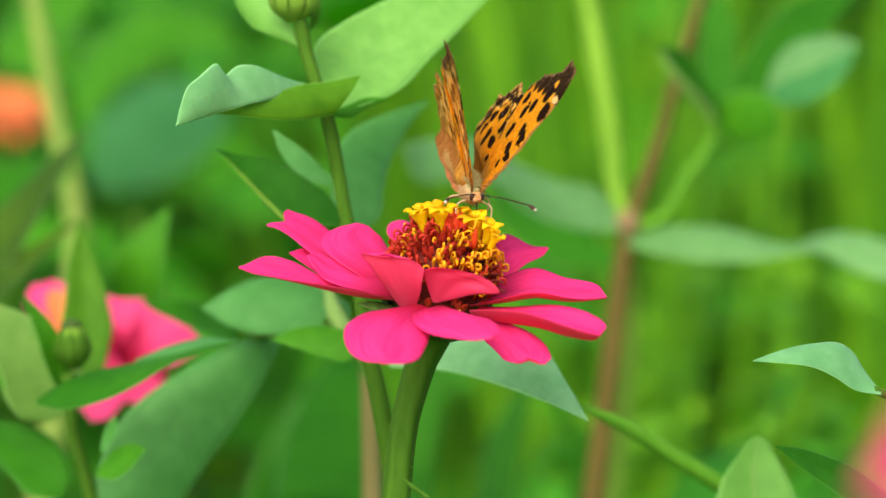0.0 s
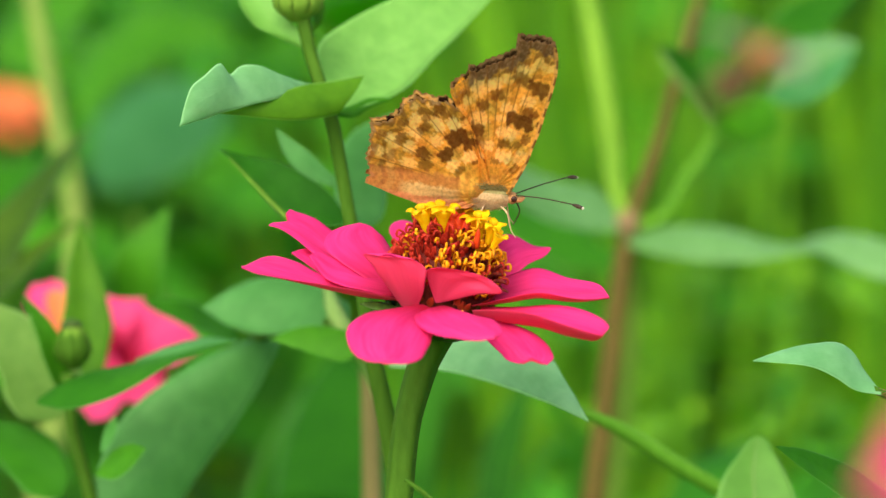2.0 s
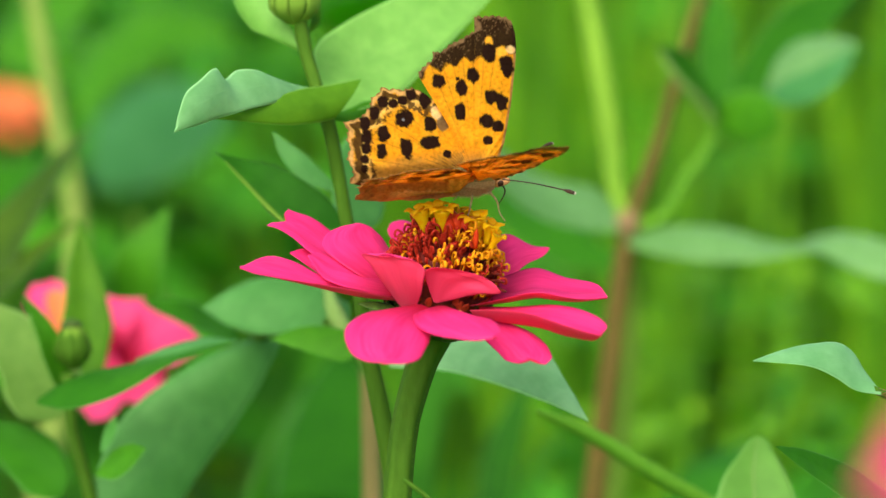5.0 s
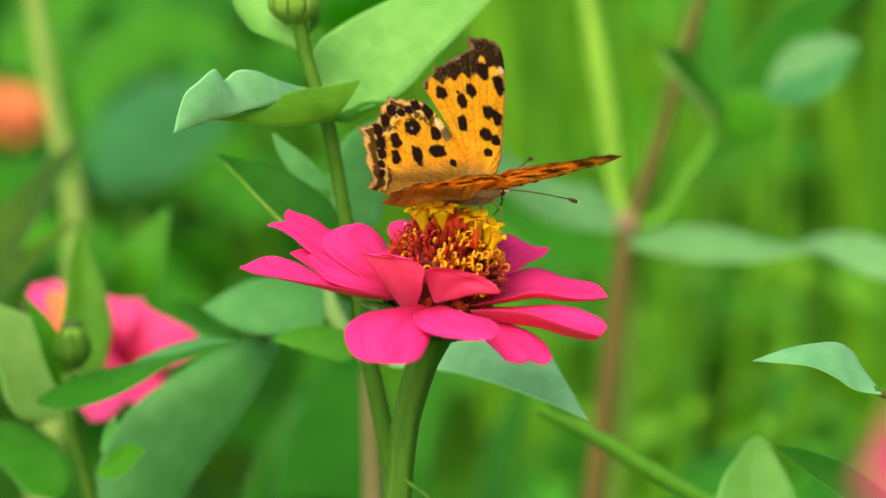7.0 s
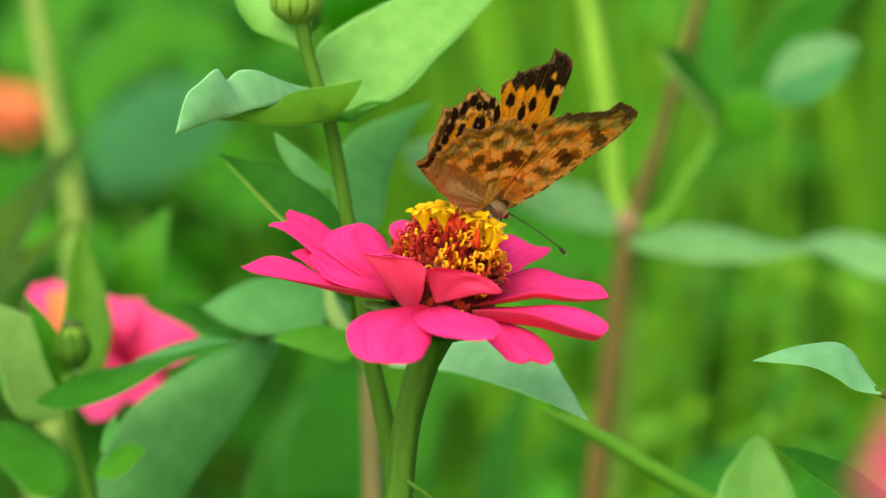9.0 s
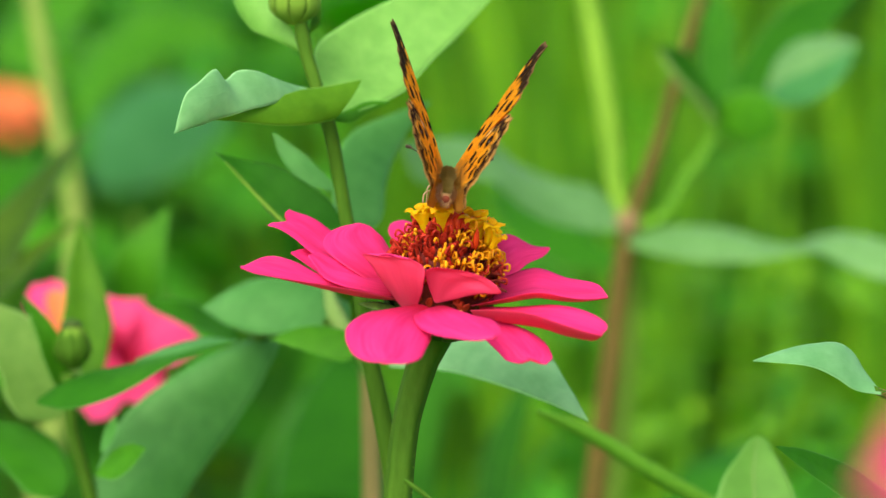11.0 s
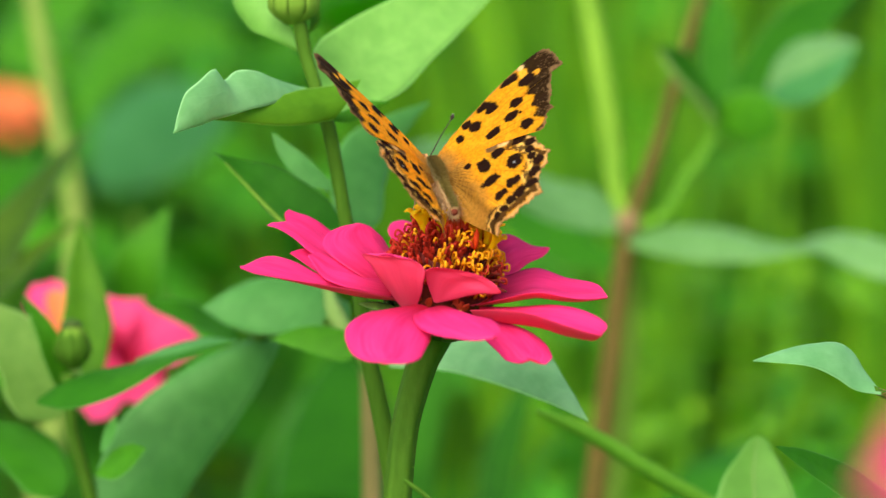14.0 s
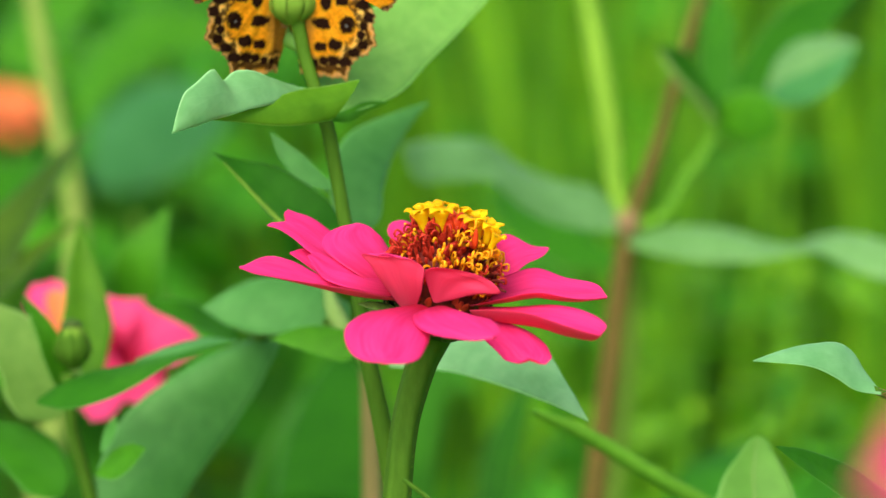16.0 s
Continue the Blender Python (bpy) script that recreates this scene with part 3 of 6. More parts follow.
for k, (near, far, face, bulge) in enumerate(LEFT_PETALS + MIDDLE_PETALS + FRONT_PETALS):
    bm = sheet(bmesh.new(), near, far, face, rise=bulge, notch={1: 0.55, 12: 0.35}.get(k, 0.0), wavy=0.05, thick=0.0005, nu=36, nv=20, crease=0.03, edge=0.012, seed=40 + k)
    part("petal", bm, PETAL_PINK, zinnia)

# the raised disc
bm = bmesh.new()
tube(bm, [on_head(0, 0, h) for h in (-0.002, 0.004, 0.008, 0.0105)], (0.0090, 0.0080, 0.0060, 0.0025), n=12, sides=24)
part("disc", bm, SCALE_DARK, zinnia, "dark red cone of the flower")


def dome(h):
    return 0.0096 * max(0.0, 1 - (max(0.0, h) / 0.0120) ** 1.5) ** 0.6


rnd = random.Random(8)
for k in range(298):
    h = rnd.uniform(-0.001, 0.0112)
    a = rnd.uniform(math.pi * 0.95, math.pi * 2.05) if k % 3 else rnd.uniform(0, math.pi)
    r = dome(h)
    out = on_head(1, a, 0) - HEAD
    p = on_head(r - 0.0005, a, h)
    d = (out * rnd.uniform(0.2, 0.6) + AXIS * rnd.uniform(0.6, 1.0) + AXIS.cross(out) * rnd.uniform(-0.3, 0.3)).normalized() * rnd.uniform(0.0016, 0.0028)
    bm = blade(bmesh.new(), (p, p + d * 0.6 + AXIS * 0.0002, p + d), 0.0014, out + AXIS * 0.3, nu=4, nv=2, thick=0.0002)
    part("chaff", bm, SCALE_RED if rnd.random() < 0.72 else SCALE_DARK, zinnia)
for k in range(296):
    h = rnd.uniform(0.0016, 0.0112)
    a = rnd.uniform(math.pi * 0.95, math.pi * 2.05) if k % 4 else rnd.uniform(0, math.pi)
    r = dome(h)
    out = on_head(1, a, 0) - HEAD
    cross = AXIS.cross(out) * rnd.uniform(-1, 1)
    p = on_head(r, a, h)
    s = rnd.uniform(0.0007, 0.0016)
    q = p + out * s * rnd.uniform(0.3, 1.2) + AXIS * s * rnd.uniform(1.0, 2.2)
    if k % 3 == 1:
        # a short stub with a lumpy end
        bm = tube(bmesh.new(), (p, p.lerp(q, 0.6), p.lerp(q, 0.95) + cross * s * 0.3), (0.00022, 0.00021, 0.00025), n=4, sides=6)
        for d in (0.9, 1.15):
            ball(bm, p.lerp(q, d) + cross * s * (d - 0.8) + out * s * rnd.uniform(-0.2, 0.3), 0.00034, 0.00030, 0.00036, u=6, v=5)
    else:
        bm = tube(bmesh.new(), (p, q, q + out * s * 0.7 + cross * s * 0.6 + AXIS * s * 0.3, q + out * s * 0.8 + cross * s - AXIS * s * 0.5, q + out * s * 0.1 + cross * s * 1.1 - AXIS * s * 0.5),
                  (0.00017, 0.00021, 0.00024, 0.00017), n=9, sides=6)
    part("style", bm, STYLE_ORANGE if rnd.random() < (0.84 if h > 0.0048 else 0.2) * (0.2 if math.cos(a) < -0.4 else 1.0) else SCALE_RED, zinnia)


def floret(at, axis, size, seed):
    """An open disc floret: a tube with five lobes rolled back."""
    rnd = random.Random(seed)
    axis = axis.normalized()
    sx = axis.cross(Vector((0.2, 1, 0.1))).normalized()
    sy = axis.cross(sx)
    bm = tube(bmesh.new(), (at, at + axis * size * 0.8, at + axis * size * 1.5), (size * 0.26, size * 0.34, size * 0.62), n=8, sides=12)
    ob = part("floret", bm, FLORET_YELLOW, zinnia)
    for j in range(5):
        a = 2 * math.pi * (j + rnd.uniform(-0.2, 0.2)) / 5
        out = sx * math.cos(a) + sy * math.sin(a)
        p = at + axis * size * 1.35 + out * size * 0.42
        droop, reach = rnd.uniform(0.0, 0.45), rnd.uniform(0.4, 0.95)
        bm = blade(bmesh.new(), (p, p + axis * size * 0.32 + out * size * 0.18, p + axis * size * 0.36 + out * size * reach * 0.65, p + axis * size * droop + out * size * reach),
                   size * 0.72, axis - out * 0.3, nu=8, nv=4, curl=-0.25, thick=0.0003, profile=lambda t: ovate(t, 0.42))
        part("lobe", bm, FLORET_YELLOW, ob)


for k, (p, lean) in enumerate((
        ((-0.0028, -0.0041, 0.6233), (-0.30, -0.15, 1)), ((-0.0004, -0.0050, 0.6238), (0.05, -0.25, 1)), ((0.0061, -0.0043, 0.6221), (-0.05, -0.2, 1)), ((0.0075, -0.0049, 0.6216), (0.30, -0.2, 1)),
        ((-0.0016, 0.0004, 0.6229), (-0.10, 0.2, 1)), ((0.0029, 0.0033, 0.6223), (-0.05, 0.2, 1)), ((0.0052, 0.0013, 0.6220), (0.05, 0.2, 1)), ((0.0083, -0.0064, 0.6210), (0.5, -0.3, 0.9)))):
    floret(Vector(p), Vector(lean), (0.0029, 0.0028, 0.0027, 0.0023, 0.0029, 0.0026, 0.0027, 0.0019)[k], 60 + k)
for k, p in enumerate(((0.0024, -0.0044, 0.6249), (0.0016, -0.0018, 0.6252), (0.0032, -0.0024, 0.6249), (0.0011, -0.0050, 0.6242), (0.0038, -0.0045, 0.6242), (-0.0018, -0.0066, 0.6246), (0.0057, -0.0075, 0.6227))):
    bm = tube(bmesh.new(), (Vector(p) - AXIS * 0.0016, p, Vector(p) + AXIS * 0.0013, Vector(p) + AXIS * 0.0020), (0.0010, 0.00135, 0.0010, 0.0002) if k < 5 else (0.0005, 0.0006, 0.0004, 0.0001), n=8, sides=8)
    part("young_floret", bm, HEART_RED, zinnia)
# dark tips at the edge of the disc and a bract that sticks out
for p, q in (((0.0077, -0.0076, 0.6160), (0.0098, -0.0105, 0.6170)), ((0.0081, -0.0088, 0.6152), (0.0105, -0.0117, 0.6158)), ((0.0075, -0.0099, 0.6144), (0.0109, -0.0139, 0.6145)), ((0.0085, -0.0065, 0.6168), (0.0100, -0.0083, 0.6183))):
    p, q = Vector(p), Vector(q)
    part("chaff", tube(bmesh.new(), (p, p.lerp(q, 0.5) + AXIS * 0.0004, q), (0.00035, 0.0004, 0.0002), n=8, sides=6), SCALE_DARK, zinnia)
part("bract", blade(bmesh.new(), ((-0.0079, -0.0084, 0.6105), (-0.0114, -0.0103, 0.6113), (-0.0147, -0.0112, 0.6120)), 0.0030, (0, -0.5, 0.8), nu=12, nv=6, curl=-0.2), BRACT, cup)
part("bract", blade(bmesh.new(), ((-0.0077, -0.0085, 0.6101), (-0.0110, -0.0105, 0.6101), (-0.0133, -0.0115, 0.6103)), 0.0024, (0, -0.5, 0.8), nu=12, nv=6, curl=-0.2), BRACT, cup)
# a stray curled style between the petals
for p in ((0.0006, -0.0143, 0.6113),):
    p = Vector(p)
    bm = tube(bmesh.new(), (p, p + Vector((0.0007, -0.0004, -0.0012)), p + Vector((0.0018, -0.0006, -0.0004)), p + Vector((0.0026, -0.0004, 0.0001))), (0.0003, 0.00025, 0.0002), n=8, sides=6)
    part("style", bm, STYLE_ORANGE, zinnia)

# ---- tall plant behind the flower ----
tall = thing("zinnia_plant", (-0.0095, 0.0594, 0.0000), "tall zinnia plant with broad pale leaves and a green bud", "plant")
stem(tall, ((-0.0095, 0.0594, 0.0000), (-0.0066, 0.0197, 0.5517), (-0.0092, 0.0205, 0.5722), (-0.0114, 0.0213, 0.5850), (-0.0137, 0.0228, 0.5955), (-0.0163, 0.0261, 0.6121), (-0.0183, 0.0275, 0.6221), (-0.0199, 0.0288, 0.6311), (-0.0216, 0.0290, 0.6398), (-0.0238, 0.0309, 0.6463), (-0.0257, 0.0327, 0.6520), (-0.0271, 0.0347, 0.6587)),
     (0.004, 0.0026, 0.0019, 0.0018, 0.0016, 0.0014, 0.00135, 0.00135, 0.00135, 0.00125, 0.0013, 0.0014), STEM_GREEN, "slim green stalk", n=70, sides=14, ridges=0.03)
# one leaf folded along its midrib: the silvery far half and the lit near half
# sheen and light on the two halves are painted by two leaf colours
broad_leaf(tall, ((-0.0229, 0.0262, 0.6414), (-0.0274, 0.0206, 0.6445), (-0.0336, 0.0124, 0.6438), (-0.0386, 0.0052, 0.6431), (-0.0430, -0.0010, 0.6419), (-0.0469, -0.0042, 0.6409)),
           ((-0.0239, 0.0329, 0.6456), (-0.0278, 0.0270, 0.6469), (-0.0317, 0.0192, 0.6490), (-0.0347, 0.0144, 0.6506), (-0.0373, 0.0123, 0.6506), (-0.0389, 0.0096, 0.6493), (-0.0400, 0.0064, 0.6515), (-0.0431, 0.0011, 0.6495), (-0.0451, -0.0012, 0.6477), (-0.0462, -0.0029, 0.6444), (-0.0469, -0.0040, 0.6410)), (-0.2, -0.9, 0.55), LEAF_BLUE, "folded leaf half painted pale blue-green with sky sheen, with a curled rim", rise=0.12, wavy=0.12, edge=0.03, nu=40)
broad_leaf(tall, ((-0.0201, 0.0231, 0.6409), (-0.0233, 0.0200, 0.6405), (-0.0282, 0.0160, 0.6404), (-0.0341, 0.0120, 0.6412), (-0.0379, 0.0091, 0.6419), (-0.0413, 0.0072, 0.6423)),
           ((-0.0152, 0.0282, 0.6481), (-0.0209, 0.0250, 0.6471), (-0.0264, 0.0209, 0.6466), (-0.0323, 0.0156, 0.6448), (-0.0371, 0.0113, 0.6432), (-0.0413, 0.0074, 0.6424)), (-0.1, -0.8, 0.3), LEAF_LIT, "lower half of a folded leaf, coloured yellow-green as lit", rise=0.18)
broad_leaf(tall, ((-0.0200, 0.0322, 0.6408), (-0.0143, 0.0384, 0.6419), (-0.0085, 0.0447, 0.6439), (-0.0022, 0.0526, 0.6499), (0.0040, 0.0595, 0.6557), (0.0133, 0.0700, 0.6657), (0.0168, 0.0748, 0.6712)),
           ((-0.0214, 0.0322, 0.6411), (-0.0236, 0.0400, 0.6462), (-0.0249, 0.0459, 0.6521), (-0.0204, 0.0525, 0.6563), (-0.0116, 0.0593, 0.6610), (0.0007, 0.0702, 0.6668), (0.0142, 0.0809, 0.6713)), (0.3, -0.9, 0.55), LEAF_PALE, "broad pale green leaf with a faint midrib", fold=0.05, edge=0.012, wavy=0.03, nu=40)
broad_leaf(tall, ((-0.0208, 0.0301, 0.6401), (-0.0176, 0.0340, 0.6395), (-0.0145, 0.0383, 0.6409), (-0.0102, 0.0425, 0.6425)), ((-0.0208, 0.0302, 0.6411), (-0.0176, 0.0354, 0.6420), (-0.0145, 0.0396, 0.6430), (-0.0102, 0.0427, 0.6427)), (0.1, -0.6, 0.8), LEAF_GREEN, rise=0.1)
broad_leaf(tall, ((-0.0270, 0.0359, 0.6527), (-0.0281, 0.0373, 0.6560), (-0.0299, 0.0387, 0.6586), (-0.0312, 0.0402, 0.6618), (-0.0339, 0.0419, 0.6666)),
           ((-0.0272, 0.0369, 0.6525), (-0.0330, 0.0392, 0.6551), (-0.0372, 0.0415, 0.6569), (-0.0397, 0.0430, 0.6601), (-0.0404, 0.0439, 0.6633), (-0.0341, 0.0424, 0.6668)), (0.3, -0.9, 0.5), LEAF_PALE, rise=0.12, wavy=0.12, edge=0.02)
broad_leaf(tall, ((-0.0254, 0.0384, 0.6560), (-0.0235, 0.0397, 0.6581), (-0.0235, 0.0412, 0.6617), (-0.0244, 0.0427, 0.6655)), ((-0.0256, 0.0373, 0.6560), (-0.0252, 0.0387, 0.6586), (-0.0250, 0.0402, 0.6618), (-0.0246, 0.0429, 0.6656)), (-0.3, -0.9, 0.3), LEAF_LIT, fold=0.1)
broad_leaf(tall, ((-0.0199, 0.0351, 0.6187), (-0.0256, 0.0381, 0.6181), (-0.0321, 0.0414, 0.6198), (-0.0378, 0.0452, 0.6254), (-0.0419, 0.0478, 0.6296), (-0.0447, 0.0491, 0.6320)),
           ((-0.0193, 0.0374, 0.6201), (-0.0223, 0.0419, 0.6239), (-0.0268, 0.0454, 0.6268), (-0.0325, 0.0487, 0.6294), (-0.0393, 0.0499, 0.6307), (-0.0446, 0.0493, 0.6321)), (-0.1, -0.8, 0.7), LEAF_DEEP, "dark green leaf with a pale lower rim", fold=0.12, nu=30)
stem(tall, ((-0.0292, 0.0401, 0.6178), (-0.0346, 0.0430, 0.6227), (-0.0389, 0.0456, 0.6268), (-0.0426, 0.0477, 0.6304)), (0.0005, 0.0004, 0.0003, 0.0001), STEM_MID, name="leaf_rim", n=14, sides=6)
broad_leaf(tall, ((-0.0219, 0.0421, 0.6252), (-0.0263, 0.0453, 0.6264), (-0.0305, 0.0487, 0.6294), (-0.0324, 0.0511, 0.6320), (-0.0336, 0.0527, 0.6356)),
           ((-0.0217, 0.0434, 0.6273), (-0.0240, 0.0457, 0.6292), (-0.0270, 0.0491, 0.6317), (-0.0307, 0.0514, 0.6340), (-0.0335, 0.0529, 0.6359)), (-0.4, -0.8, 0.5), LEAF_TEAL, fold=0.15)
broad_leaf(tall, ((-0.0164, 0.0597, 0.6140), (-0.0130, 0.0631, 0.6164), (-0.0118, 0.0711, 0.6230), (-0.0099, 0.0799, 0.6285), (-0.0067, 0.0867, 0.6338), (-0.0026, 0.0924, 0.6384)),
           ((-0.0196, 0.0568, 0.6144), (-0.0222, 0.0636, 0.6204), (-0.0222, 0.0707, 0.6277), (-0.0192, 0.0785, 0.6330), (-0.0112, 0.0861, 0.6364), (-0.0029, 0.0927, 0.6386)), (-0.15, -0.8, 0.7), LEAF_TEAL, "broad blue-green leaf", rise=0.1, fold=0.05)
bud = part("bud", ball(bmesh.new(), (-0.0280, 0.0351, 0.6619), 0.0044, 0.0044, 0.0036), STEM_MID, tall, "closed green flower bud")
for k in range(9):
    a = 2 * math.pi * k / 9
    c = Vector((-0.0280, 0.0351, 0.6619))
    out = Vector((math.cos(a), math.sin(a), 0))
    part("sepal", blade(bmesh.new(), (c + out * 0.0012 - Vector((0, 0, 0.004)), c + out * 0.0046 - Vector((0, 0, 0.001)), c + out * 0.0042 + Vector((0, 0, 0.003))), 0.0032, out, nu=6, nv=4, profile=spoon, curl=-0.25), STEM_MID, bud)

# ---- leaves right behind the flower's stalk ----
low = thing("zinnia_shoot", (0.0145, 0.1089, 0.0000), "leafy zinnia shoot with drooping pale leaves", "plant")
stem(low, ((0.0145, 0.1089, 0.0000), (-0.0088, 0.0749, 0.5422), (-0.0111, 0.0730, 0.5646), (-0.0140, 0.0702, 0.5807), (-0.0184, 0.0666, 0.5913), (-0.0218, 0.0674, 0.5966), (-0.0241, 0.0733, 0.6027)), (0.003, 0.0014, 0.0010, 0.0010, 0.0016, 0.0019, 0.0010), STEM_PALE, n=40)
broad_leaf(low, ((-0.0106, 0.0512, 0.5891), (-0.0010, 0.0432, 0.5900), (0.0072, 0.0341, 0.5900), (0.0156, 0.0249, 0.5887), (0.0217, 0.0186, 0.5875), (0.0268, 0.0144, 0.5858)),
           ((-0.0107, 0.0567, 0.5926), (0.0007, 0.0490, 0.5954), (0.0106, 0.0421, 0.5966), (0.0185, 0.0340, 0.5963), (0.0235, 0.0232, 0.5909), (0.0268, 0.0146, 0.5861)), (0.15, -0.80, 0.75), LEAF_SILVER, "drooping silvery green leaf", rib=0.0002, rise=0.10, edge=0.012)
broad_leaf(low, ((-0.0190, 0.0670, 0.5941), (-0.0261, 0.0699, 0.5931), (-0.0333, 0.0738, 0.5917), (-0.0406, 0.0768, 0.5917), (-0.0462, 0.0800, 0.5931), (-0.0509, 0.0824, 0.5958)),
           ((-0.0192, 0.0726, 0.5981), (-0.0265, 0.0791, 0.6012), (-0.0326, 0.0823, 0.6023), (-0.0393, 0.0843, 0.6018), (-0.0453, 0.0839, 0.5994), (-0.0508, 0.0826, 0.5960)), (0, -0.7, 0.8), LEAF_TEAL, "blue-green leaf", rise=0.10, wavy=0.05)
broad_leaf(low, ((-0.0154, 0.0567, 0.5924), (-0.0198, 0.0572, 0.5891), (-0.0256, 0.0594, 0.5901), (-0.0303, 0.0616, 0.5911), (-0.0352, 0.0638, 0.5924)), ((-0.0164, 0.0590, 0.5943), (-0.0211, 0.0621, 0.5949), (-0.0258, 0.0642, 0.5953), (-0.0305, 0.0651, 0.5944), (-0.0351, 0.0639, 0.5925)), (0, -0.5, 0.9), LEAF_GREEN, rise=0.1)
broad_leaf(low, ((-0.0418, 0.0913, 0.5872), (-0.0498, 0.0879, 0.5848), (-0.0581, 0.0843, 0.5802), (-0.0664, 0.0804, 0.5741), (-0.0728, 0.0746, 0.5618), (-0.0771, 0.0697, 0.5484), (-0.0744, 0.0661, 0.5373)),
           ((-0.0403, 0.0914, 0.5879), (-0.0355, 0.0913, 0.5874), (-0.0380, 0.0884, 0.5806), (-0.0429, 0.0852, 0.5722), (-0.0494, 0.0809, 0.5634), (-0.0588, 0.0751, 0.5507), (-0.0742, 0.0662, 0.5371)), (-0.3, -0.75, 0.55), LEAF_TEAL, "large blue-green leaf", rise=0.16, edge=0.01, nu=36)
stem(low, ((-0.0213, 0.0672, 0.5955), (-0.0315, 0.0818, 0.5912), (-0.0411, 0.0914, 0.5877)), (0.0014, 0.0011, 0.0009), STEM_GREEN, name="petiole", n=14)

# ---- bud plant with a coral flower ----
budplant = thing("budding_zinnia", (-0.0539, 0.0495, 0.0000), "young zinnia with a green bud among leaves", "plant")
stem(budplant, ((-0.0539, 0.0495, 0.0000), (-0.0697, 0.0733, 0.5304), (-0.0737, 0.0726, 0.5571), (-0.0779, 0.0750, 0.5738), (-0.0783, 0.0763, 0.5831)), (0.0032, 0.0026, 0.0015, 0.0014, 0.0017), STEM_GREEN, n=30)
bud = part("bud", ball(bmesh.new(), (-0.0775, 0.0771, 0.5888), 0.0033, 0.0033, 0.0045), STEM_MID, budplant, "closed green bud with a dark tip")
part("bud_tip", ball(bmesh.new(), (-0.0778, 0.0777, 0.5929), 0.0023, 0.0023, 0.0013), BRACT, bud)
for k in range(8):
    a = 2 * math.pi * k / 8
    c = Vector((-0.0775, 0.0770, 0.5884))
    out = Vector((math.cos(a), math.sin(a), 0))
    part("sepal", blade(bmesh.new(), (c + out * 0.0011 - Vector((0, 0, 0.0045)), c + out * 0.0037 - Vector((0, 0, 0.0011)), c + out * 0.0024 + Vector((0, 0, 0.0039))), 0.0028, out, nu=6, nv=4, profile=spoon, curl=-0.25), STEM_GREEN, bud)
broad_leaf(budplant, ((-0.0820, 0.0580, 0.5801), (-0.0757, 0.0539, 0.5799), (-0.0693, 0.0521, 0.5816), (-0.0627, 0.0505, 0.5846), (-0.0535, 0.0533, 0.5898), (-0.0428, 0.0578, 0.5929)), ((-0.0824, 0.0621, 0.5805), (-0.0791, 0.0644, 0.5826), (-0.0733, 0.0648, 0.5851), (-0.0651, 0.0640, 0.5871), (-0.0556, 0.0623, 0.5895), (-0.0429, 0.0588, 0.5930)), (-0.05, -0.55, 0.85), LEAF_DARK, "green leaf arching over", rib=0.0002, rise=0.08)
# the glint on the arching leaf's upper surface, painted as a blue-green sheet
broad_leaf(budplant, ((-0.0629, 0.0651, 0.5874), (-0.0557, 0.0633, 0.5891), (-0.0498, 0.0615, 0.5909), (-0.0418, 0.0598, 0.5927)), ((-0.0630, 0.0681, 0.5875), (-0.0564, 0.0695, 0.5901), (-0.0497, 0.0677, 0.5920), (-0.0417, 0.0608, 0.5927)), (0.1, -0.5, 0.9), LEAF_TEAL, "upper half of the arching leaf, coloured blue-green for its glint", rise=0.05)
broad_leaf(budplant, ((-0.0693, 0.0501, 0.5672), (-0.0649, 0.0461, 0.5675), (-0.0612, 0.0445, 0.5705), (-0.0586, 0.0440, 0.5740)), ((-0.0695, 0.0532, 0.5675), (-0.0667, 0.0547, 0.5711), (-0.0629, 0.0520, 0.5733), (-0.0587, 0.0450, 0.5740)), (0, -0.8, 0.5), LEAF_GREEN, rise=0.08)
broad_leaf(budplant, ((-0.0684, 0.0537, 0.5713), (-0.0667, 0.0530, 0.5732), (-0.0654, 0.0524, 0.5762), (-0.0653, 0.0518, 0.5791)), ((-0.0690, 0.0547, 0.5713), (-0.0685, 0.0552, 0.5744), (-0.0671, 0.0536, 0.5773), (-0.0654, 0.0518, 0.5793)), (0.2, -0.8, 0.4), LEAF_TEAL, fold=0.1)
leaf(budplant, ((-0.0808, 0.1074, 0.5733), (-0.0811, 0.1203, 0.5877), (-0.0833, 0.1299, 0.6090)), 0.0120, (0.3, -0.9, 0.2), LEAF_LIT, fold=0.3, nu=20)
leaf(budplant, ((-0.0801, 0.0800, 0.5788), (-0.0827, 0.0772, 0.5902), (-0.0878, 0.0765, 0.5999)), 0.0054, (0.5, -0.8, 0.2), LEAF_GREEN, fold=0.3, nu=18)
leaf(budplant, ((-0.0823, 0.0940, 0.5704), (-0.0892, 0.0914, 0.5827), (-0.1027, 0.0871, 0.5982)), 0.0180, (0.0537, -0.8269, 0.6476), LEAF_LIME, fold=0.12, nu=22, nv=10)
leaf(budplant, ((-0.0816, 0.0853, 0.5543), (-0.0916, 0.0951, 0.5620), (-0.1026, 0.1024, 0.5681)), 0.0130, (0.2150, -0.8269, 0.4864), LEAF_DARK, fold=0.2)

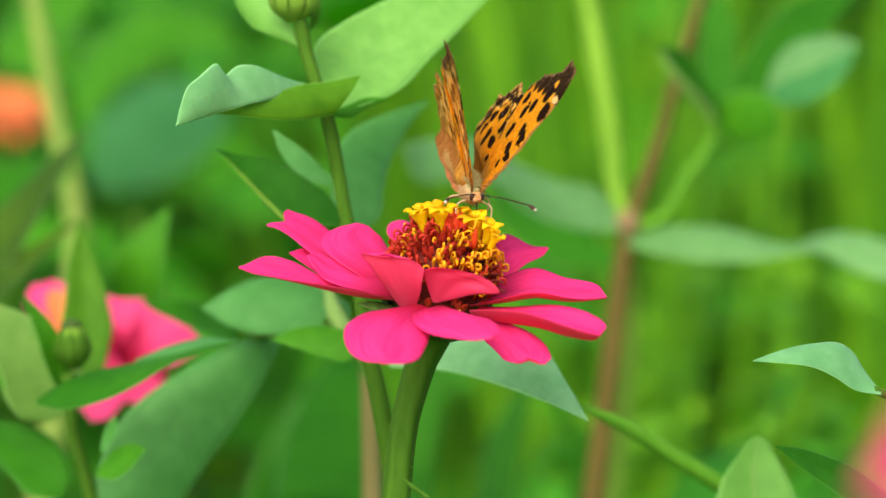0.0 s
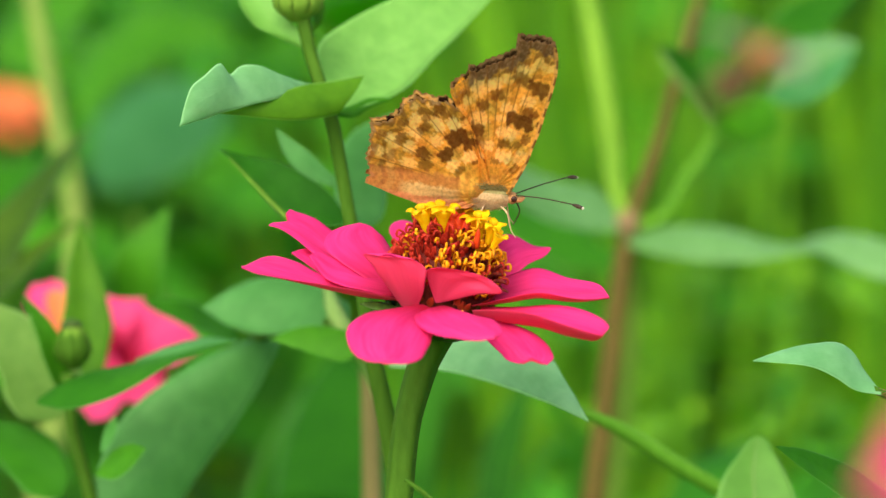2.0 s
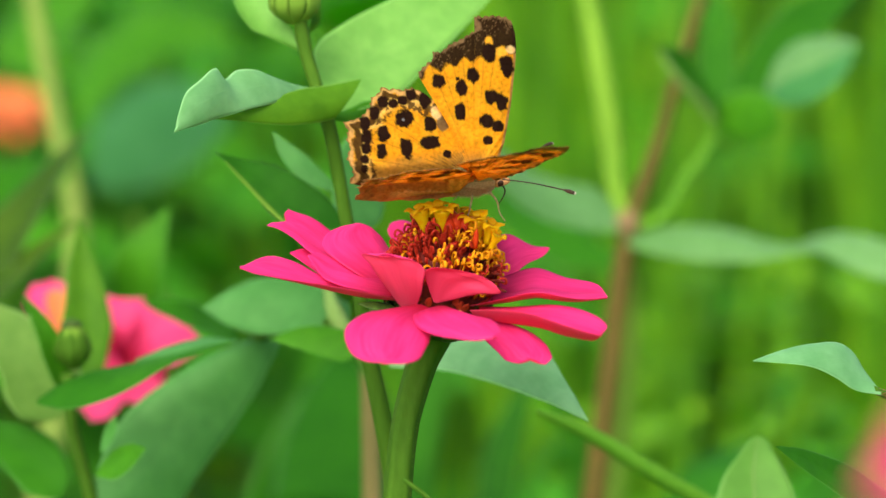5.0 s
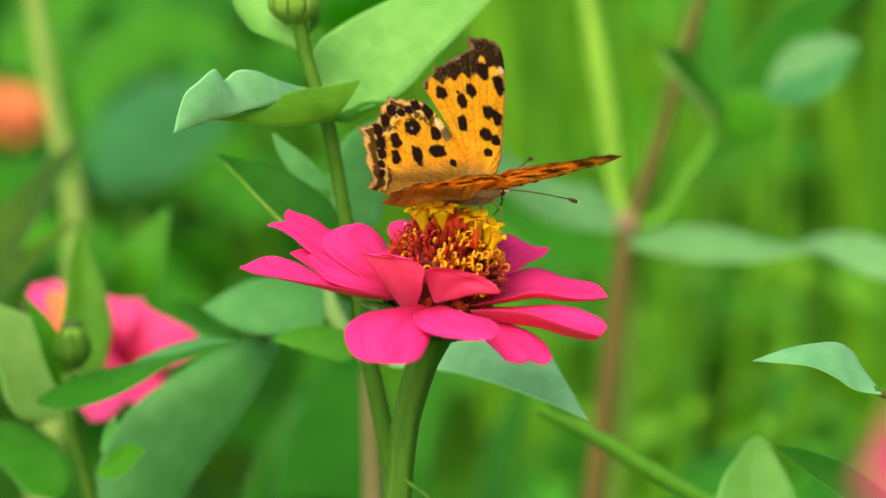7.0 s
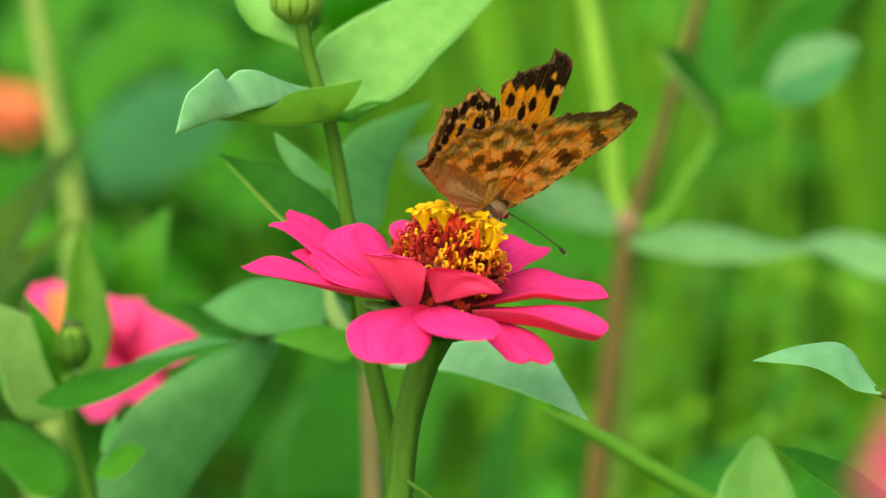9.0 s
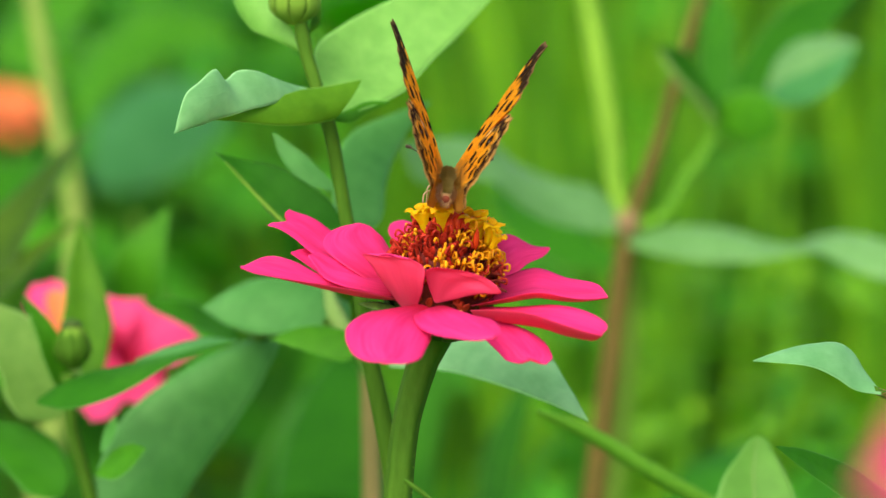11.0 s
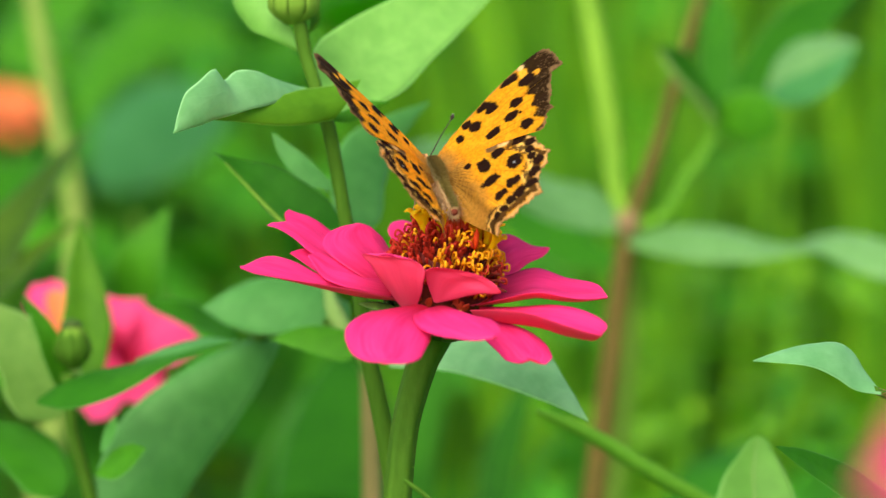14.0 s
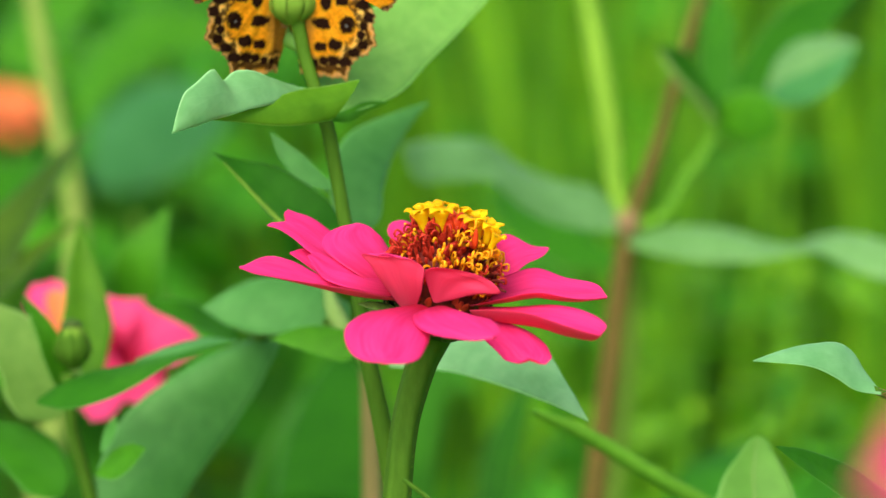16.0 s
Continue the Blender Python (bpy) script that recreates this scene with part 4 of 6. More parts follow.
coral = thing("coral_zinnia", (-0.0463, 0.1188, 0.0000), "coral pink zinnia half hidden by leaves", "flower", "zinnias in the bed")
stem(coral, ((-0.0463, 0.1188, 0.0000), (-0.0683, 0.1655, 0.4886), (-0.0751, 0.1610, 0.5529), (-0.0766, 0.1587, 0.5681)), (0.004, 0.003, 0.0022, 0.0026), STEM_GREEN, n=30)
for k, (p0, p1, p2, wide, face) in enumerate((
        ((-0.0765, 0.1546, 0.5709), (-0.0789, 0.1514, 0.5798), (-0.0808, 0.1547, 0.5874), 0.0125, (0.1, -0.9, 0.2)), ((-0.0759, 0.1568, 0.5706), (-0.0754, 0.1579, 0.5787), (-0.0735, 0.1634, 0.5850), 0.0110, (0.0, -0.9, 0.3)),
        ((-0.0748, 0.1525, 0.5713), (-0.0672, 0.1490, 0.5788), (-0.0582, 0.1473, 0.5821), 0.0140, (-0.1110, -0.7840, 0.6465)), ((-0.0746, 0.1502, 0.5711), (-0.0657, 0.1418, 0.5753), (-0.0565, 0.1376, 0.5771), 0.0120, (0.1110, -0.6175, 0.9240))) + (
        ((-0.0761, 0.1523, 0.5700), (-0.0790, 0.1428, 0.5663), (-0.0827, 0.1374, 0.5596), 0.0120, (-0.3, -0.9, 0.3)), ((-0.0754, 0.1522, 0.5693), (-0.0714, 0.1432, 0.5690), (-0.0662, 0.1384, 0.5669), 0.0130, (0.1, -0.9, 0.3)),
        ((-0.0784, 0.1568, 0.5706), (-0.0914, 0.1627, 0.5806), (-0.1010, 0.1681, 0.5873), 0.0130, (0.3330, -0.8395, 0.3690)), ((-0.0760, 0.1546, 0.5709), (-0.0809, 0.1463, 0.5752), (-0.0847, 0.1445, 0.5782), 0.0120, (-0.2220, -0.8395, 0.4800)))):
    part("petal", blade(bmesh.new(), (p0, p1, p2), wide, face, profile=spoon, curl=0.15, fold=0.03, wavy=0.08, notch=0.1, nu=16, nv=8, seed=90 + k), PETAL_RED, coral)
part("petal", blade(bmesh.new(), ((-0.0786, 0.1546, 0.5709), (-0.0892, 0.1556, 0.5779), (-0.0948, 0.1593, 0.5879)), 0.0075, (0.3330, -0.8395, 0.3690), profile=spoon, curl=0.15, nu=14, nv=8, seed=99), PETAL_ORANGE, coral, "orange-tinged petal")
part("disc", ball(bmesh.new(), (-0.0770, 0.1589, 0.5695), 0.004, 0.004, 0.004), SCALE_RED, coral)


def far_zinnia(at, ground_at, size, mat, label, tilt, seed):
    """A zinnia further off, with two rows of petals round a dark disc."""
    rnd = random.Random(seed)
    z = thing("zinnia", ground_at, label, "flower", "zinnias in the bed")
    at, axis = Vector(at), Vector(tilt).normalized()
    stem(z, (ground_at, Vector(ground_at).lerp(at, 0.6) + Vector((0.01, 0, 0)), at), (0.003, 0.0026, 0.003), STEM_GREEN, n=20)
    sx = axis.cross(Vector((0, 1, 0.1))).normalized()
    sy = axis.cross(sx)
    part("disc", ball(bmesh.new(), at + axis * size * 0.1, size * 0.2, size * 0.2, size * 0.16), mat, z)
    for k in range(18):
        a = 2 * math.pi * k / 18 + rnd.uniform(-0.1, 0.1)
        out = sx * math.cos(a) + sy * math.sin(a)
        up = 0.10 + 0.45 * (k % 2)
        part("petal", blade(bmesh.new(), (at + out * size * 0.2, at + out * size * 0.6 + axis * size * up, at + out * size * rnd.uniform(0.9, 1.05) + axis * size * up * 0.7), size * 0.42, axis,
                            profile=spoon, curl=0.12, notch=0.08, nu=12, nv=6, seed=seed + k), mat, z)


far_zinnia((-0.2990, 1.2542, 0.5268), (-0.3000, 1.2130, 0.0000), 0.0370, PETAL_ORANGE, "orange zinnia on a tall stalk", (0.1, -0.25, 0.95), 200)
far_zinnia((0.0618, -0.2707, 0.6271), (0.0700, -0.2690, 0.0000), 0.0330, PETAL_PINK, "pink zinnia close by on a green stalk", (-0.05, -0.45, 0.9), 230)

# ---- stalks and leaves to the side ----
pale = thing("pale_stalk", (-0.1262, 0.3268, 0.0000), "pale green plant stalk with long olive leaves", "plant")
stem(pale, ((-0.1262, 0.3268, 0.0000), (-0.1453, 0.4010, 0.4337), (-0.1312, 0.4135, 0.5226), (-0.1267, 0.4202, 0.5710), (-0.1326, 0.4244, 0.6000), (-0.1424, 0.4317, 0.6522)), (0.0050, 0.0047, 0.0043, 0.0039, 0.0035, 0.0030), STEM_STRAW, n=40)
broad_leaf(pale, ((-0.1215, 0.1907, 0.5759), (-0.1123, 0.1970, 0.5851), (-0.1058, 0.2038, 0.5974), (-0.0993, 0.2106, 0.6099), (-0.0932, 0.2172, 0.6211)), ((-0.1297, 0.2123, 0.5858), (-0.1217, 0.2187, 0.5955), (-0.1121, 0.2251, 0.6053), (-0.1031, 0.2263, 0.6135), (-0.0938, 0.2193, 0.6212)), (0.4, -0.8, 0.4), LEAF_SHADE, "long dark olive leaf", fold=0.15)
broad_leaf(pale, ((-0.1168, 0.1808, 0.5776), (-0.1091, 0.1867, 0.5835), (-0.1028, 0.1927, 0.5902), (-0.0978, 0.1985, 0.5952), (-0.0930, 0.2041, 0.5996)), ((-0.1210, 0.1968, 0.5837), (-0.1132, 0.2026, 0.5884), (-0.1058, 0.2032, 0.5928), (-0.0993, 0.2037, 0.5967), (-0.0933, 0.2051, 0.5996)), (0.4, -0.8, 0.4), LEAF_SHADE, "long dark olive leaf", fold=0.15)
broad_leaf(pale, ((-0.1481, 0.3322, 0.5771), (-0.1357, 0.3426, 0.5792), (-0.1267, 0.3536, 0.5851), (-0.1191, 0.3650, 0.5947)), ((-0.1557, 0.3755, 0.5972), (-0.1409, 0.3753, 0.5963), (-0.1290, 0.3702, 0.5959), (-0.1195, 0.3660, 0.5949)), (0.2, -0.8, 0.6), LEAF_DARK, fold=0.1)
leaf(pale, ((-0.0830, 0.2167, 0.5716), (-0.0787, 0.2076, 0.5865), (-0.0713, 0.2097, 0.6018)), 0.016, (-0.3, -0.9, 0.3), LEAF_GREEN, fold=0.15, nu=20)
leaf(pale, ((-0.0482, 0.1387, 0.5793), (-0.0589, 0.1284, 0.5864), (-0.0688, 0.1245, 0.5903)), 0.010, (0, -0.6, 0.8), LEAF_DARK, fold=0.2, nu=20)

behind = thing("bed_plant", (-0.1900, 0.7600, 0.0000), "leafy plant further back with broad blue-green leaves", "plant")
stem(behind, ((-0.1900, 0.7600, 0.0000), (-0.1123, 0.6277, 0.3797), (-0.1197, 0.6376, 0.4507), (-0.1272, 0.6459, 0.5095), (-0.1346, 0.6507, 0.5438)), (0.006, 0.005, 0.0045, 0.004, 0.003), STEM_GREEN, n=30)
broad_leaf(behind, ((-0.1977, 0.9704, 0.5195), (-0.1713, 0.9503, 0.5202), (-0.1409, 0.9320, 0.5333), (-0.1159, 0.9153, 0.5582)), ((-0.2016, 1.0154, 0.5523), (-0.1753, 1.0184, 0.5734), (-0.1438, 0.9986, 0.5765), (-0.1156, 0.9154, 0.5591)), (0.1, -0.8, 0.6), LEAF_DUSK, "broad dark blue-green leaf", rise=0.12)
broad_leaf(behind, ((-0.1738, 0.7556, 0.5714), (-0.1575, 0.7785, 0.5913), (-0.1350, 0.8005, 0.6036), (-0.1032, 0.8217, 0.6108)), ((-0.1852, 0.7989, 0.5926), (-0.1712, 0.8221, 0.6136), (-0.1451, 0.8445, 0.6296), (-0.1039, 0.8239, 0.6123)), (0.2, -0.5, 0.9), LEAF_GREEN, "broad green leaf", rise=0.1)
broad_leaf(behind, ((-0.2117, 0.8593, 0.5911), (-0.1941, 0.8622, 0.6114), (-0.1793, 0.8855, 0.6338), (-0.1687, 0.8985, 0.6542)), ((-0.2387, 0.8801, 0.5956), (-0.2255, 0.8939, 0.6216), (-0.2061, 0.9073, 0.6450), (-0.1691, 0.8996, 0.6548)), (0.2, -0.5, 0.9), LEAF_GREEN, rise=0.1)
# from here on, dark leaves added to darken the bed behind stalk and disc
broad_leaf(behind, ((-0.0704, 0.3970, 0.4629), (-0.0665, 0.3997, 0.4820), (-0.0569, 0.4024, 0.5012), (-0.0458, 0.4141, 0.5126), (-0.0282, 0.4150, 0.5194)), ((-0.0443, 0.4154, 0.4499), (-0.0288, 0.4279, 0.4671), (-0.0208, 0.4307, 0.4869), (-0.0186, 0.4231, 0.5048), (-0.0278, 0.4170, 0.5192)), (0.1, -0.7, 0.6), LEAF_DARK, "broad dark green leaf added to darken the bed", rise=0.1)
broad_leaf(behind, ((-0.0547, 0.3405, 0.4920), (-0.0524, 0.3626, 0.5059), (-0.0461, 0.3846, 0.5185), (-0.0356, 0.4064, 0.5299)), ((-0.0169, 0.3400, 0.4888), (-0.0173, 0.3621, 0.5023), (-0.0206, 0.3846, 0.5185), (-0.0348, 0.4064, 0.5303)), (0.1, -0.7, 0.5), LEAF_DEEP, "broad dark green leaf added to darken the bed", rise=0.08)
broad_leaf(behind, ((0.0148, 0.5531, 0.5675), (0.0256, 0.5304, 0.5502), (0.0439, 0.5188, 0.5396), (0.0733, 0.5187, 0.5386)), ((0.0153, 0.5532, 0.5684), (0.0335, 0.5724, 0.5618), (0.0531, 0.5512, 0.5542), (0.0737, 0.5188, 0.5394)), (0.1, -0.6, 0.7), LEAF_DARK, "broad dark green leaf added to darken the bed", rise=0.06)
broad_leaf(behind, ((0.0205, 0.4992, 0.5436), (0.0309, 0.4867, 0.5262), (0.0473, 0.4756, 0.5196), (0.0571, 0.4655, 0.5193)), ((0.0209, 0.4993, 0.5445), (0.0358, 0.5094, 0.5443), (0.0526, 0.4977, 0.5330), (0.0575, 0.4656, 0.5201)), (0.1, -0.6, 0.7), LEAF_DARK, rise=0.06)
broad_leaf(behind, ((-0.0232, 0.4571, 0.4599), (-0.0197, 0.4698, 0.4782), (-0.0125, 0.4825, 0.4969), (0.0034, 0.4956, 0.5182)), ((-0.0050, 0.4571, 0.4599), (-0.0019, 0.4698, 0.4782), (0.0013, 0.4825, 0.4969), (0.0043, 0.4957, 0.5187)), (0.0, -0.7, 0.5), LEAF_DARK, "broad dark green leaf added to darken the bed", rise=0.06)
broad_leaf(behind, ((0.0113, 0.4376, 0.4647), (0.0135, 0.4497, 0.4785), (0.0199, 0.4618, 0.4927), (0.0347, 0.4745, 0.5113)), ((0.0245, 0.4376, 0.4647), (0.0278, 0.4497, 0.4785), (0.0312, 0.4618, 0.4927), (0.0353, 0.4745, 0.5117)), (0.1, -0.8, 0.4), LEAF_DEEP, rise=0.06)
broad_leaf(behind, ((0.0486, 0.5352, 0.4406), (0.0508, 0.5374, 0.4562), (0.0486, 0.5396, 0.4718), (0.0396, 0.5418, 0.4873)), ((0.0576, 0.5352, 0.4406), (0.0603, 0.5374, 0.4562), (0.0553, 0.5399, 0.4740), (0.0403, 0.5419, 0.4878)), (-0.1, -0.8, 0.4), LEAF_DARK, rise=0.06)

red = thing("reddish_stalk", (0.0347, 0.2674, 0.0000), "branching reddish plant stalk with pale leaves", "plant")
stem(red, ((0.0347, 0.2674, 0.0000), (0.0363, 0.2515, 0.4695), (0.0412, 0.2557, 0.4998), (0.0437, 0.2584, 0.5189), (0.0470, 0.2620, 0.5444), (0.0492, 0.2647, 0.5635), (0.0511, 0.2667, 0.5778), (0.0524, 0.2682, 0.5882)), (0.0042, 0.0040, 0.0036, 0.0034, 0.0031, 0.0030, 0.0030, 0.0028), STEM_RED, n=40)
stem(red, ((0.0527, 0.2683, 0.5890), (0.0564, 0.2745, 0.5971), (0.0615, 0.2831, 0.6085), (0.0665, 0.2932, 0.6224), (0.0714, 0.3022, 0.6367), (0.0766, 0.3124, 0.6512), (0.0809, 0.3203, 0.6645)), (0.0026, 0.0024, 0.0021, 0.0019, 0.0018, 0.0017, 0.0016), STEM_RED, "reddish branch", name="branch", n=24)
stem(red, ((0.0521, 0.2683, 0.5890), (0.0496, 0.2746, 0.5979), (0.0488, 0.2811, 0.6087), (0.0473, 0.2879, 0.6212), (0.0451, 0.2971, 0.6362), (0.0429, 0.3073, 0.6514), (0.0412, 0.3142, 0.6646)), (0.0028, 0.0030, 0.0031, 0.0032, 0.0031, 0.0030, 0.0028), STEM_LIME, "pale yellow-green branch", name="branch", n=24)
stem(red, ((0.0533, 0.2672, 0.5883), (0.0614, 0.2695, 0.5904), (0.0696, 0.2731, 0.6017), (0.0802, 0.2792, 0.6162)), (0.0018, 0.0020, 0.0020, 0.0018), STEM_FRESH, "green branch", name="branch", n=20)
stem(red, ((0.0367, 0.2872, 0.0000), (0.0453, 0.2683, 0.4813), (0.0506, 0.2731, 0.5155), (0.0539, 0.2772, 0.5448), (0.0553, 0.2784, 0.5678), (0.0538, 0.2729, 0.5859)), (0.004, 0.0034, 0.0030, 0.0028, 0.0026, 0.0020), STEM_MID, name="branch", n=30)
part("node", ball(bmesh.new(), (0.0523, 0.2664, 0.5897), 0.0036, 0.0030, 0.0040), STEM_ROSE, red, "rosy swollen joint")
broad_leaf(red, ((0.0522, 0.2650, 0.5875), (0.0350, 0.2583, 0.5900), (0.0221, 0.2521, 0.5962), (0.0121, 0.2452, 0.6042), (0.0009, 0.2392, 0.6049), (-0.0070, 0.2333, 0.6062), (-0.0109, 0.2303, 0.6135)),
           ((0.0522, 0.2694, 0.5901), (0.0441, 0.2706, 0.5987), (0.0330, 0.2670, 0.6017), (0.0213, 0.2638, 0.6072), (0.0152, 0.2585, 0.6132), (-0.0022, 0.2468, 0.6159), (-0.0112, 0.2316, 0.6155)), (0.1, -0.6, 0.8), LEAF_SAGE, "long pale blue-green leaf", rise=0.10, wavy=0.06, edge=0.02)
broad_leaf(red, ((0.0524, 0.2625, 0.5839), (0.0659, 0.2561, 0.5816), (0.0870, 0.2480, 0.5815), (0.1030, 0.2424, 0.5845), (0.1132, 0.2358, 0.5808), (0.1233, 0.2315, 0.5787), (0.1332, 0.2274, 0.5782)),
           ((0.0528, 0.2690, 0.5869), (0.0654, 0.2692, 0.5885), (0.0810, 0.2652, 0.5884), (0.0978, 0.2586, 0.5851), (0.1052, 0.2551, 0.5885), (0.1183, 0.2490, 0.5887), (0.1334, 0.2285, 0.5788)), (0, -0.6, 0.8), LEAF_SAGE, "long pale blue-green leaf", rise=0.10, wavy=0.06, edge=0.02)
broad_leaf(red, ((0.0822, 0.2792, 0.6162), (0.0927, 0.2863, 0.6238), (0.1017, 0.2933, 0.6306), (0.1111, 0.3026, 0.6392), (0.1268, 0.3191, 0.6561)), ((0.0789, 0.2794, 0.6178), (0.0866, 0.2915, 0.6324), (0.0942, 0.3010, 0.6426), (0.1053, 0.3103, 0.6513), (0.1267, 0.3201, 0.6564)), (-0.3, -0.8, 0.4), LEAF_DARK, fold=0.12)
# one leaf in two sheets; LEAF_DUSK paints the shade on its lower half
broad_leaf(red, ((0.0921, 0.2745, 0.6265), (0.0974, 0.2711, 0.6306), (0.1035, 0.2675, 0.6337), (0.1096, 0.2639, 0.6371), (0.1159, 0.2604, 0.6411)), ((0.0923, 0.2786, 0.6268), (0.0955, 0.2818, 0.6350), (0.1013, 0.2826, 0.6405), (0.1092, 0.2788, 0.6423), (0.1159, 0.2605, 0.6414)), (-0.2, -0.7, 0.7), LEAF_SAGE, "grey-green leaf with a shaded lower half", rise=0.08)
broad_leaf(red, ((0.0919, 0.2725, 0.6260), (0.0964, 0.2630, 0.6236), (0.1033, 0.2583, 0.6255), (0.1099, 0.2570, 0.6307), (0.1159, 0.2604, 0.6405)), ((0.0921, 0.2745, 0.6263), (0.0972, 0.2701, 0.6305), (0.1034, 0.2665, 0.6336), (0.1094, 0.2629, 0.6370), (0.1159, 0.2604, 0.6410)), (0.1, -0.6, -0.6), LEAF_DUSK, "lower half of a grey-green leaf, coloured dark for shade", rise=0.05)
broad_leaf(red, ((0.0790, 0.2772, 0.6164), (0.0717, 0.2701, 0.6235), (0.0653, 0.2651, 0.6310), (0.0592, 0.2604, 0.6405)), ((0.0805, 0.2796, 0.6194), (0.0750, 0.2749, 0.6287), (0.0688, 0.2701, 0.6383), (0.0596, 0.2614, 0.6408)), (0.4, -0.6, 0.7), LEAF_DARK, fold=0.15)
stem(red, ((0.0778, 0.2693, 0.6176), (0.0710, 0.2634, 0.6261), (0.0648, 0.2582, 0.6323), (0.0600, 0.2551, 0.6393)), (0.0008, 0.0010, 0.0009, 0.0004), STEM_PALE, name="leaf_rim", n=14, sides=6)
broad_leaf(red, ((0.0785, 0.2749, 0.6150), (0.0838, 0.2647, 0.6139), (0.0891, 0.2567, 0.6143), (0.0924, 0.2510, 0.6172), (0.0924, 0.2498, 0.6228)), ((0.0786, 0.2794, 0.6178), (0.0799, 0.2743, 0.6247), (0.0853, 0.2666, 0.6277), (0.0907, 0.2584, 0.6268), (0.0926, 0.2508, 0.6230)), (0, -0.8, 0.5), LEAF_GREEN, rise=0.12)
broad_leaf(red, ((0.0824, 0.2813, 0.6168), (0.0850, 0.2893, 0.6309), (0.0854, 0.2969, 0.6420), (0.0838, 0.3066, 0.6531)), ((0.0783, 0.2813, 0.6168), (0.0752, 0.2888, 0.6277), (0.0755, 0.2965, 0.6387), (0.0836, 0.3076, 0.6534)), (0.1, -0.9, 0.3), LEAF_DARK, fold=0.15)


side = thing("zinnia_shoot", (0.1032, 0.0297, 0.0000), "leafy shoot with bright pointed leaves", "plant")
stem(side, ((0.1032, 0.0297, 0.0000), (0.0914, 0.0184, 0.5355), (0.0872, 0.0232, 0.5694), (0.0843, 0.0221, 0.5903)), (0.003, 0.0024, 0.0018, 0.001), STEM_GREEN, n=24)
broad_leaf(side, ((0.0785, 0.0013, 0.5934), (0.0734, -0.0005, 0.5947), (0.0698, -0.0022, 0.5972), (0.0655, -0.0039, 0.5994), (0.0602, -0.0058, 0.6005), (0.0545, -0.0067, 0.6010)),
           ((0.0781, 0.0034, 0.5944), (0.0760, 0.0048, 0.5972), (0.0738, 0.0053, 0.6006), (0.0718, 0.0045, 0.6021), (0.0662, 0.0016, 0.6027), (0.0602, -0.0025, 0.6023), (0.0545, -0.0066, 0.6012)), (0.1, -0.70, 0.7), LEAF_BLUE, "silvery pointed leaf that droops at its base", rise=0.10, nu=34)
stem(side, ((0.0772, 0.0019, 0.5943), (0.0811, 0.0042, 0.5923), (0.0886, 0.0102, 0.5852)), (0.0007, 0.0009, 0.0012), STEM_GREEN, name="petiole", n=10, sides=8)
broad_leaf(side, ((0.0968, 0.0171, 0.5622), (0.0806, 0.0099, 0.5684), (0.0738, 0.0065, 0.5728), (0.0682, 0.0040, 0.5770), (0.0634, 0.0015, 0.5809), (0.0597, -0.0000, 0.5842)),
           ((0.0981, 0.0234, 0.5639), (0.0829, 0.0185, 0.5718), (0.0759, 0.0142, 0.5773), (0.0699, 0.0096, 0.5805), (0.0646, 0.0049, 0.5829), (0.0597, 0.0001, 0.5844)), (0.1, -0.6, 0.8), LEAF_DARK, "narrow dark green leaf", fold=0.12)
blade_plant = thing("zinnia_seedling", (0.0510, -0.0560, 0.0000), "young plant with an upright bright green leaf", "plant")
stem(blade_plant, ((0.0510, -0.0560, 0.0000), (0.0499, -0.0672, 0.5264), (0.0490, -0.0582, 0.5773)), (0.003, 0.0024, 0.0016), STEM_GREEN, n=24)
broad_leaf(blade_plant, ((0.0477, -0.0640, 0.5816), (0.0422, -0.0605, 0.5874), (0.0438, -0.0579, 0.5923), (0.0462, -0.0557, 0.5952), (0.0481, -0.0541, 0.5972), (0.0493, -0.0535, 0.5978)),
           ((0.0489, -0.0640, 0.5816), (0.0550, -0.0595, 0.5872), (0.0531, -0.0559, 0.5934), (0.0517, -0.0542, 0.5958), (0.0506, -0.0536, 0.5974), (0.0495, -0.0534, 0.5978)), (0.1, -0.9, 0.45), LEAF_SEED, "upright bright green leaf with a pale midrib", rib=0.00012, fold=0.14, edge=0.012)
thin = thing("grass_stem", (0.0781, 0.0396, 0.0000), "thin arching green grass stem", "grass")
stem(thin, ((0.0781, 0.0396, 0.0000), (0.0772, 0.0833, 0.5299), (0.0609, 0.0812, 0.5510), (0.0496, 0.0772, 0.5585), (0.0398, 0.0750, 0.5647), (0.0313, 0.0728, 0.5704), (0.0254, 0.0712, 0.5736), (0.0196, 0.0696, 0.5763)), (0.0016, 0.0016, 0.0017, 0.0018, 0.0018, 0.0016, 0.0013, 0.0006), STEM_FRESH, n=44)
tan = thing("dry_stalk", (-0.0134, 0.1287, 0.0000), "pale tan dry stalk", "plant")
stem(tan, ((-0.0134, 0.1287, 0.0000), (-0.0160, 0.1187, 0.5303), (-0.0167, 0.1241, 0.5687), (-0.0173, 0.1266, 0.5867)), (0.003, 0.0024, 0.0022, 0.002), STEM_TAN, n=20)


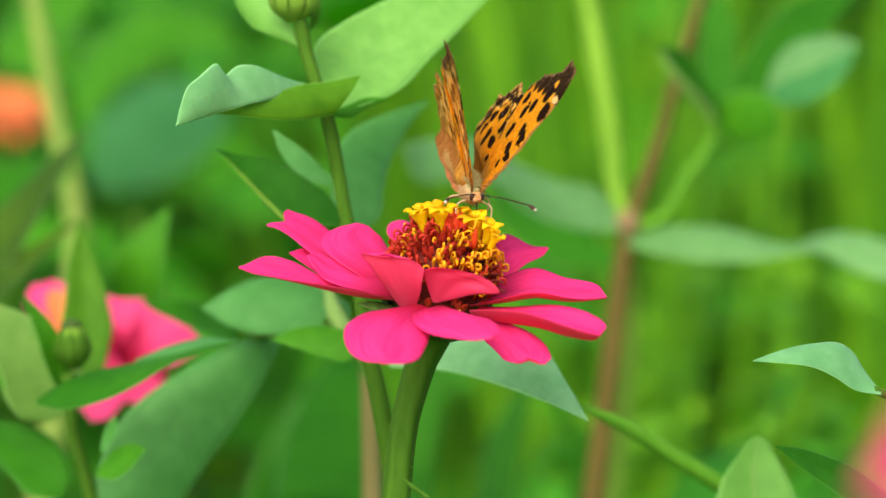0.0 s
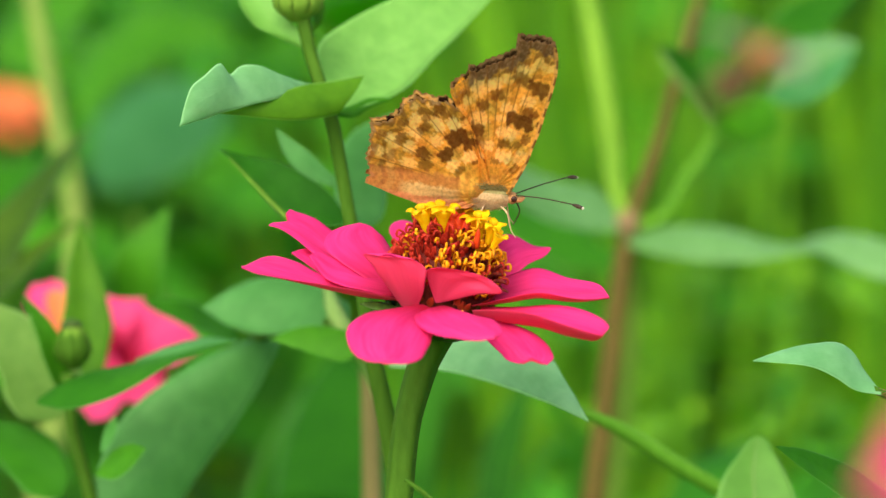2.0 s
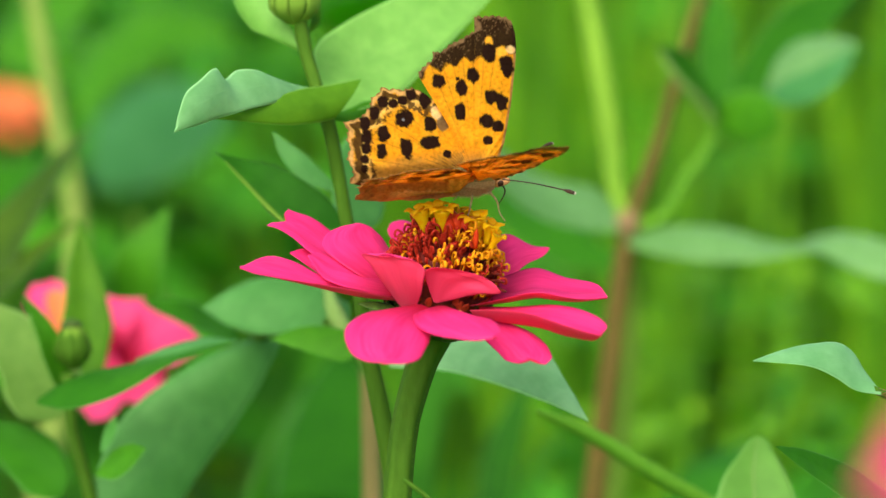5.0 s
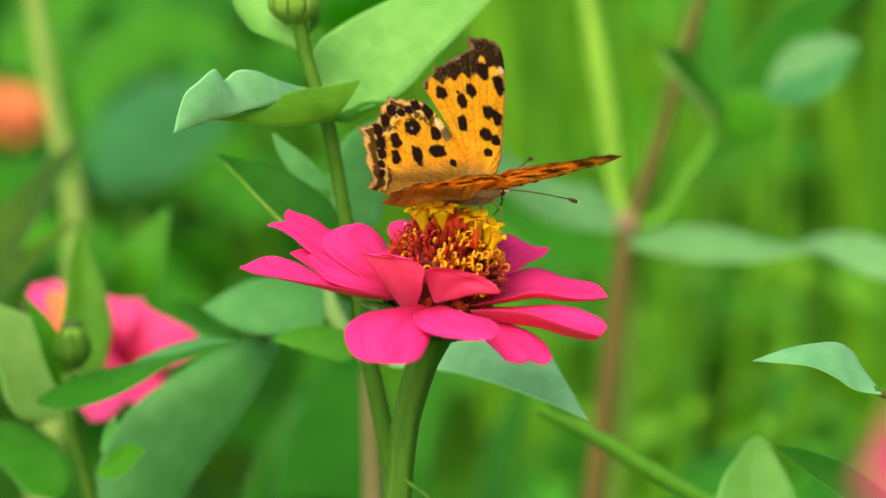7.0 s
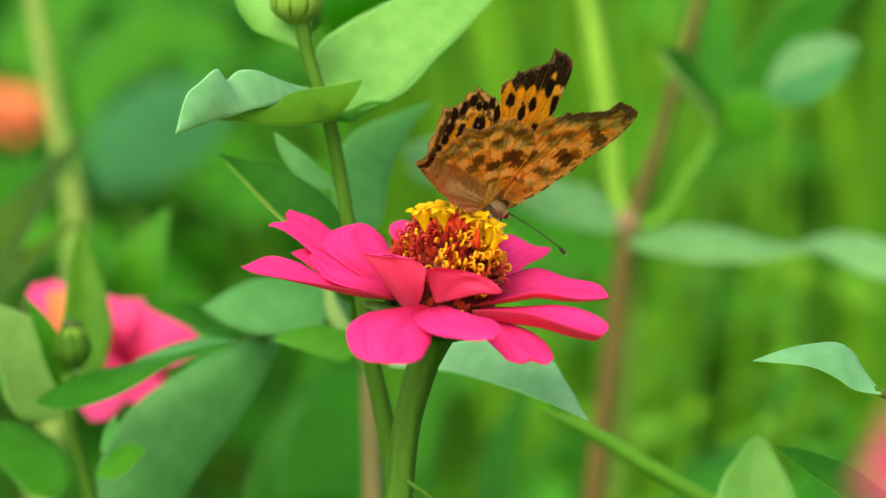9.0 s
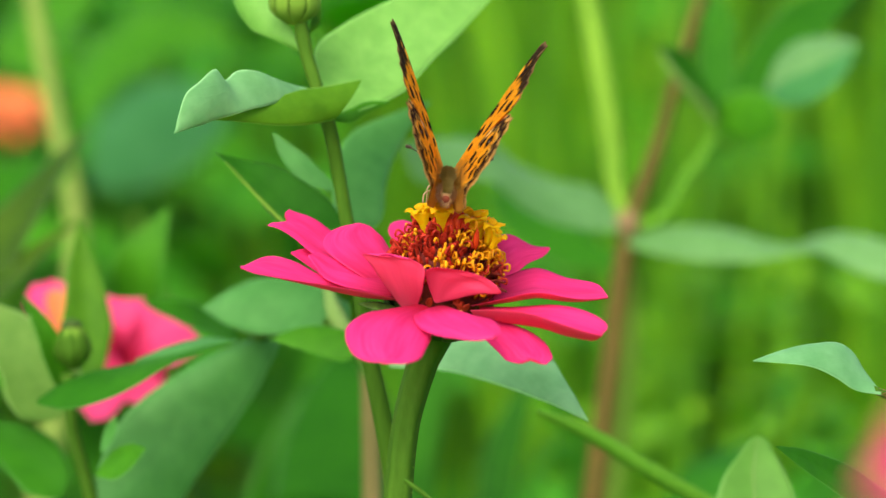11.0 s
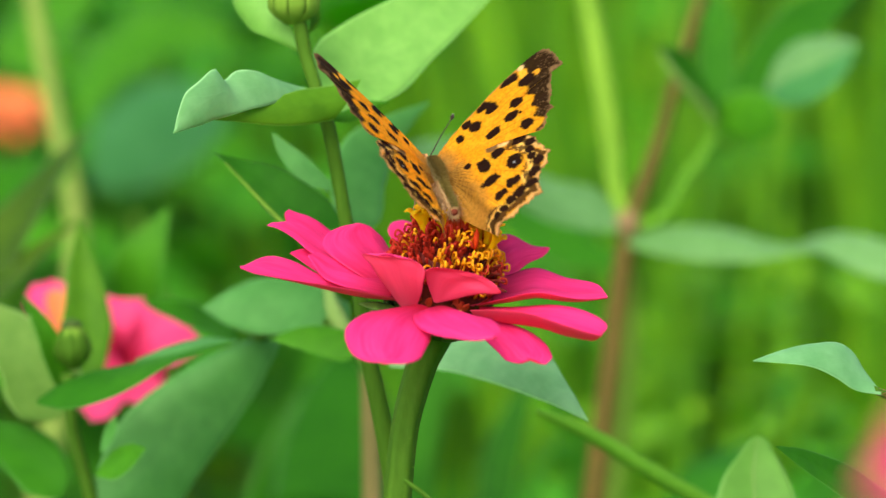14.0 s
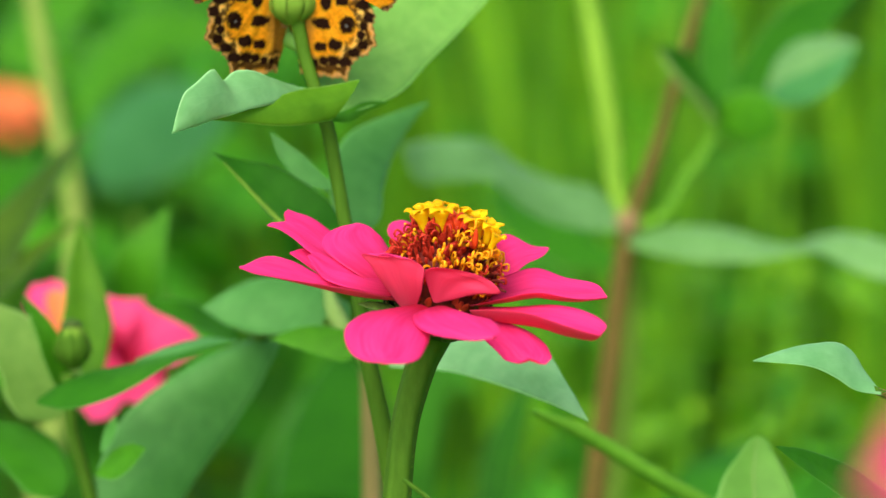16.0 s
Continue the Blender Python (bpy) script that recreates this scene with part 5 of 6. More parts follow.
# ---- butterfly ----
MM = 0.001
FORE = ((0.0, 3.5), (6.0, 6.2), (9.2, 7.1), (12.3, 8.0), (16.2, 8.8), (19.2, 9.5), (22.8, 10.1), (25.3, 10.1), (27.3, 9.7), (28.3, 8.9), (28.7, 6.6), (28.6, 4.4), (28.9, 2.9), (26.6, 3.6), (25.6, 1.8), (24.7, 0.1), (23.9, -2.0), (22.9, -3.2), (22.5, -4.1), (22.9, -5.2), (21.3, -5.3), (20.7, -6.4), (19.4, -8.0), (18.5, -8.3), (17.5, -7.4), (15.1, -5.2), (12.0, -4.0), (6.9, -2.6), (-0.1, -1.8))
HIND = ((0.0, 0.5), (7.9, -1.8), (11.6, -3.9), (14.0, -5.3), (15.9, -7.3), (16.9, -9.1), (16.5, -10.8), (17.0, -12.2), (16.9, -13.2), (17.6, -14.4), (16.3, -15.3), (15.7, -16.6), (14.2, -17.0), (12.6, -18.6), (12.1, -20.0), (11.8, -22.2), (10.3, -21.4), (8.6, -21.9), (7.2, -21.4), (5.3, -22.3), (3.7, -21.6), (2.5, -21.3), (1.2, -22.3), (0.3, -19.3), (-0.8, -16.3), (-2.2, -12.0), (-2.6, -6.0), (-1.6, -1.6))
# spots: centre, half width, half height
FORE_SPOTS = ((17.3, -4.8, 1.25, 1.15), (17.5, -1.3, 0.35, 0.35), (18.0, 1.5, 1.3, 1.1), (15.8, -0.8, 1.4, 1.0), (11.5, -1.4, 1.5, 1.0), (13.9, 4.4, 1.3, 1.2), (12.9, 6.2, 1.5, 1.1), (9.6, 3.1, 1.15, 1.25), (8.5, 5.1, 0.9, 1.0), (6.1, 3.0, 0.85, 0.8), (19.3, 7.9, 1.9, 1.2), (21.8, 4.8, 1.6, 1.2))
HIND_SPOTS = ((11.3, -11.3, 1.5, 1.6), (10.0, -6.8, 1.35, 1.0), (6.7, -7.2, 1.1, 1.7), (4.4, -4.4, 0.7, 0.7), (6.0, -11.6, 1.7, 1.05), (6.0, -16.0, 1.3, 0.9), (8.9, -15.3, 1.35, 1.1), (14.8, -14.7, 1.0, 0.9), (14.4, -12.9, 0.9, 0.8), (14.7, -11.2, 0.8, 0.8), (15.6, -9.4, 1.0, 0.9), (14.4, -7.2, 1.6, 0.9), (8.8, -18.4, 1.3, 0.9), (11.2, -18.3, 1.2, 0.9), (6.8, -18.7, 1.0, 0.8), (4.8, -19.2, 0.8, 0.7), (3.2, -19.4, 0.7, 0.6), (12.9, -16.4, 1.2, 0.9))

# patches of the undersides: centre, half length along the veins, half width across, strength
UNDER_FORE_DARK = ((16.3, -2.2, 1.0, 1.2, 0.70), (18.4, 0.1, 1.0, 1.2, 0.70), (18.0, -6.3, 0.8, 1.0, 0.50), (11.6, -3.3, 1.2, 1.6, 0.85), (13.6, 4.5, 1.5, 2.5, 0.92), (14.9, 5.9, 1.3, 1.5, 0.75), (19.9, 7.2, 1.3, 2.1, 0.85), (9.4, 1.8, 0.8, 1.2, 0.75), (9.2, 4.2, 0.6, 0.8, 0.60), (21.7, 4.0, 1.1, 1.6, 0.70), (9.4, -2.5, 1.2, 1.0, 0.50), (10.3, 5.6, 0.8, 0.9, 0.65), (6.0, 0.5, 0.5, 0.8, 0.60), (4.7, 4.0, 1.0, 0.6, 0.55))
UNDER_FORE_PALE = ((20.6, -8.0, 0.7, 1.6, 0.80), (20.0, -3.4, 1.5, 1.5, 0.70), (20.6, -0.4, 1.0, 1.4, 0.60), (11.3, 2.4, 1.1, 1.7, 0.85), (7.0, 2.0, 1.1, 1.5, 0.90), (8.9, -1.0, 0.9, 1.3, 0.70), (16.0, 2.3, 1.0, 1.5, 0.65), (13.8, -2.8, 1.4, 1.5, 0.55), (17.4, 5.6, 1.0, 1.4, 0.75), (14.0, 1.0, 0.7, 1.1, 0.60), (7.0, 4.7, 1.3, 1.0, 0.50), (23.3, 4.2, 0.8, 1.2, 0.60))
UNDER_HIND_DARK = ((10.0, -6.5, 1.6, 2.0, 0.95), (9.2, -4.2, 1.2, 1.4, 0.92), (6.8, -8.2, 1.2, 1.5, 0.92), (6.6, -12.3, 1.4, 1.0, 0.85), (4.6, -11.7, 1.3, 1.1, 0.65), (9.2, -16.3, 1.0, 1.2, 0.70), (11.6, -12.4, 0.9, 1.4, 0.75), (15.2, -10.2, 0.9, 1.3, 0.75), (13.6, -12.3, 0.5, 0.9, 0.60), (12.3, -16.3, 0.8, 1.2, 0.55), (6.1, -17.9, 0.9, 1.1, 0.55), (3.8, -5.6, 0.7, 1.2, 0.60), (5.9, -2.3, 0.4, 1.4, 0.60), (9.8, -19.9, 0.8, 1.0, 0.60), (14.6, -7.8, 1.0, 0.7, 0.5))
UNDER_HIND_PALE = ((12.9, -14.2, 1.0, 1.0, 0.80), (12.1, -10.0, 1.5, 0.9, 0.85), (12.6, -7.4, 1.3, 1.2, 0.95), (10.4, -13.8, 1.1, 1.1, 0.75), (7.7, -14.7, 1.1, 1.1, 0.70), (9.2, -10.2, 1.2, 1.1, 0.70), (16.3, -11.6, 0.7, 1.0, 0.70), (15.6, -14.4, 0.7, 0.9, 0.60), (4.8, -6.8, 1.1, 1.2, 0.80), (6.6, -4.2, 1.0, 1.3, 0.90), (7.0, -2.3, 0.8, 0.8, 0.80), (9.2, -18.3, 0.8, 0.9, 0.60), (6.6, -20.0, 0.8, 0.9, 0.55), (4.7, -14.7, 1.4, 1.0, 0.60), (8.0, -17.0, 0.7, 0.6, 0.5))


def smooth_step(x, a, b):
    t = np.clip((x - a) / (b - a), 0, 1)
    return t * t * (3 - 2 * t)


def blotches(x, y, scale, shift):
    return np.array([noise.noise(Vector((p * scale + shift, q * scale, shift))) for p, q in zip(x, y)])


FORE_COSTA = FORE[:9]


def wing_colors(kind, x, y, s, rim, upper):
    """Scale colours of a wing at points x, y (mm); s runs from the root to the rim, rim is the distance to the outer margin."""
    n1, n2, n3 = blotches(x, y, 0.35, 3.0), blotches(x, y, 1.1, 7.0), blotches(x, y, 2.9, 12.0)
    veins = np.zeros_like(x)
    a = np.arctan2(y, x)
    fans = (0.27, 0.18, 0.09, 0.0, -0.09, -0.18, -0.28) if kind == "fore" else (-0.3, -0.52, -0.72, -0.92, -1.12, -1.32)
    for f in fans:
        veins = np.maximum(veins, (1 - smooth_step(np.abs(a - f) * np.hypot(x, y), 0.05, 0.17)) * smooth_step(s, 0.3, 0.6))
    def lay(c, tint, f):
        return c * (1 - f[:, None]) + np.array(tint) * f[:, None]
    if upper:
        c = np.tile(np.array((0.80, 0.37, 0.010)), (len(x), 1))
        c = lay(c, (0.86, 0.47, 0.020), 0.6 * smooth_step(n1, -0.1, 0.4))
        root = 1 - smooth_step(np.hypot(x, y * 0.8), 1.5, 5.5)
        c = lay(c, (0.34, 0.20, 0.055), 0.85 * root)
        if kind == "hind":
            c = lay(c, (0.38, 0.22, 0.045), 0.8 * (1 - smooth_step(x + 1.5 * n1 + 0.4 * n2, 2.0, 5.5)))
            c = lay(c, (0.10, 0.055, 0.018), 0.55 * smooth_step(np.sin(a * 70.0) + n2 + n3, 0.4, 1.0) * (1 - smooth_step(np.hypot(x, y), 5.0, 15.0)) * (1 - smooth_step(x, 3.0, 6.0)))
        c = lay(c, (0.28, 0.10, 0.01), 0.34 * veins)
        wob = 0.35 * n2 + 0.25 * n1 + 0.22 * n3
        if kind == "fore":
            costa = np.interp(x, [p[0] for p in FORE_COSTA], [p[1] for p in FORE_COSTA]) - y
            c = lay(c, (0.34, 0.19, 0.09), 0.8 * (1 - smooth_step(costa, 0.25, 0.7)))
            deep = np.interp(y, (-9.0, -6.0, -5.0, -4.0, -1.0, 1.0, 3.0, 6.0), (0.6, 0.7, 1.4, 2.5, 3.4, 3.8, 4.8, 5.4))
            edge = 1 - smooth_step(rim + wob * 1.2 + 0.4 * np.cos(a * 40.0) - deep, -0.3, 0.3)
            tip = smooth_step(x + 0.25 * y + wob, 25.6, 26.6)
            c = lay(c, (0.017, 0.008, 0.004), np.maximum(edge, tip) * 0.98)
            c = lay(c, (0.24, 0.14, 0.06), 0.55 * smooth_step(n3 + 0.5 * n2 - 0.10 * rim, 0.12, 0.34) * np.maximum(edge, tip))
            c = lay(c, (0.92, 0.46, 0.03), 1 - smooth_step(np.hypot((x - 23.9) / 1.1, (y - 5.1) / 0.8) + 0.4 * wob, 0.7, 1.1))
            c = lay(c, (0.92, 0.50, 0.04), 1 - smooth_step(np.hypot((x - 21.9) / 1.0, (y - 7.0) / 1.3) + 0.4 * wob, 0.7, 1.1))
            c = lay(c, (0.90, 0.66, 0.30), 1 - smooth_step(np.hypot((x - 22.3) / 0.8, (y - 8.9) / 1.0) + 0.4 * wob, 0.6, 1.1))
            c = lay(c, (0.24, 0.14, 0.06), 0.5 * smooth_step(n2 + n3, 0.2, 0.55) * smooth_step(x, 25.5, 26.5))
            c = lay(c, (0.42, 0.25, 0.11), 0.6 * (1 - smooth_step(rim + 1.4 * wob, 0.1, 0.5)))
        else:
            # a scalloped dark line before the rim, with pale crescents on both sides
            wave = np.cos(a * 36.0 + 0.4)
            c = lay(c, (0.97, 0.66, 0.16), 0.85 * np.exp(-((rim + 0.4 * wob - 2.6 + 0.5 * wave) / 0.65) ** 2))
            row = 1 - smooth_step(np.abs(rim - 3.5 + 2.2 * wob), 0.35, 0.8)
            c = lay(c, (0.060, 0.027, 0.010), 0.9 * row * smooth_step(n2 + 0.5 * n3 + 0.5 * smooth_step(y, -13.0, -9.0), -0.15, 0.15))
            row = 1 - smooth_step(np.abs(rim - 1.55 + 0.9 * wob + 0.45 * wave), 0.55, 0.85)
            c = lay(c, (0.050, 0.022, 0.008), 0.93 * row)
            c = lay(c, (0.70, 0.44, 0.16), 0.85 * (1 - smooth_step(rim + 0.35 * n2 + 0.3 * wave, 0.55, 0.95)))
            c = lay(c, (0.16, 0.085, 0.035), 0.7 * (1 - smooth_step(rim + 0.3 * n2, 0.1, 0.3)))
            c = lay(c, (0.16, 0.10, 0.05), 0.9 * (1 - smooth_step(np.hypot((x - 9.9) / 1.5, (y + 4.5) / 1.2) + 0.3 * wob, 0.75, 1.1)))
            c = lay(c, (0.93, 0.70, 0.32), 0.85 * (1 - smooth_step(np.hypot((x - 12.0) / 1.4, (y + 5.4) / 1.1) + 0.3 * wob, 0.7, 1.1)))
        for px, py, rx, ry in (FORE_SPOTS if kind == "fore" else HIND_SPOTS):
            d = (np.abs((x - px) / rx) ** 2.5 + np.abs((y - py) / ry) ** 2.5) ** 0.4 * 0.92 + 0.28 * n2 + 0.13 * n3
            c = lay(c, (0.022, 0.008, 0.004), 1 - smooth_step(d, 0.86, 1.08))
        if kind == "hind":
            c = lay(c, (0.30, 0.30, 0.34), 1 - smooth_step(np.hypot(x - 11.2, y + 11.5), 0.12, 0.34))
    else:
        c = np.tile(np.array((0.74, 0.385, 0.045)), (len(x), 1))
        c = lay(c, (0.90, 0.53, 0.085), 0.7 * smooth_step(n1 + 0.4 * n2, -0.1, 0.3))
        c = lay(c, (0.52, 0.20, 0.028), 0.5 * smooth_step(0.7 * n1 - 0.7 * n2, 0.0, 0.3))
        far = np.hypot(x, y)
        # rounded cells in rows before the margin, each dark at its inner end
        wide_cell = 0.115 if kind == "fore" else 0.17
        cell = np.floor((a + 3.0) / wide_cell)
        inside = np.abs((a + 3.0) / wide_cell - cell - 0.5)
        for at, high, tint, f in ((3.7, 0.7, (0.96, 0.64, 0.16), 0.65), (2.4, 0.40, (0.22, 0.09, 0.020), 0.70), (5.6, 0.35, (0.26, 0.10, 0.020), 0.45)):
            bend = at + 1.1 * (inside - 0.25)
            c = lay(c, tint, f * (1 - smooth_step(np.abs(rim - bend + 0.4 * n2), high * 0.85, high * 1.15)) * (1 - smooth_step(inside, 0.42, 0.5)))
        dark, pale = (UNDER_FORE_DARK, UNDER_FORE_PALE) if kind == "fore" else (UNDER_HIND_DARK, UNDER_HIND_PALE)
        for patches, tint, soft in ((pale, (0.98, 0.70, 0.21), 0.20), (dark, (0.16, 0.050, 0.008), 0.14)):
            for px, py, along, across, f in patches:
                h = math.hypot(px, py)
                u = ((x - px) * px + (y - py) * py) / h / along
                v = ((y - py) * px - (x - px) * py) / h / across
                d = (np.abs(u) ** 3 + np.abs(v) ** 3) ** (1 / 3) + 0.42 * n2 + 0.20 * n3 + 0.15 * np.sin(9.0 * v) * np.abs(u)
                c = lay(c, tint, f * (1 - smooth_step(d, 0.98 - soft, 0.98 + soft)))
        if kind == "fore":
            c = lay(c, (0.13, 0.070, 0.035), 0.9 * (1 - smooth_step(rim + 0.9 * n2 + 0.35 * np.cos(a * 34.0), 1.5, 2.1)) * smooth_step(y, -6.0, -4.6))
            c = lay(c, (0.36, 0.22, 0.12), 0.6 * smooth_step(n3 + 0.6 * n2, 0.05, 0.3) * (1 - smooth_step(rim, 1.5, 2.2)))
            costa = np.interp(x, [p[0] for p in FORE_COSTA], [p[1] for p in FORE_COSTA]) - y
            c = lay(c, (0.70, 0.36, 0.09), 0.8 * (1 - smooth_step(costa, 0.5, 0.8)))
            c = lay(c, (0.13, 0.055, 0.018), (1 - smooth_step(costa, 0.25, 0.45)) * smooth_step(np.sin(x * 2.1) + 0.8 * n2, -0.4, 0.1) * 0.85)
        else:
            c = lay(c, (0.24, 0.11, 0.035), 0.75 * (1 - smooth_step(rim + 1.2 * n1 + 0.8 * n2, 0.5, 1.0)))
            c = lay(c, (0.50, 0.33, 0.17), 0.6 * (1 - smooth_step(rim + 0.8 * n2, 0.15, 0.45)))
            # the inner edge: a rusty strip, a pale tan panel, a rosy fold
            inner = x + 0.10 * y + 0.5 * n2
            c = lay(c, (0.42, 0.14, 0.040), 0.75 * (1 - smooth_step(inner, 1.6, 2.6)) * smooth_step(far, 4.0, 7.0))
            c = lay(c, (0.74, 0.50, 0.19), 0.85 * (1 - smooth_step(inner + 0.4 * n3, 0.0, 0.5)) * smooth_step(far, 4.5, 7.0) * (1 - smooth_step(far + n1, 14.0, 16.5)))
            c = lay(c, (0.66, 0.25, 0.10), 0.85 * (1 - smooth_step(inner + 0.3 * n1, -2.0, -1.4)))
        c = lay(c, (0.82, 0.38, 0.11), 0.6 * (1 - smooth_step(far, 1.5, 4.0)))
        c = lay(c, (0.22, 0.085, 0.018), 0.60 * veins)
        c = lay(c, (0.30, 0.13, 0.030), 0.22 * smooth_step(n3 + 0.4 * n2, 0.1, 0.4))
    return c


def wing(name, kind, side, parent, label):
    """A wing with its scalloped outline, an upper and an under face; side is 1 for the right, -1 for the left."""
    pts = np.array(FORE if kind == "fore" else HIND, float)
    first, last = (8, 23) if kind == "fore" else (4, 22)
    root = np.array((0.0, 0.4)) if kind == "fore" else np.array((0.0, -0.6))
    # evenly spaced outline
    seg = np.hypot(*np.diff(pts, axis=0).T)
    at = np.concatenate(([0], np.cumsum(seg)))
    NA, NR = 340, 104
    d = np.linspace(0, at[-1], NA)
    line = np.stack([np.interp(d, at, pts[:, 0]), np.interp(d, at, pts[:, 1])], 1)
    soft = line.copy()
    soft[1:-1] = 0.25 * line[:-2] + 0.5 * line[1:-1] + 0.25 * line[2:]
    fringe = np.where((d > at[first]) & (d < at[last]), 0.16 * np.sin(d * 5.1) + 0.09 * np.sin(d * 11.0), 0)
    soft = root + (soft - root) * (1 + fringe / np.maximum(4, np.hypot(*(soft - root).T)))[:, None]
    outer = pts[first:last + 1]
    s = np.linspace(0, 1, NR) ** 0.8
    grid = root + s[:, None, None] * (soft - root)[None]
    x, y = grid[..., 0].ravel(), grid[..., 1].ravel()
    ss = np.repeat(s, NA)
    rim = np.full(len(x), 99.0)
    for a, b in zip(outer, outer[1:]):
        ab = b - a
        t = np.clip(((x - a[0]) * ab[0] + (y - a[1]) * ab[1]) / (ab @ ab), 0, 1)
        rim = np.minimum(rim, np.hypot(x - a[0] - t * ab[0], y - a[1] - t * ab[1]))
    # gentle camber and pleats along the veins
    z = 0.55 * np.sin(ss * 2.6) + 0.10 * np.sin(np.arctan2(y, x + 0.01) * 40) * ss - 0.45 * ss ** 3
    if kind == "hind":
        # the inner edge folds down along the abdomen
        z = z - 1.7 * (1 - smooth_step(x, 0.3, 3.4)) * smooth_step(-y, 1.0, 4.0)
    top = np.stack([x, y, z + 0.04], 1)
    under = np.stack([x, y, z - 0.04], 1)
    verts = np.concatenate([top, under]) * MM
    verts[:, 0] *= side
    colors = np.concatenate([wing_colors(kind, x, y, ss, rim, True), wing_colors(kind, x, y, ss, rim, False)])
    faces = []
    M = NA * NR
    for i in range(NR - 1):
        for j in range(NA - 1):
            q = (i * NA + j, i * NA + j + 1, (i + 1) * NA + j + 1, (i + 1) * NA + j)
            up = q if side > 0 else q[::-1]
            faces.append(up)
            faces.append(tuple(v + M for v in up[::-1]))
    for j in range(NA - 1):
        a = (NR - 1) * NA + j
        faces.append((a, a + 1, a + 1 + M, a + M))
    me = bpy.data.meshes.new(name)
    me.from_pydata(verts.tolist(), [], faces)
    attr = me.color_attributes.new("scales", "FLOAT_COLOR", "POINT")
    attr.data.foreach_set("color", np.concatenate([colors, np.ones((len(colors), 1))], 1).astype(np.float32).ravel())
    for p in me.polygons:
        p.use_smooth = True
    me.materials.append(WING)
    ob = new(name, me)
    ob.parent = parent
    return tagged(ob, label)


butterfly = tagged(new("butterfly"), "orange butterfly with black spots and ragged brown wing edges", "butterfly")
butterfly.empty_display_size = 0.005


def mm(*p):
    return Vector(p) * MM


def body_part(name, bm, mat, label="", parent=None):
    return put(name, bm, mat, parent or butterfly, label)


bm = bmesh.new()
ball(bm, mm(0, 0.6, 0.0), 1.3 * MM, 3.0 * MM, 1.5 * MM)
thorax = body_part("thorax", bm, FUR, "furry olive-brown thorax")
body_part("breast", ball(bmesh.new(), mm(0, 0.4, -0.9), 1.75 * MM, 3.4 * MM, 1.75 * MM), PALE_FUR, "pale furry underside", thorax)
bm = bmesh.new()
tube(bm, [mm(0, y, z) for y, z in ((-1.0, -0.2), (-4, -0.1), (-7.5, -0.1), (-10.6, 0.0), (-12.0, 0.0))], [r * MM for r in (0.85, 0.92, 0.95, 0.95, 0.7)], n=24, sides=14)
for v in bm.verts:
    v.co *= 1 + 0.02 * math.sin(v.co.y * 5200)
abdomen = body_part("abdomen", bm, PALE_FUR, "pale tan abdomen with olive hair above")
body_part("abdomen_tip", ball(bmesh.new(), mm(-0.1, -11.9, -0.35), 0.85 * MM, 0.55 * MM, 0.85 * MM), DARK_RED, "dark red tip", abdomen)


def fuzz(parent, count, stretch, seed, mat, low=0.95, high=math.pi - 0.95):
    """Short soft hairs that lie back along the body, one joined coat."""
    rnd = random.Random(seed)
    verts, faces = [], []
    y0, y1, r0, r1, h = stretch
    for k in range(count):
        u, a = rnd.random(), rnd.uniform(low, high)
        out = Vector((math.cos(a), 0, math.sin(a)))
        p = Vector((0, y0 + (y1 - y0) * u, h)) + out * (r0 + (r1 - r0) * u) * math.sin(0.5 + 2.2 * u) ** 0.5
        d = (out * rnd.uniform(0.25, 0.7) + Vector((rnd.uniform(-0.35, 0.35), rnd.uniform(-1.3, -0.5), rnd.uniform(-0.2, 0.3)))).normalized() * rnd.uniform(0.9, 2.0)
        s = d.cross(Vector((0.3, 0.2, 1))).normalized() * 0.075
        n = len(verts)
        verts += [(p + s) * MM, (p - s) * MM, (p + d.cross(s).normalized() * 0.07) * MM, (p + d) * MM]
        faces += [(n, n + 1, n + 3), (n + 1, n + 2, n + 3), (n + 2, n, n + 3)]
    me = bpy.data.meshes.new("fur")
    me.from_pydata([tuple(v) for v in verts], [], faces)
    me.materials.append(mat)
    ob = new("fur", me)
    ob.parent = parent
    return ob


fuzz(thorax, 2600, (3.4, -3.4, 1.15, 1.3, 0.25), 11, HAIR, 0.6, math.pi - 0.6)
fuzz(abdomen, 2200, (-1.5, -11.2, 0.85, 0.8, 0.0), 12, HAIR, 1.0, math.pi - 1.0)
fuzz(abdomen, 1500, (-3.0, -12.2, 1.1, 0.95, -0.1), 13, PALE_FUR, math.pi - 0.3, 2 * math.pi + 0.3)
fuzz(thorax, 1500, (3.4, -3.0, 1.5, 1.6, -1.0), 14, PALE_FUR, math.pi - 0.2, 2 * math.pi + 0.2)
bm = bmesh.new()
ball(bm, mm(0, 4.1, -0.8), 1.15 * MM, 1.0 * MM, 1.1 * MM)
head = body_part("head", bm, RUST_FUR, "small rust-brown head")
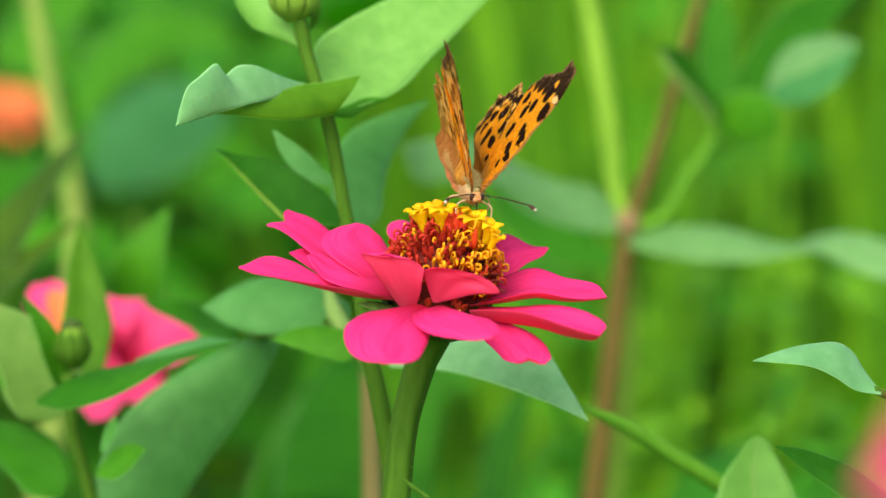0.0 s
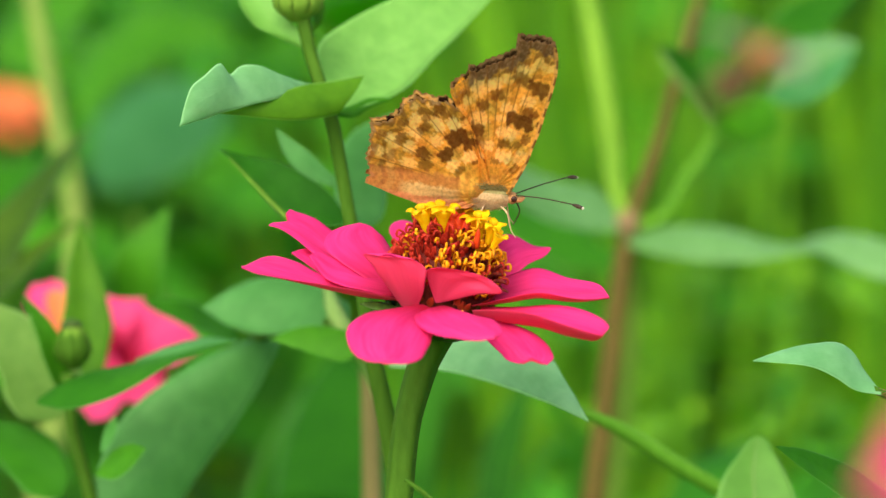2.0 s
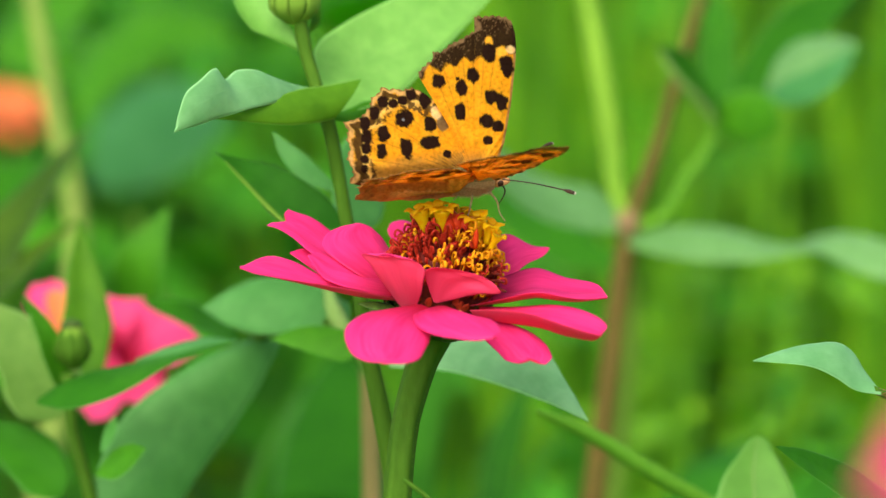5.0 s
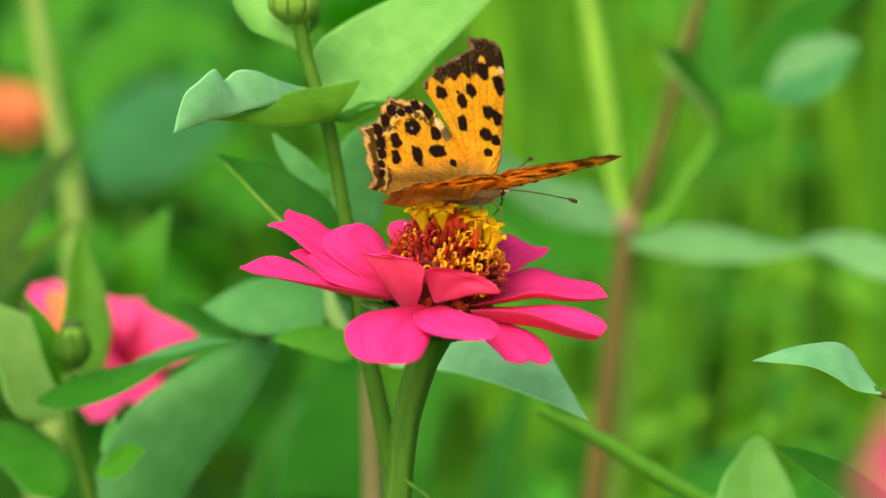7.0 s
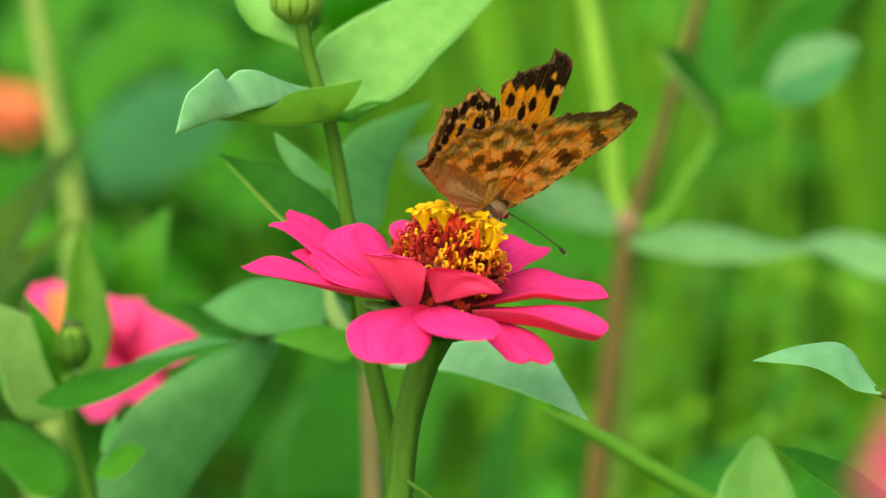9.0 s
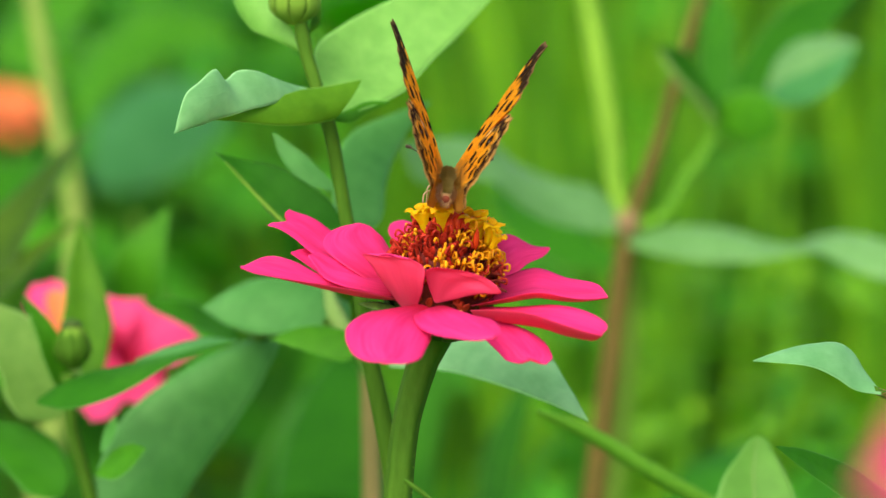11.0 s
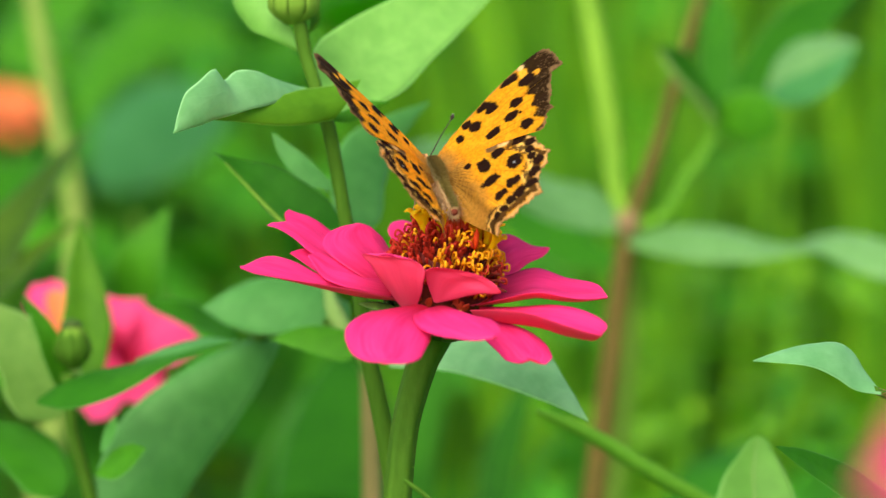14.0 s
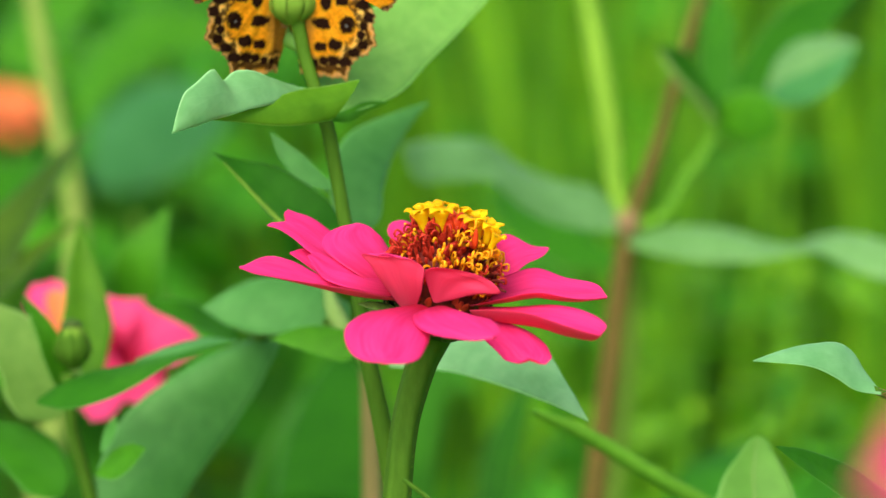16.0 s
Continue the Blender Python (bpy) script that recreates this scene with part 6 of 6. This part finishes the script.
for s in (1, -1):
    body_part("eye", ball(bmesh.new(), mm(0.85 * s, 4.35, -0.7), 0.48 * MM, 0.62 * MM, 0.62 * MM), EYE_DARK, parent=head)
    body_part("palp", tube(bmesh.new(), [mm(0.35 * s, 4.8, -1.1), mm(0.3 * s, 5.6, -1.0), mm(0.25 * s, 6.3, -0.5)], [0.4 * MM, 0.42 * MM, 0.15 * MM], n=8, sides=8), RUST_FUR, parent=head)
    body_part("antenna", tube(bmesh.new(), [mm(0.4 * s, 4.6, -0.1), mm(3.6 * s, 9.4, 0.75), mm(7.0 * s, 14.2, 1.2)], [0.13 * MM, 0.11 * MM, 0.13 * MM], n=16, sides=6), ANTENNA, parent=head)
    body_part("antenna_club", tube(bmesh.new(), [mm(7.0 * s, 14.2, 1.2), mm(7.5 * s, 15.1, 1.1), mm(7.9 * s, 15.9, 0.95)], [0.16 * MM, 0.40 * MM, 0.30 * MM], n=8, sides=8), ANTENNA, parent=head)
    body_part("antenna_tip", ball(bmesh.new(), mm(7.92 * s, 15.95, 0.94), 0.28 * MM, 0.28 * MM, 0.28 * MM, u=8, v=6), CLUB_TIP, parent=head)
    for k, (y0, dx, dy, dz) in enumerate(((1.8, 2.4, 2.6, -5.2), (-0.6, 3.0, -1.6, -5.4))):
        root = mm(0.9 * s, y0, -1.8)
        body_part("leg", tube(bmesh.new(), [root, root + mm(dx * s * 0.9, dy * 0.55, -0.8), root + mm(dx * s * 0.9, dy * 0.9, dz * 0.75), root + mm(dx * s * 1.1, dy * 1.25, dz)], [0.20 * MM, 0.17 * MM, 0.12 * MM, 0.09 * MM], n=16, sides=6), LEG)
body_part("proboscis", tube(bmesh.new(), [mm(0, 4.9, -1.5), mm(0, 5.6, -3.0), mm(0, 5.2, -4.6), mm(0, 4.6, -5.8)], [0.16 * MM, 0.14 * MM, 0.12 * MM, 0.1 * MM], n=14, sides=6), ANTENNA, parent=head)
wings = {}
for s in (1, -1):
    wings["fore", s] = wing("forewing", "fore", s, butterfly, "orange forewing with black spots and a dark hooked tip")
    wings["hind", s] = wing("hindwing", "hind", s, butterfly, "orange hindwing with dark scalloped margin")


def wing_pose(kind, s, lift, sweep):
    """A wing raised by lift degrees from the level and swept forward by sweep degrees."""
    h = 0.15 if kind == "fore" else 0.0
    return pose(0.9 * s * MM, 0, h * MM, 0, -lift * s, 0) @ pose(0, 0, 0, 0, 0, sweep * s)


# seconds, place, forward x, y, z, upward x, y, z, lift of the left wings, of the right wings, sweep of the fore- and hindwings
FLIGHT = (
    (0.0, 0.0053, 0.0023, 0.6308, 0.17, -0.97, -0.15, 0.13, -0.13, 0.98, 65, 72, 6, 7),
    (0.1, 0.0057, -0.0010, 0.6316, 0.25, -0.95, -0.21, 0.37, -0.11, 0.92, 84, 72, 11, -2),
    (0.2, 0.0065, -0.0001, 0.6304, 0.27, -0.95, -0.17, 0.16, -0.13, 0.98, 61, 69, 11, 11),
    (0.3, 0.0070, -0.0027, 0.6310, 0.50, -0.85, -0.19, 0.11, -0.15, 0.98, 43, 54, 11, 9),
    (0.4, 0.0074, -0.0030, 0.6304, 0.56, -0.73, -0.38, 0.20, -0.32, 0.93, 27, 36, 4, 1),
    (0.5, 0.0079, -0.0032, 0.6285, 0.59, -0.70, -0.41, 0.20, -0.37, 0.91, 19, 26, 5, 2),
    (0.6, 0.0077, -0.0028, 0.6299, 0.58, -0.72, -0.39, 0.21, -0.33, 0.92, 28, 35, 4, 1),
    (0.7, 0.0080, -0.0010, 0.6292, 0.64, -0.69, -0.34, 0.24, -0.24, 0.94, 57, 58, 2, -1),
    (0.8, 0.0086, 0.0003, 0.6298, 0.75, -0.56, -0.37, 0.25, -0.27, 0.93, 92, 93, 6, -1),
    (0.9, 0.0086, 0.0006, 0.6302, 0.80, -0.52, -0.29, 0.17, -0.27, 0.95, 98, 99, 4, -3),
    (1.0, 0.0092, 0.0016, 0.6294, 0.84, -0.53, -0.02, -0.09, -0.18, 0.98, 60, 65, 18, 15),
    (1.1, 0.0091, 0.0010, 0.6306, 0.92, -0.35, -0.18, 0.06, -0.33, 0.94, 36, 34, 5, 0),
    (1.2, 0.0092, 0.0009, 0.6302, 0.96, -0.22, -0.18, 0.11, -0.28, 0.95, 30, 31, 8, -3),
    (1.3, 0.0088, 0.0007, 0.6299, 0.97, -0.13, -0.20, 0.17, -0.22, 0.96, 19, 21, 4, -6),
    (1.4, 0.0081, 0.0002, 0.6303, 0.97, -0.13, -0.20, 0.17, -0.25, 0.95, 9, 9, 7, 3),
    (1.5, 0.0076, -0.0019, 0.6311, 0.98, -0.08, -0.18, 0.16, -0.23, 0.96, 18, 17, 11, 10),
    (1.6, 0.0080, 0.0003, 0.6313, 0.97, -0.09, -0.22, 0.20, -0.23, 0.95, 47, 50, 6, 4),
    (1.7, 0.0093, 0.0005, 0.6311, 0.96, 0.09, -0.25, 0.27, -0.21, 0.94, 88, 88, 2, 1),
    (1.8, 0.0089, 0.0005, 0.6307, 0.97, 0.11, -0.22, 0.24, -0.21, 0.95, 88, 88, -0, 2),
    (1.9, 0.0082, 0.0005, 0.6304, 0.99, 0.07, -0.11, 0.13, -0.21, 0.97, 88, 88, -1, 1),
    (2.0, 0.0082, 0.0006, 0.6300, 1.00, 0.03, -0.06, 0.07, -0.23, 0.97, 88, 88, 0, 1),
    (2.1, 0.0081, 0.0007, 0.6301, 1.00, 0.05, -0.04, 0.05, -0.18, 0.98, 41, 46, 3, 4),
    (2.2, 0.0078, 0.0006, 0.6298, 0.98, 0.15, 0.00, 0.06, -0.37, 0.93, 16, 16, 5, 3),
    (2.3, 0.0074, -0.0010, 0.6304, 0.98, 0.17, 0.02, 0.06, -0.45, 0.89, 5, 6, 4, 2),
    (2.4, 0.0073, 0.0010, 0.6295, 0.97, 0.19, -0.14, 0.20, -0.34, 0.92, 22, 22, 2, -1),
    (2.5, 0.0069, 0.0010, 0.6296, 0.98, 0.20, -0.06, 0.14, -0.39, 0.91, 53, 55, 5, 5),
    (2.6, 0.0069, 0.0010, 0.6295, 0.96, 0.22, -0.15, 0.24, -0.42, 0.88, 79, 78, 1, -0),
    (2.7, 0.0064, 0.0009, 0.6293, 0.97, 0.19, -0.17, 0.24, -0.44, 0.86, 75, 74, 1, -4),
    (2.8, 0.0063, 0.0008, 0.6293, 0.97, 0.17, -0.19, 0.24, -0.45, 0.86, 59, 60, 2, -3),
    (2.9, 0.0060, 0.0005, 0.6288, 0.97, 0.15, -0.19, 0.24, -0.49, 0.84, 48, 46, 3, 1),
    (3.0, 0.0067, 0.0003, 0.6292, 0.97, 0.14, -0.20, 0.24, -0.46, 0.85, 47, 45, 2, -1),
    (3.1, 0.0070, 0.0002, 0.6290, 0.96, 0.18, -0.23, 0.29, -0.47, 0.83, 63, 61, 2, -2),
    (3.2, 0.0064, 0.0001, 0.6289, 0.97, 0.15, -0.19, 0.24, -0.46, 0.86, 70, 72, 2, -1),
    (3.3, 0.0065, -0.0001, 0.6288, 0.97, 0.17, -0.19, 0.25, -0.47, 0.85, 68, 67, 3, -0),
    (3.4, 0.0062, -0.0004, 0.6290, 0.97, 0.17, -0.17, 0.23, -0.48, 0.85, 60, 60, 2, -0),
    (3.5, 0.0067, -0.0018, 0.6291, 0.98, 0.17, -0.12, 0.19, -0.48, 0.86, 53, 50, 5, 2),
    (3.6, 0.0059, -0.0007, 0.6292, 0.97, 0.17, -0.16, 0.23, -0.49, 0.84, 49, 49, 2, 0),
    (3.7, 0.0058, -0.0006, 0.6294, 0.97, 0.19, -0.13, 0.20, -0.50, 0.84, 55, 54, 1, -1),
    (3.8, 0.0065, -0.0007, 0.6295, 0.97, 0.20, -0.16, 0.23, -0.47, 0.85, 62, 61, 2, -1),
    (3.9, 0.0067, -0.0010, 0.6291, 0.97, 0.15, -0.18, 0.23, -0.45, 0.86, 71, 71, 5, -3),
    (4.0, 0.0068, -0.0023, 0.6291, 0.99, 0.10, -0.07, 0.10, -0.41, 0.91, 66, 66, 9, 5),
    (4.1, 0.0062, -0.0010, 0.6291, 0.96, 0.21, -0.17, 0.25, -0.49, 0.84, 65, 63, 2, -1),
    (4.2, 0.0060, -0.0008, 0.6295, 0.97, 0.22, -0.11, 0.21, -0.51, 0.83, 58, 57, 1, -0),
    (6.3, 0.0052, 0.0010, 0.6334, 0.82, 0.52, 0.24, -0.00, -0.42, 0.91, 33, 33, -0, -3),
    (6.4, 0.0052, 0.0011, 0.6331, 0.79, 0.56, 0.26, 0.00, -0.42, 0.91, 21, 22, 1, -0),
    (6.5, 0.0054, 0.0007, 0.6323, 0.80, 0.55, 0.25, 0.01, -0.43, 0.90, 12, 9, 1, -1),
    (6.6, 0.0065, 0.0015, 0.6315, 0.84, 0.53, 0.09, 0.14, -0.37, 0.92, 5, 6, -3, -6),
    (6.7, 0.0067, 0.0017, 0.6314, 0.84, 0.53, 0.10, 0.11, -0.36, 0.92, 3, 3, -2, 0),
    (6.8, 0.0070, 0.0018, 0.6312, 0.87, 0.48, 0.08, 0.12, -0.36, 0.93, 5, 6, -4, -1),
    (6.9, 0.0064, 0.0018, 0.6313, 0.85, 0.52, 0.02, 0.20, -0.36, 0.91, 20, 19, -1, -3),
    (7.0, 0.0067, 0.0044, 0.6303, 0.84, 0.55, -0.02, 0.24, -0.34, 0.91, 41, 42, 4, 0),
    (7.1, 0.0073, 0.0014, 0.6303, 0.85, 0.52, -0.05, 0.26, -0.35, 0.90, 57, 57, 1, 2),
    (7.2, 0.0075, 0.0014, 0.6305, 0.85, 0.51, -0.10, 0.31, -0.34, 0.89, 52, 52, -1, 0),
    (7.3, 0.0081, 0.0014, 0.6297, 0.85, 0.52, -0.13, 0.33, -0.32, 0.89, 53, 52, -0, 2),
    (7.4, 0.0081, 0.0013, 0.6297, 0.85, 0.50, -0.14, 0.33, -0.30, 0.90, 55, 56, 0, 2),
    (7.5, 0.0081, 0.0036, 0.6299, 0.85, 0.52, -0.11, 0.29, -0.27, 0.92, 49, 47, 2, 0),
    (7.6, 0.0082, 0.0015, 0.6296, 0.83, 0.54, -0.16, 0.37, -0.30, 0.88, 55, 56, -1, 1),
    (7.7, 0.0082, 0.0016, 0.6293, 0.79, 0.57, -0.23, 0.45, -0.27, 0.85, 68, 67, -1, -0),
    (7.8, 0.0081, 0.0017, 0.6291, 0.75, 0.56, -0.34, 0.53, -0.20, 0.83, 71, 71, -2, 0),
    (8.0, 0.0091, 0.0022, 0.6285, 0.73, 0.61, -0.31, 0.50, -0.17, 0.85, 62, 63, 1, 1),
    (8.2, 0.0083, 0.0017, 0.6285, 0.68, 0.63, -0.38, 0.58, -0.14, 0.80, 67, 68, -4, -2),
    (8.5, 0.0099, 0.0012, 0.6276, 0.47, 0.78, -0.41, 0.75, -0.10, 0.66, 71, 78, -13, -10),
    (8.8, 0.0088, 0.0010, 0.6285, 0.60, 0.71, -0.38, 0.61, -0.10, 0.78, 71, 72, -4, -3),
    (9.0, 0.0090, 0.0008, 0.6284, 0.51, 0.74, -0.44, 0.67, -0.02, 0.74, 69, 78, -10, -9),
    (9.2, 0.0060, 0.0013, 0.6315, 0.70, 0.71, -0.02, 0.25, -0.22, 0.94, 69, 73, -2, -3),
    (11.3, 0.0003, 0.0011, 0.6325, -0.03, 0.99, 0.17, 0.07, -0.17, 0.98, 60, 59, 2, 3),
    (11.5, 0.0000, -0.0008, 0.6327, 0.01, 0.98, 0.19, -0.01, -0.19, 0.98, 54, 50, -3, 0),
    (11.7, 0.0002, 0.0013, 0.6319, 0.04, 0.99, 0.12, 0.09, -0.12, 0.99, 57, 56, 1, 1),
    (11.9, 0.0004, 0.0015, 0.6318, 0.11, 0.99, 0.09, 0.12, -0.11, 0.99, 70, 69, 1, -1),
    (12.0, 0.0005, 0.0016, 0.6319, 0.03, 0.99, 0.11, 0.16, -0.11, 0.98, 62, 61, -1, 4),
    (12.1, 0.0008, 0.0016, 0.6320, 0.04, 1.00, 0.00, 0.17, -0.01, 0.98, 64, 62, 3, 1),
    (12.3, 0.0006, 0.0018, 0.6328, 0.09, 1.00, 0.04, 0.11, -0.05, 0.99, 45, 45, 2, -2),
    (12.5, 0.0007, 0.0025, 0.6317, 0.05, 1.00, 0.01, 0.15, -0.01, 0.99, 69, 66, 3, 0),
    (12.7, 0.0008, 0.0022, 0.6316, 0.06, 0.99, -0.03, 0.12, 0.02, 0.99, 71, 67, 4, 1),
    (13.0, 0.0012, 0.0028, 0.6318, 0.10, 0.99, -0.07, 0.06, 0.06, 1.00, 83, 68, 9, 4),
    (13.2, 0.0010, 0.0022, 0.6317, 0.10, 0.99, -0.08, 0.04, 0.08, 1.00, 79, 66, 5, 3),
    (13.4, 0.0009, 0.0019, 0.6318, 0.10, 0.99, -0.10, 0.00, 0.10, 0.99, 77, 61, 4, 3),
    (13.5, 0.0009, 0.0021, 0.6319, 0.11, 0.99, -0.10, -0.02, 0.10, 0.99, 76, 58, 4, 4),
    (13.6, 0.0010, 0.0016, 0.6317, 0.05, 1.00, -0.02, 0.15, 0.01, 0.99, 60, 60, 2, 0),
    (13.7, 0.0004, 0.0017, 0.6324, -0.02, 0.99, 0.17, 0.15, -0.16, 0.97, 64, 65, -1, 3),
    (13.8, -0.0001, 0.0019, 0.6327, -0.16, 0.94, 0.29, 0.15, -0.27, 0.95, 67, 69, -2, 1),
    (13.9, -0.0000, 0.0021, 0.6336, -0.32, 0.89, 0.32, 0.13, -0.30, 0.95, 57, 57, 0, 2),
    (14.0, -0.0014, 0.0012, 0.6337, -0.28, 0.83, 0.48, 0.14, -0.46, 0.88, 42, 40, 5, 7),
    (14.2, -0.0034, 0.0024, 0.6341, -0.46, 0.82, 0.33, 0.09, -0.33, 0.94, 57, 58, -10, 5),
    (14.4, -0.0050, 0.0025, 0.6329, -0.59, 0.75, 0.30, 0.07, -0.32, 0.94, 70, 70, -2, 1),
    (14.5, -0.0056, 0.0006, 0.6327, -0.68, 0.72, 0.13, -0.06, -0.23, 0.97, 51, 50, -3, -8),
    (14.6, -0.0066, 0.0027, 0.6323, -0.69, 0.70, 0.18, -0.05, -0.30, 0.95, 36, 37, -5, -1),
    (14.8, -0.0072, 0.0028, 0.6319, -0.69, 0.70, 0.19, -0.05, -0.30, 0.95, 32, 32, -4, -0),
    (15.0, -0.0073, 0.0052, 0.6309, -0.71, 0.67, 0.21, -0.04, -0.34, 0.94, 69, 69, 3, 3),
    (15.1, -0.0078, 0.0029, 0.6311, -0.77, 0.59, 0.24, -0.01, -0.38, 0.92, 60, 60, -0, 1),
    (15.2, -0.0071, 0.0005, 0.6307, -0.86, 0.39, 0.33, 0.10, -0.51, 0.86, 47, 47, -4, -2),
    (15.3, -0.0076, -0.0022, 0.6288, -0.81, 0.42, 0.41, 0.11, -0.57, 0.81, 58, 64, -9, -3),
    (15.4, -0.0063, -0.0047, 0.6289, -0.94, 0.28, 0.17, 0.05, -0.41, 0.91, 60, 59, -5, 2),
    (15.5, -0.0062, -0.0091, 0.6286, -0.98, 0.21, 0.01, -0.06, -0.36, 0.93, 50, 49, -4, -3),
    (15.6, -0.0064, -0.0128, 0.6292, -0.98, 0.17, 0.12, 0.06, -0.32, 0.95, 31, 34, 1, 2),
    (15.7, -0.0060, -0.0104, 0.6300, -0.95, 0.18, 0.25, 0.18, -0.35, 0.92, 20, 20, 1, 3),
    (15.8, -0.0056, -0.0091, 0.6303, -0.94, 0.18, 0.29, 0.22, -0.34, 0.92, 25, 27, -2, 2),
    (15.9, -0.0066, 0.0117, 0.6299, -0.75, 0.65, 0.08, 0.09, -0.02, 1.00, 100, 99, -0, 0),
    (16.0, -0.0282, 0.0345, 0.6704, 0.05, -0.08, 1.00, 0.07, -0.99, -0.09, 29, 29, 0, -1),
)


# a bee that darts past close to the lens: seconds, place, heading
bee = tagged(new("bee"), "small furry tan and brown bee in flight", "insect")
bee.empty_display_size = 0.003
BEE_TAN = grain_material("tan bee fur", (0.30, 0.12, 0.03), (0.52, 0.24, 0.07), 0.8, 2500)
BEE_DARK = grain_material("brown banded abdomen", (0.05, 0.025, 0.01), (0.14, 0.07, 0.03), 0.6, 1500)
BEE_WING = grain_material("clear smoky wing", (0.35, 0.36, 0.28), (0.5, 0.5, 0.4), 0.3, 900, 0.7)
put("thorax", ball(bmesh.new(), mm(0, 1.6, 0.3), 1.9 * MM, 2.1 * MM, 1.9 * MM), BEE_TAN, bee, "furry orange-tan thorax")
put("head", ball(bmesh.new(), mm(0, 4.0, -0.1), 1.3 * MM, 0.9 * MM, 1.2 * MM), BEE_DARK, bee)
bm = tube(bmesh.new(), [mm(0, y, z) for y, z in ((0.2, 0.1), (-2.0, -0.2), (-4.4, -0.9), (-6.0, -1.6))], [r * MM for r in (1.2, 1.9, 1.6, 0.2)], n=18, sides=14)
put("abdomen", bm, BEE_DARK, bee, "dark brown abdomen")
for s in (1, -1):
    bm = blade(bmesh.new(), (mm(1.0 * s, 1.6, 1.6), mm(4.2 * s, 0.6, 2.0), mm(8.0 * s, -1.2, 2.2)), 3.0 * MM, (0, 0.2, 1), nu=10, nv=4, thick=0.00004)
    put("wing", bm, BEE_WING, bee)
PASSING = ((0.0, (0.0907, -0.2036, 0.6807), 20), (1.5, (0.0811, -0.2008, 0.6785), 20), (1.8, (0.0629, -0.1997, 0.6721), 40), (1.9, (0.0484, -0.2002, 0.6689), 60), (2.0, (0.0297, -0.2006, 0.6656), -50), (2.1, (0.0200, -0.2008, 0.6641), -75), (2.2, (0.0335, -0.2079, 0.6498), -110), (2.3, (0.0505, -0.2144, 0.6397), -120), (2.5, (0.0732, -0.2152, 0.6336), -80),
           (4.0, (0.0907, -0.2084, 0.6461), -40), (16.0, (0.0960, -0.2069, 0.6566), 0))


def motions():
    rows, lifts = [], {1: [], -1: []}
    for t, x, y, z, fx, fy, fz, ux, uy, uz, left, right, fore, hind in FLIGHT:
        f = Vector((fx, fy, fz)).normalized()
        u = Vector((ux, uy, uz))
        r = f.cross(u).normalized()
        u = r.cross(f)
        rows.append((t, Matrix.Translation((x, y, z)) @ Matrix((r, f, u)).transposed().to_4x4()))
        lifts[-1].append((t, left, fore, hind))
        lifts[1].append((t, right, fore, hind))
    walk(butterfly, rows)
    walk(bee, [(t, Matrix.Translation(p) @ pose(0, 0, 0, 20, 15, a)) for t, p, a in PASSING])
    # stalks stir a little in the air: seconds, sideways lean of the tops in tenths of a millimetre
    for plant, sway in ((zinnia, ((0, -2.0), (0.5, 0), (1.0, -1), (1.5, -0.5), (2.0, 2.5), (2.5, 2), (3.0, 0), (6.5, -0.5), (8.0, 0), (8.8, 2.3), (11.5, 0.3), (14.0, 0), (15.0, -1), (16.0, -1))),
                        (tall, ((0, -4.0), (0.5, -3), (1.0, 0), (1.5, 2), (2.0, 3), (2.5, 3), (3.0, 0), (4.0, 0), (6.5, -1), (8.0, 0), (9.0, 3), (11.5, 0), (14.0, -1), (16.0, -3))),
                        (thin, ((0, 101), (0.5, 46), (1.0, 13), (1.5, 22), (2.0, 79), (2.2, 79), (2.5, 28), (3.0, 4), (4.0, 2), (6.5, 0), (8.8, 10), (11.5, 0), (14.0, 0), (16.0, -8)))):
        foot = plant.matrix_basis.translation.copy()
        lean = {0: -0.62, 0.5: -0.52, 1.0: -0.22, 1.5: -0.40, 2.0: -0.60, 2.5: -0.42, 3.0: -0.20, 4.0: -0.15} if plant is tall else {}
        walk(plant, [(t, Matrix.Translation(foot) @ pose(0, 0, 0, lean.get(t, 0.0), d * 0.0092, 0)) for t, d in sway])
    for (kind, s), ob in wings.items():
        walk(ob, [(t, wing_pose(kind, s, a, fore if kind == "fore" else hind)) for t, a, fore, hind in lifts[s]])


motions()
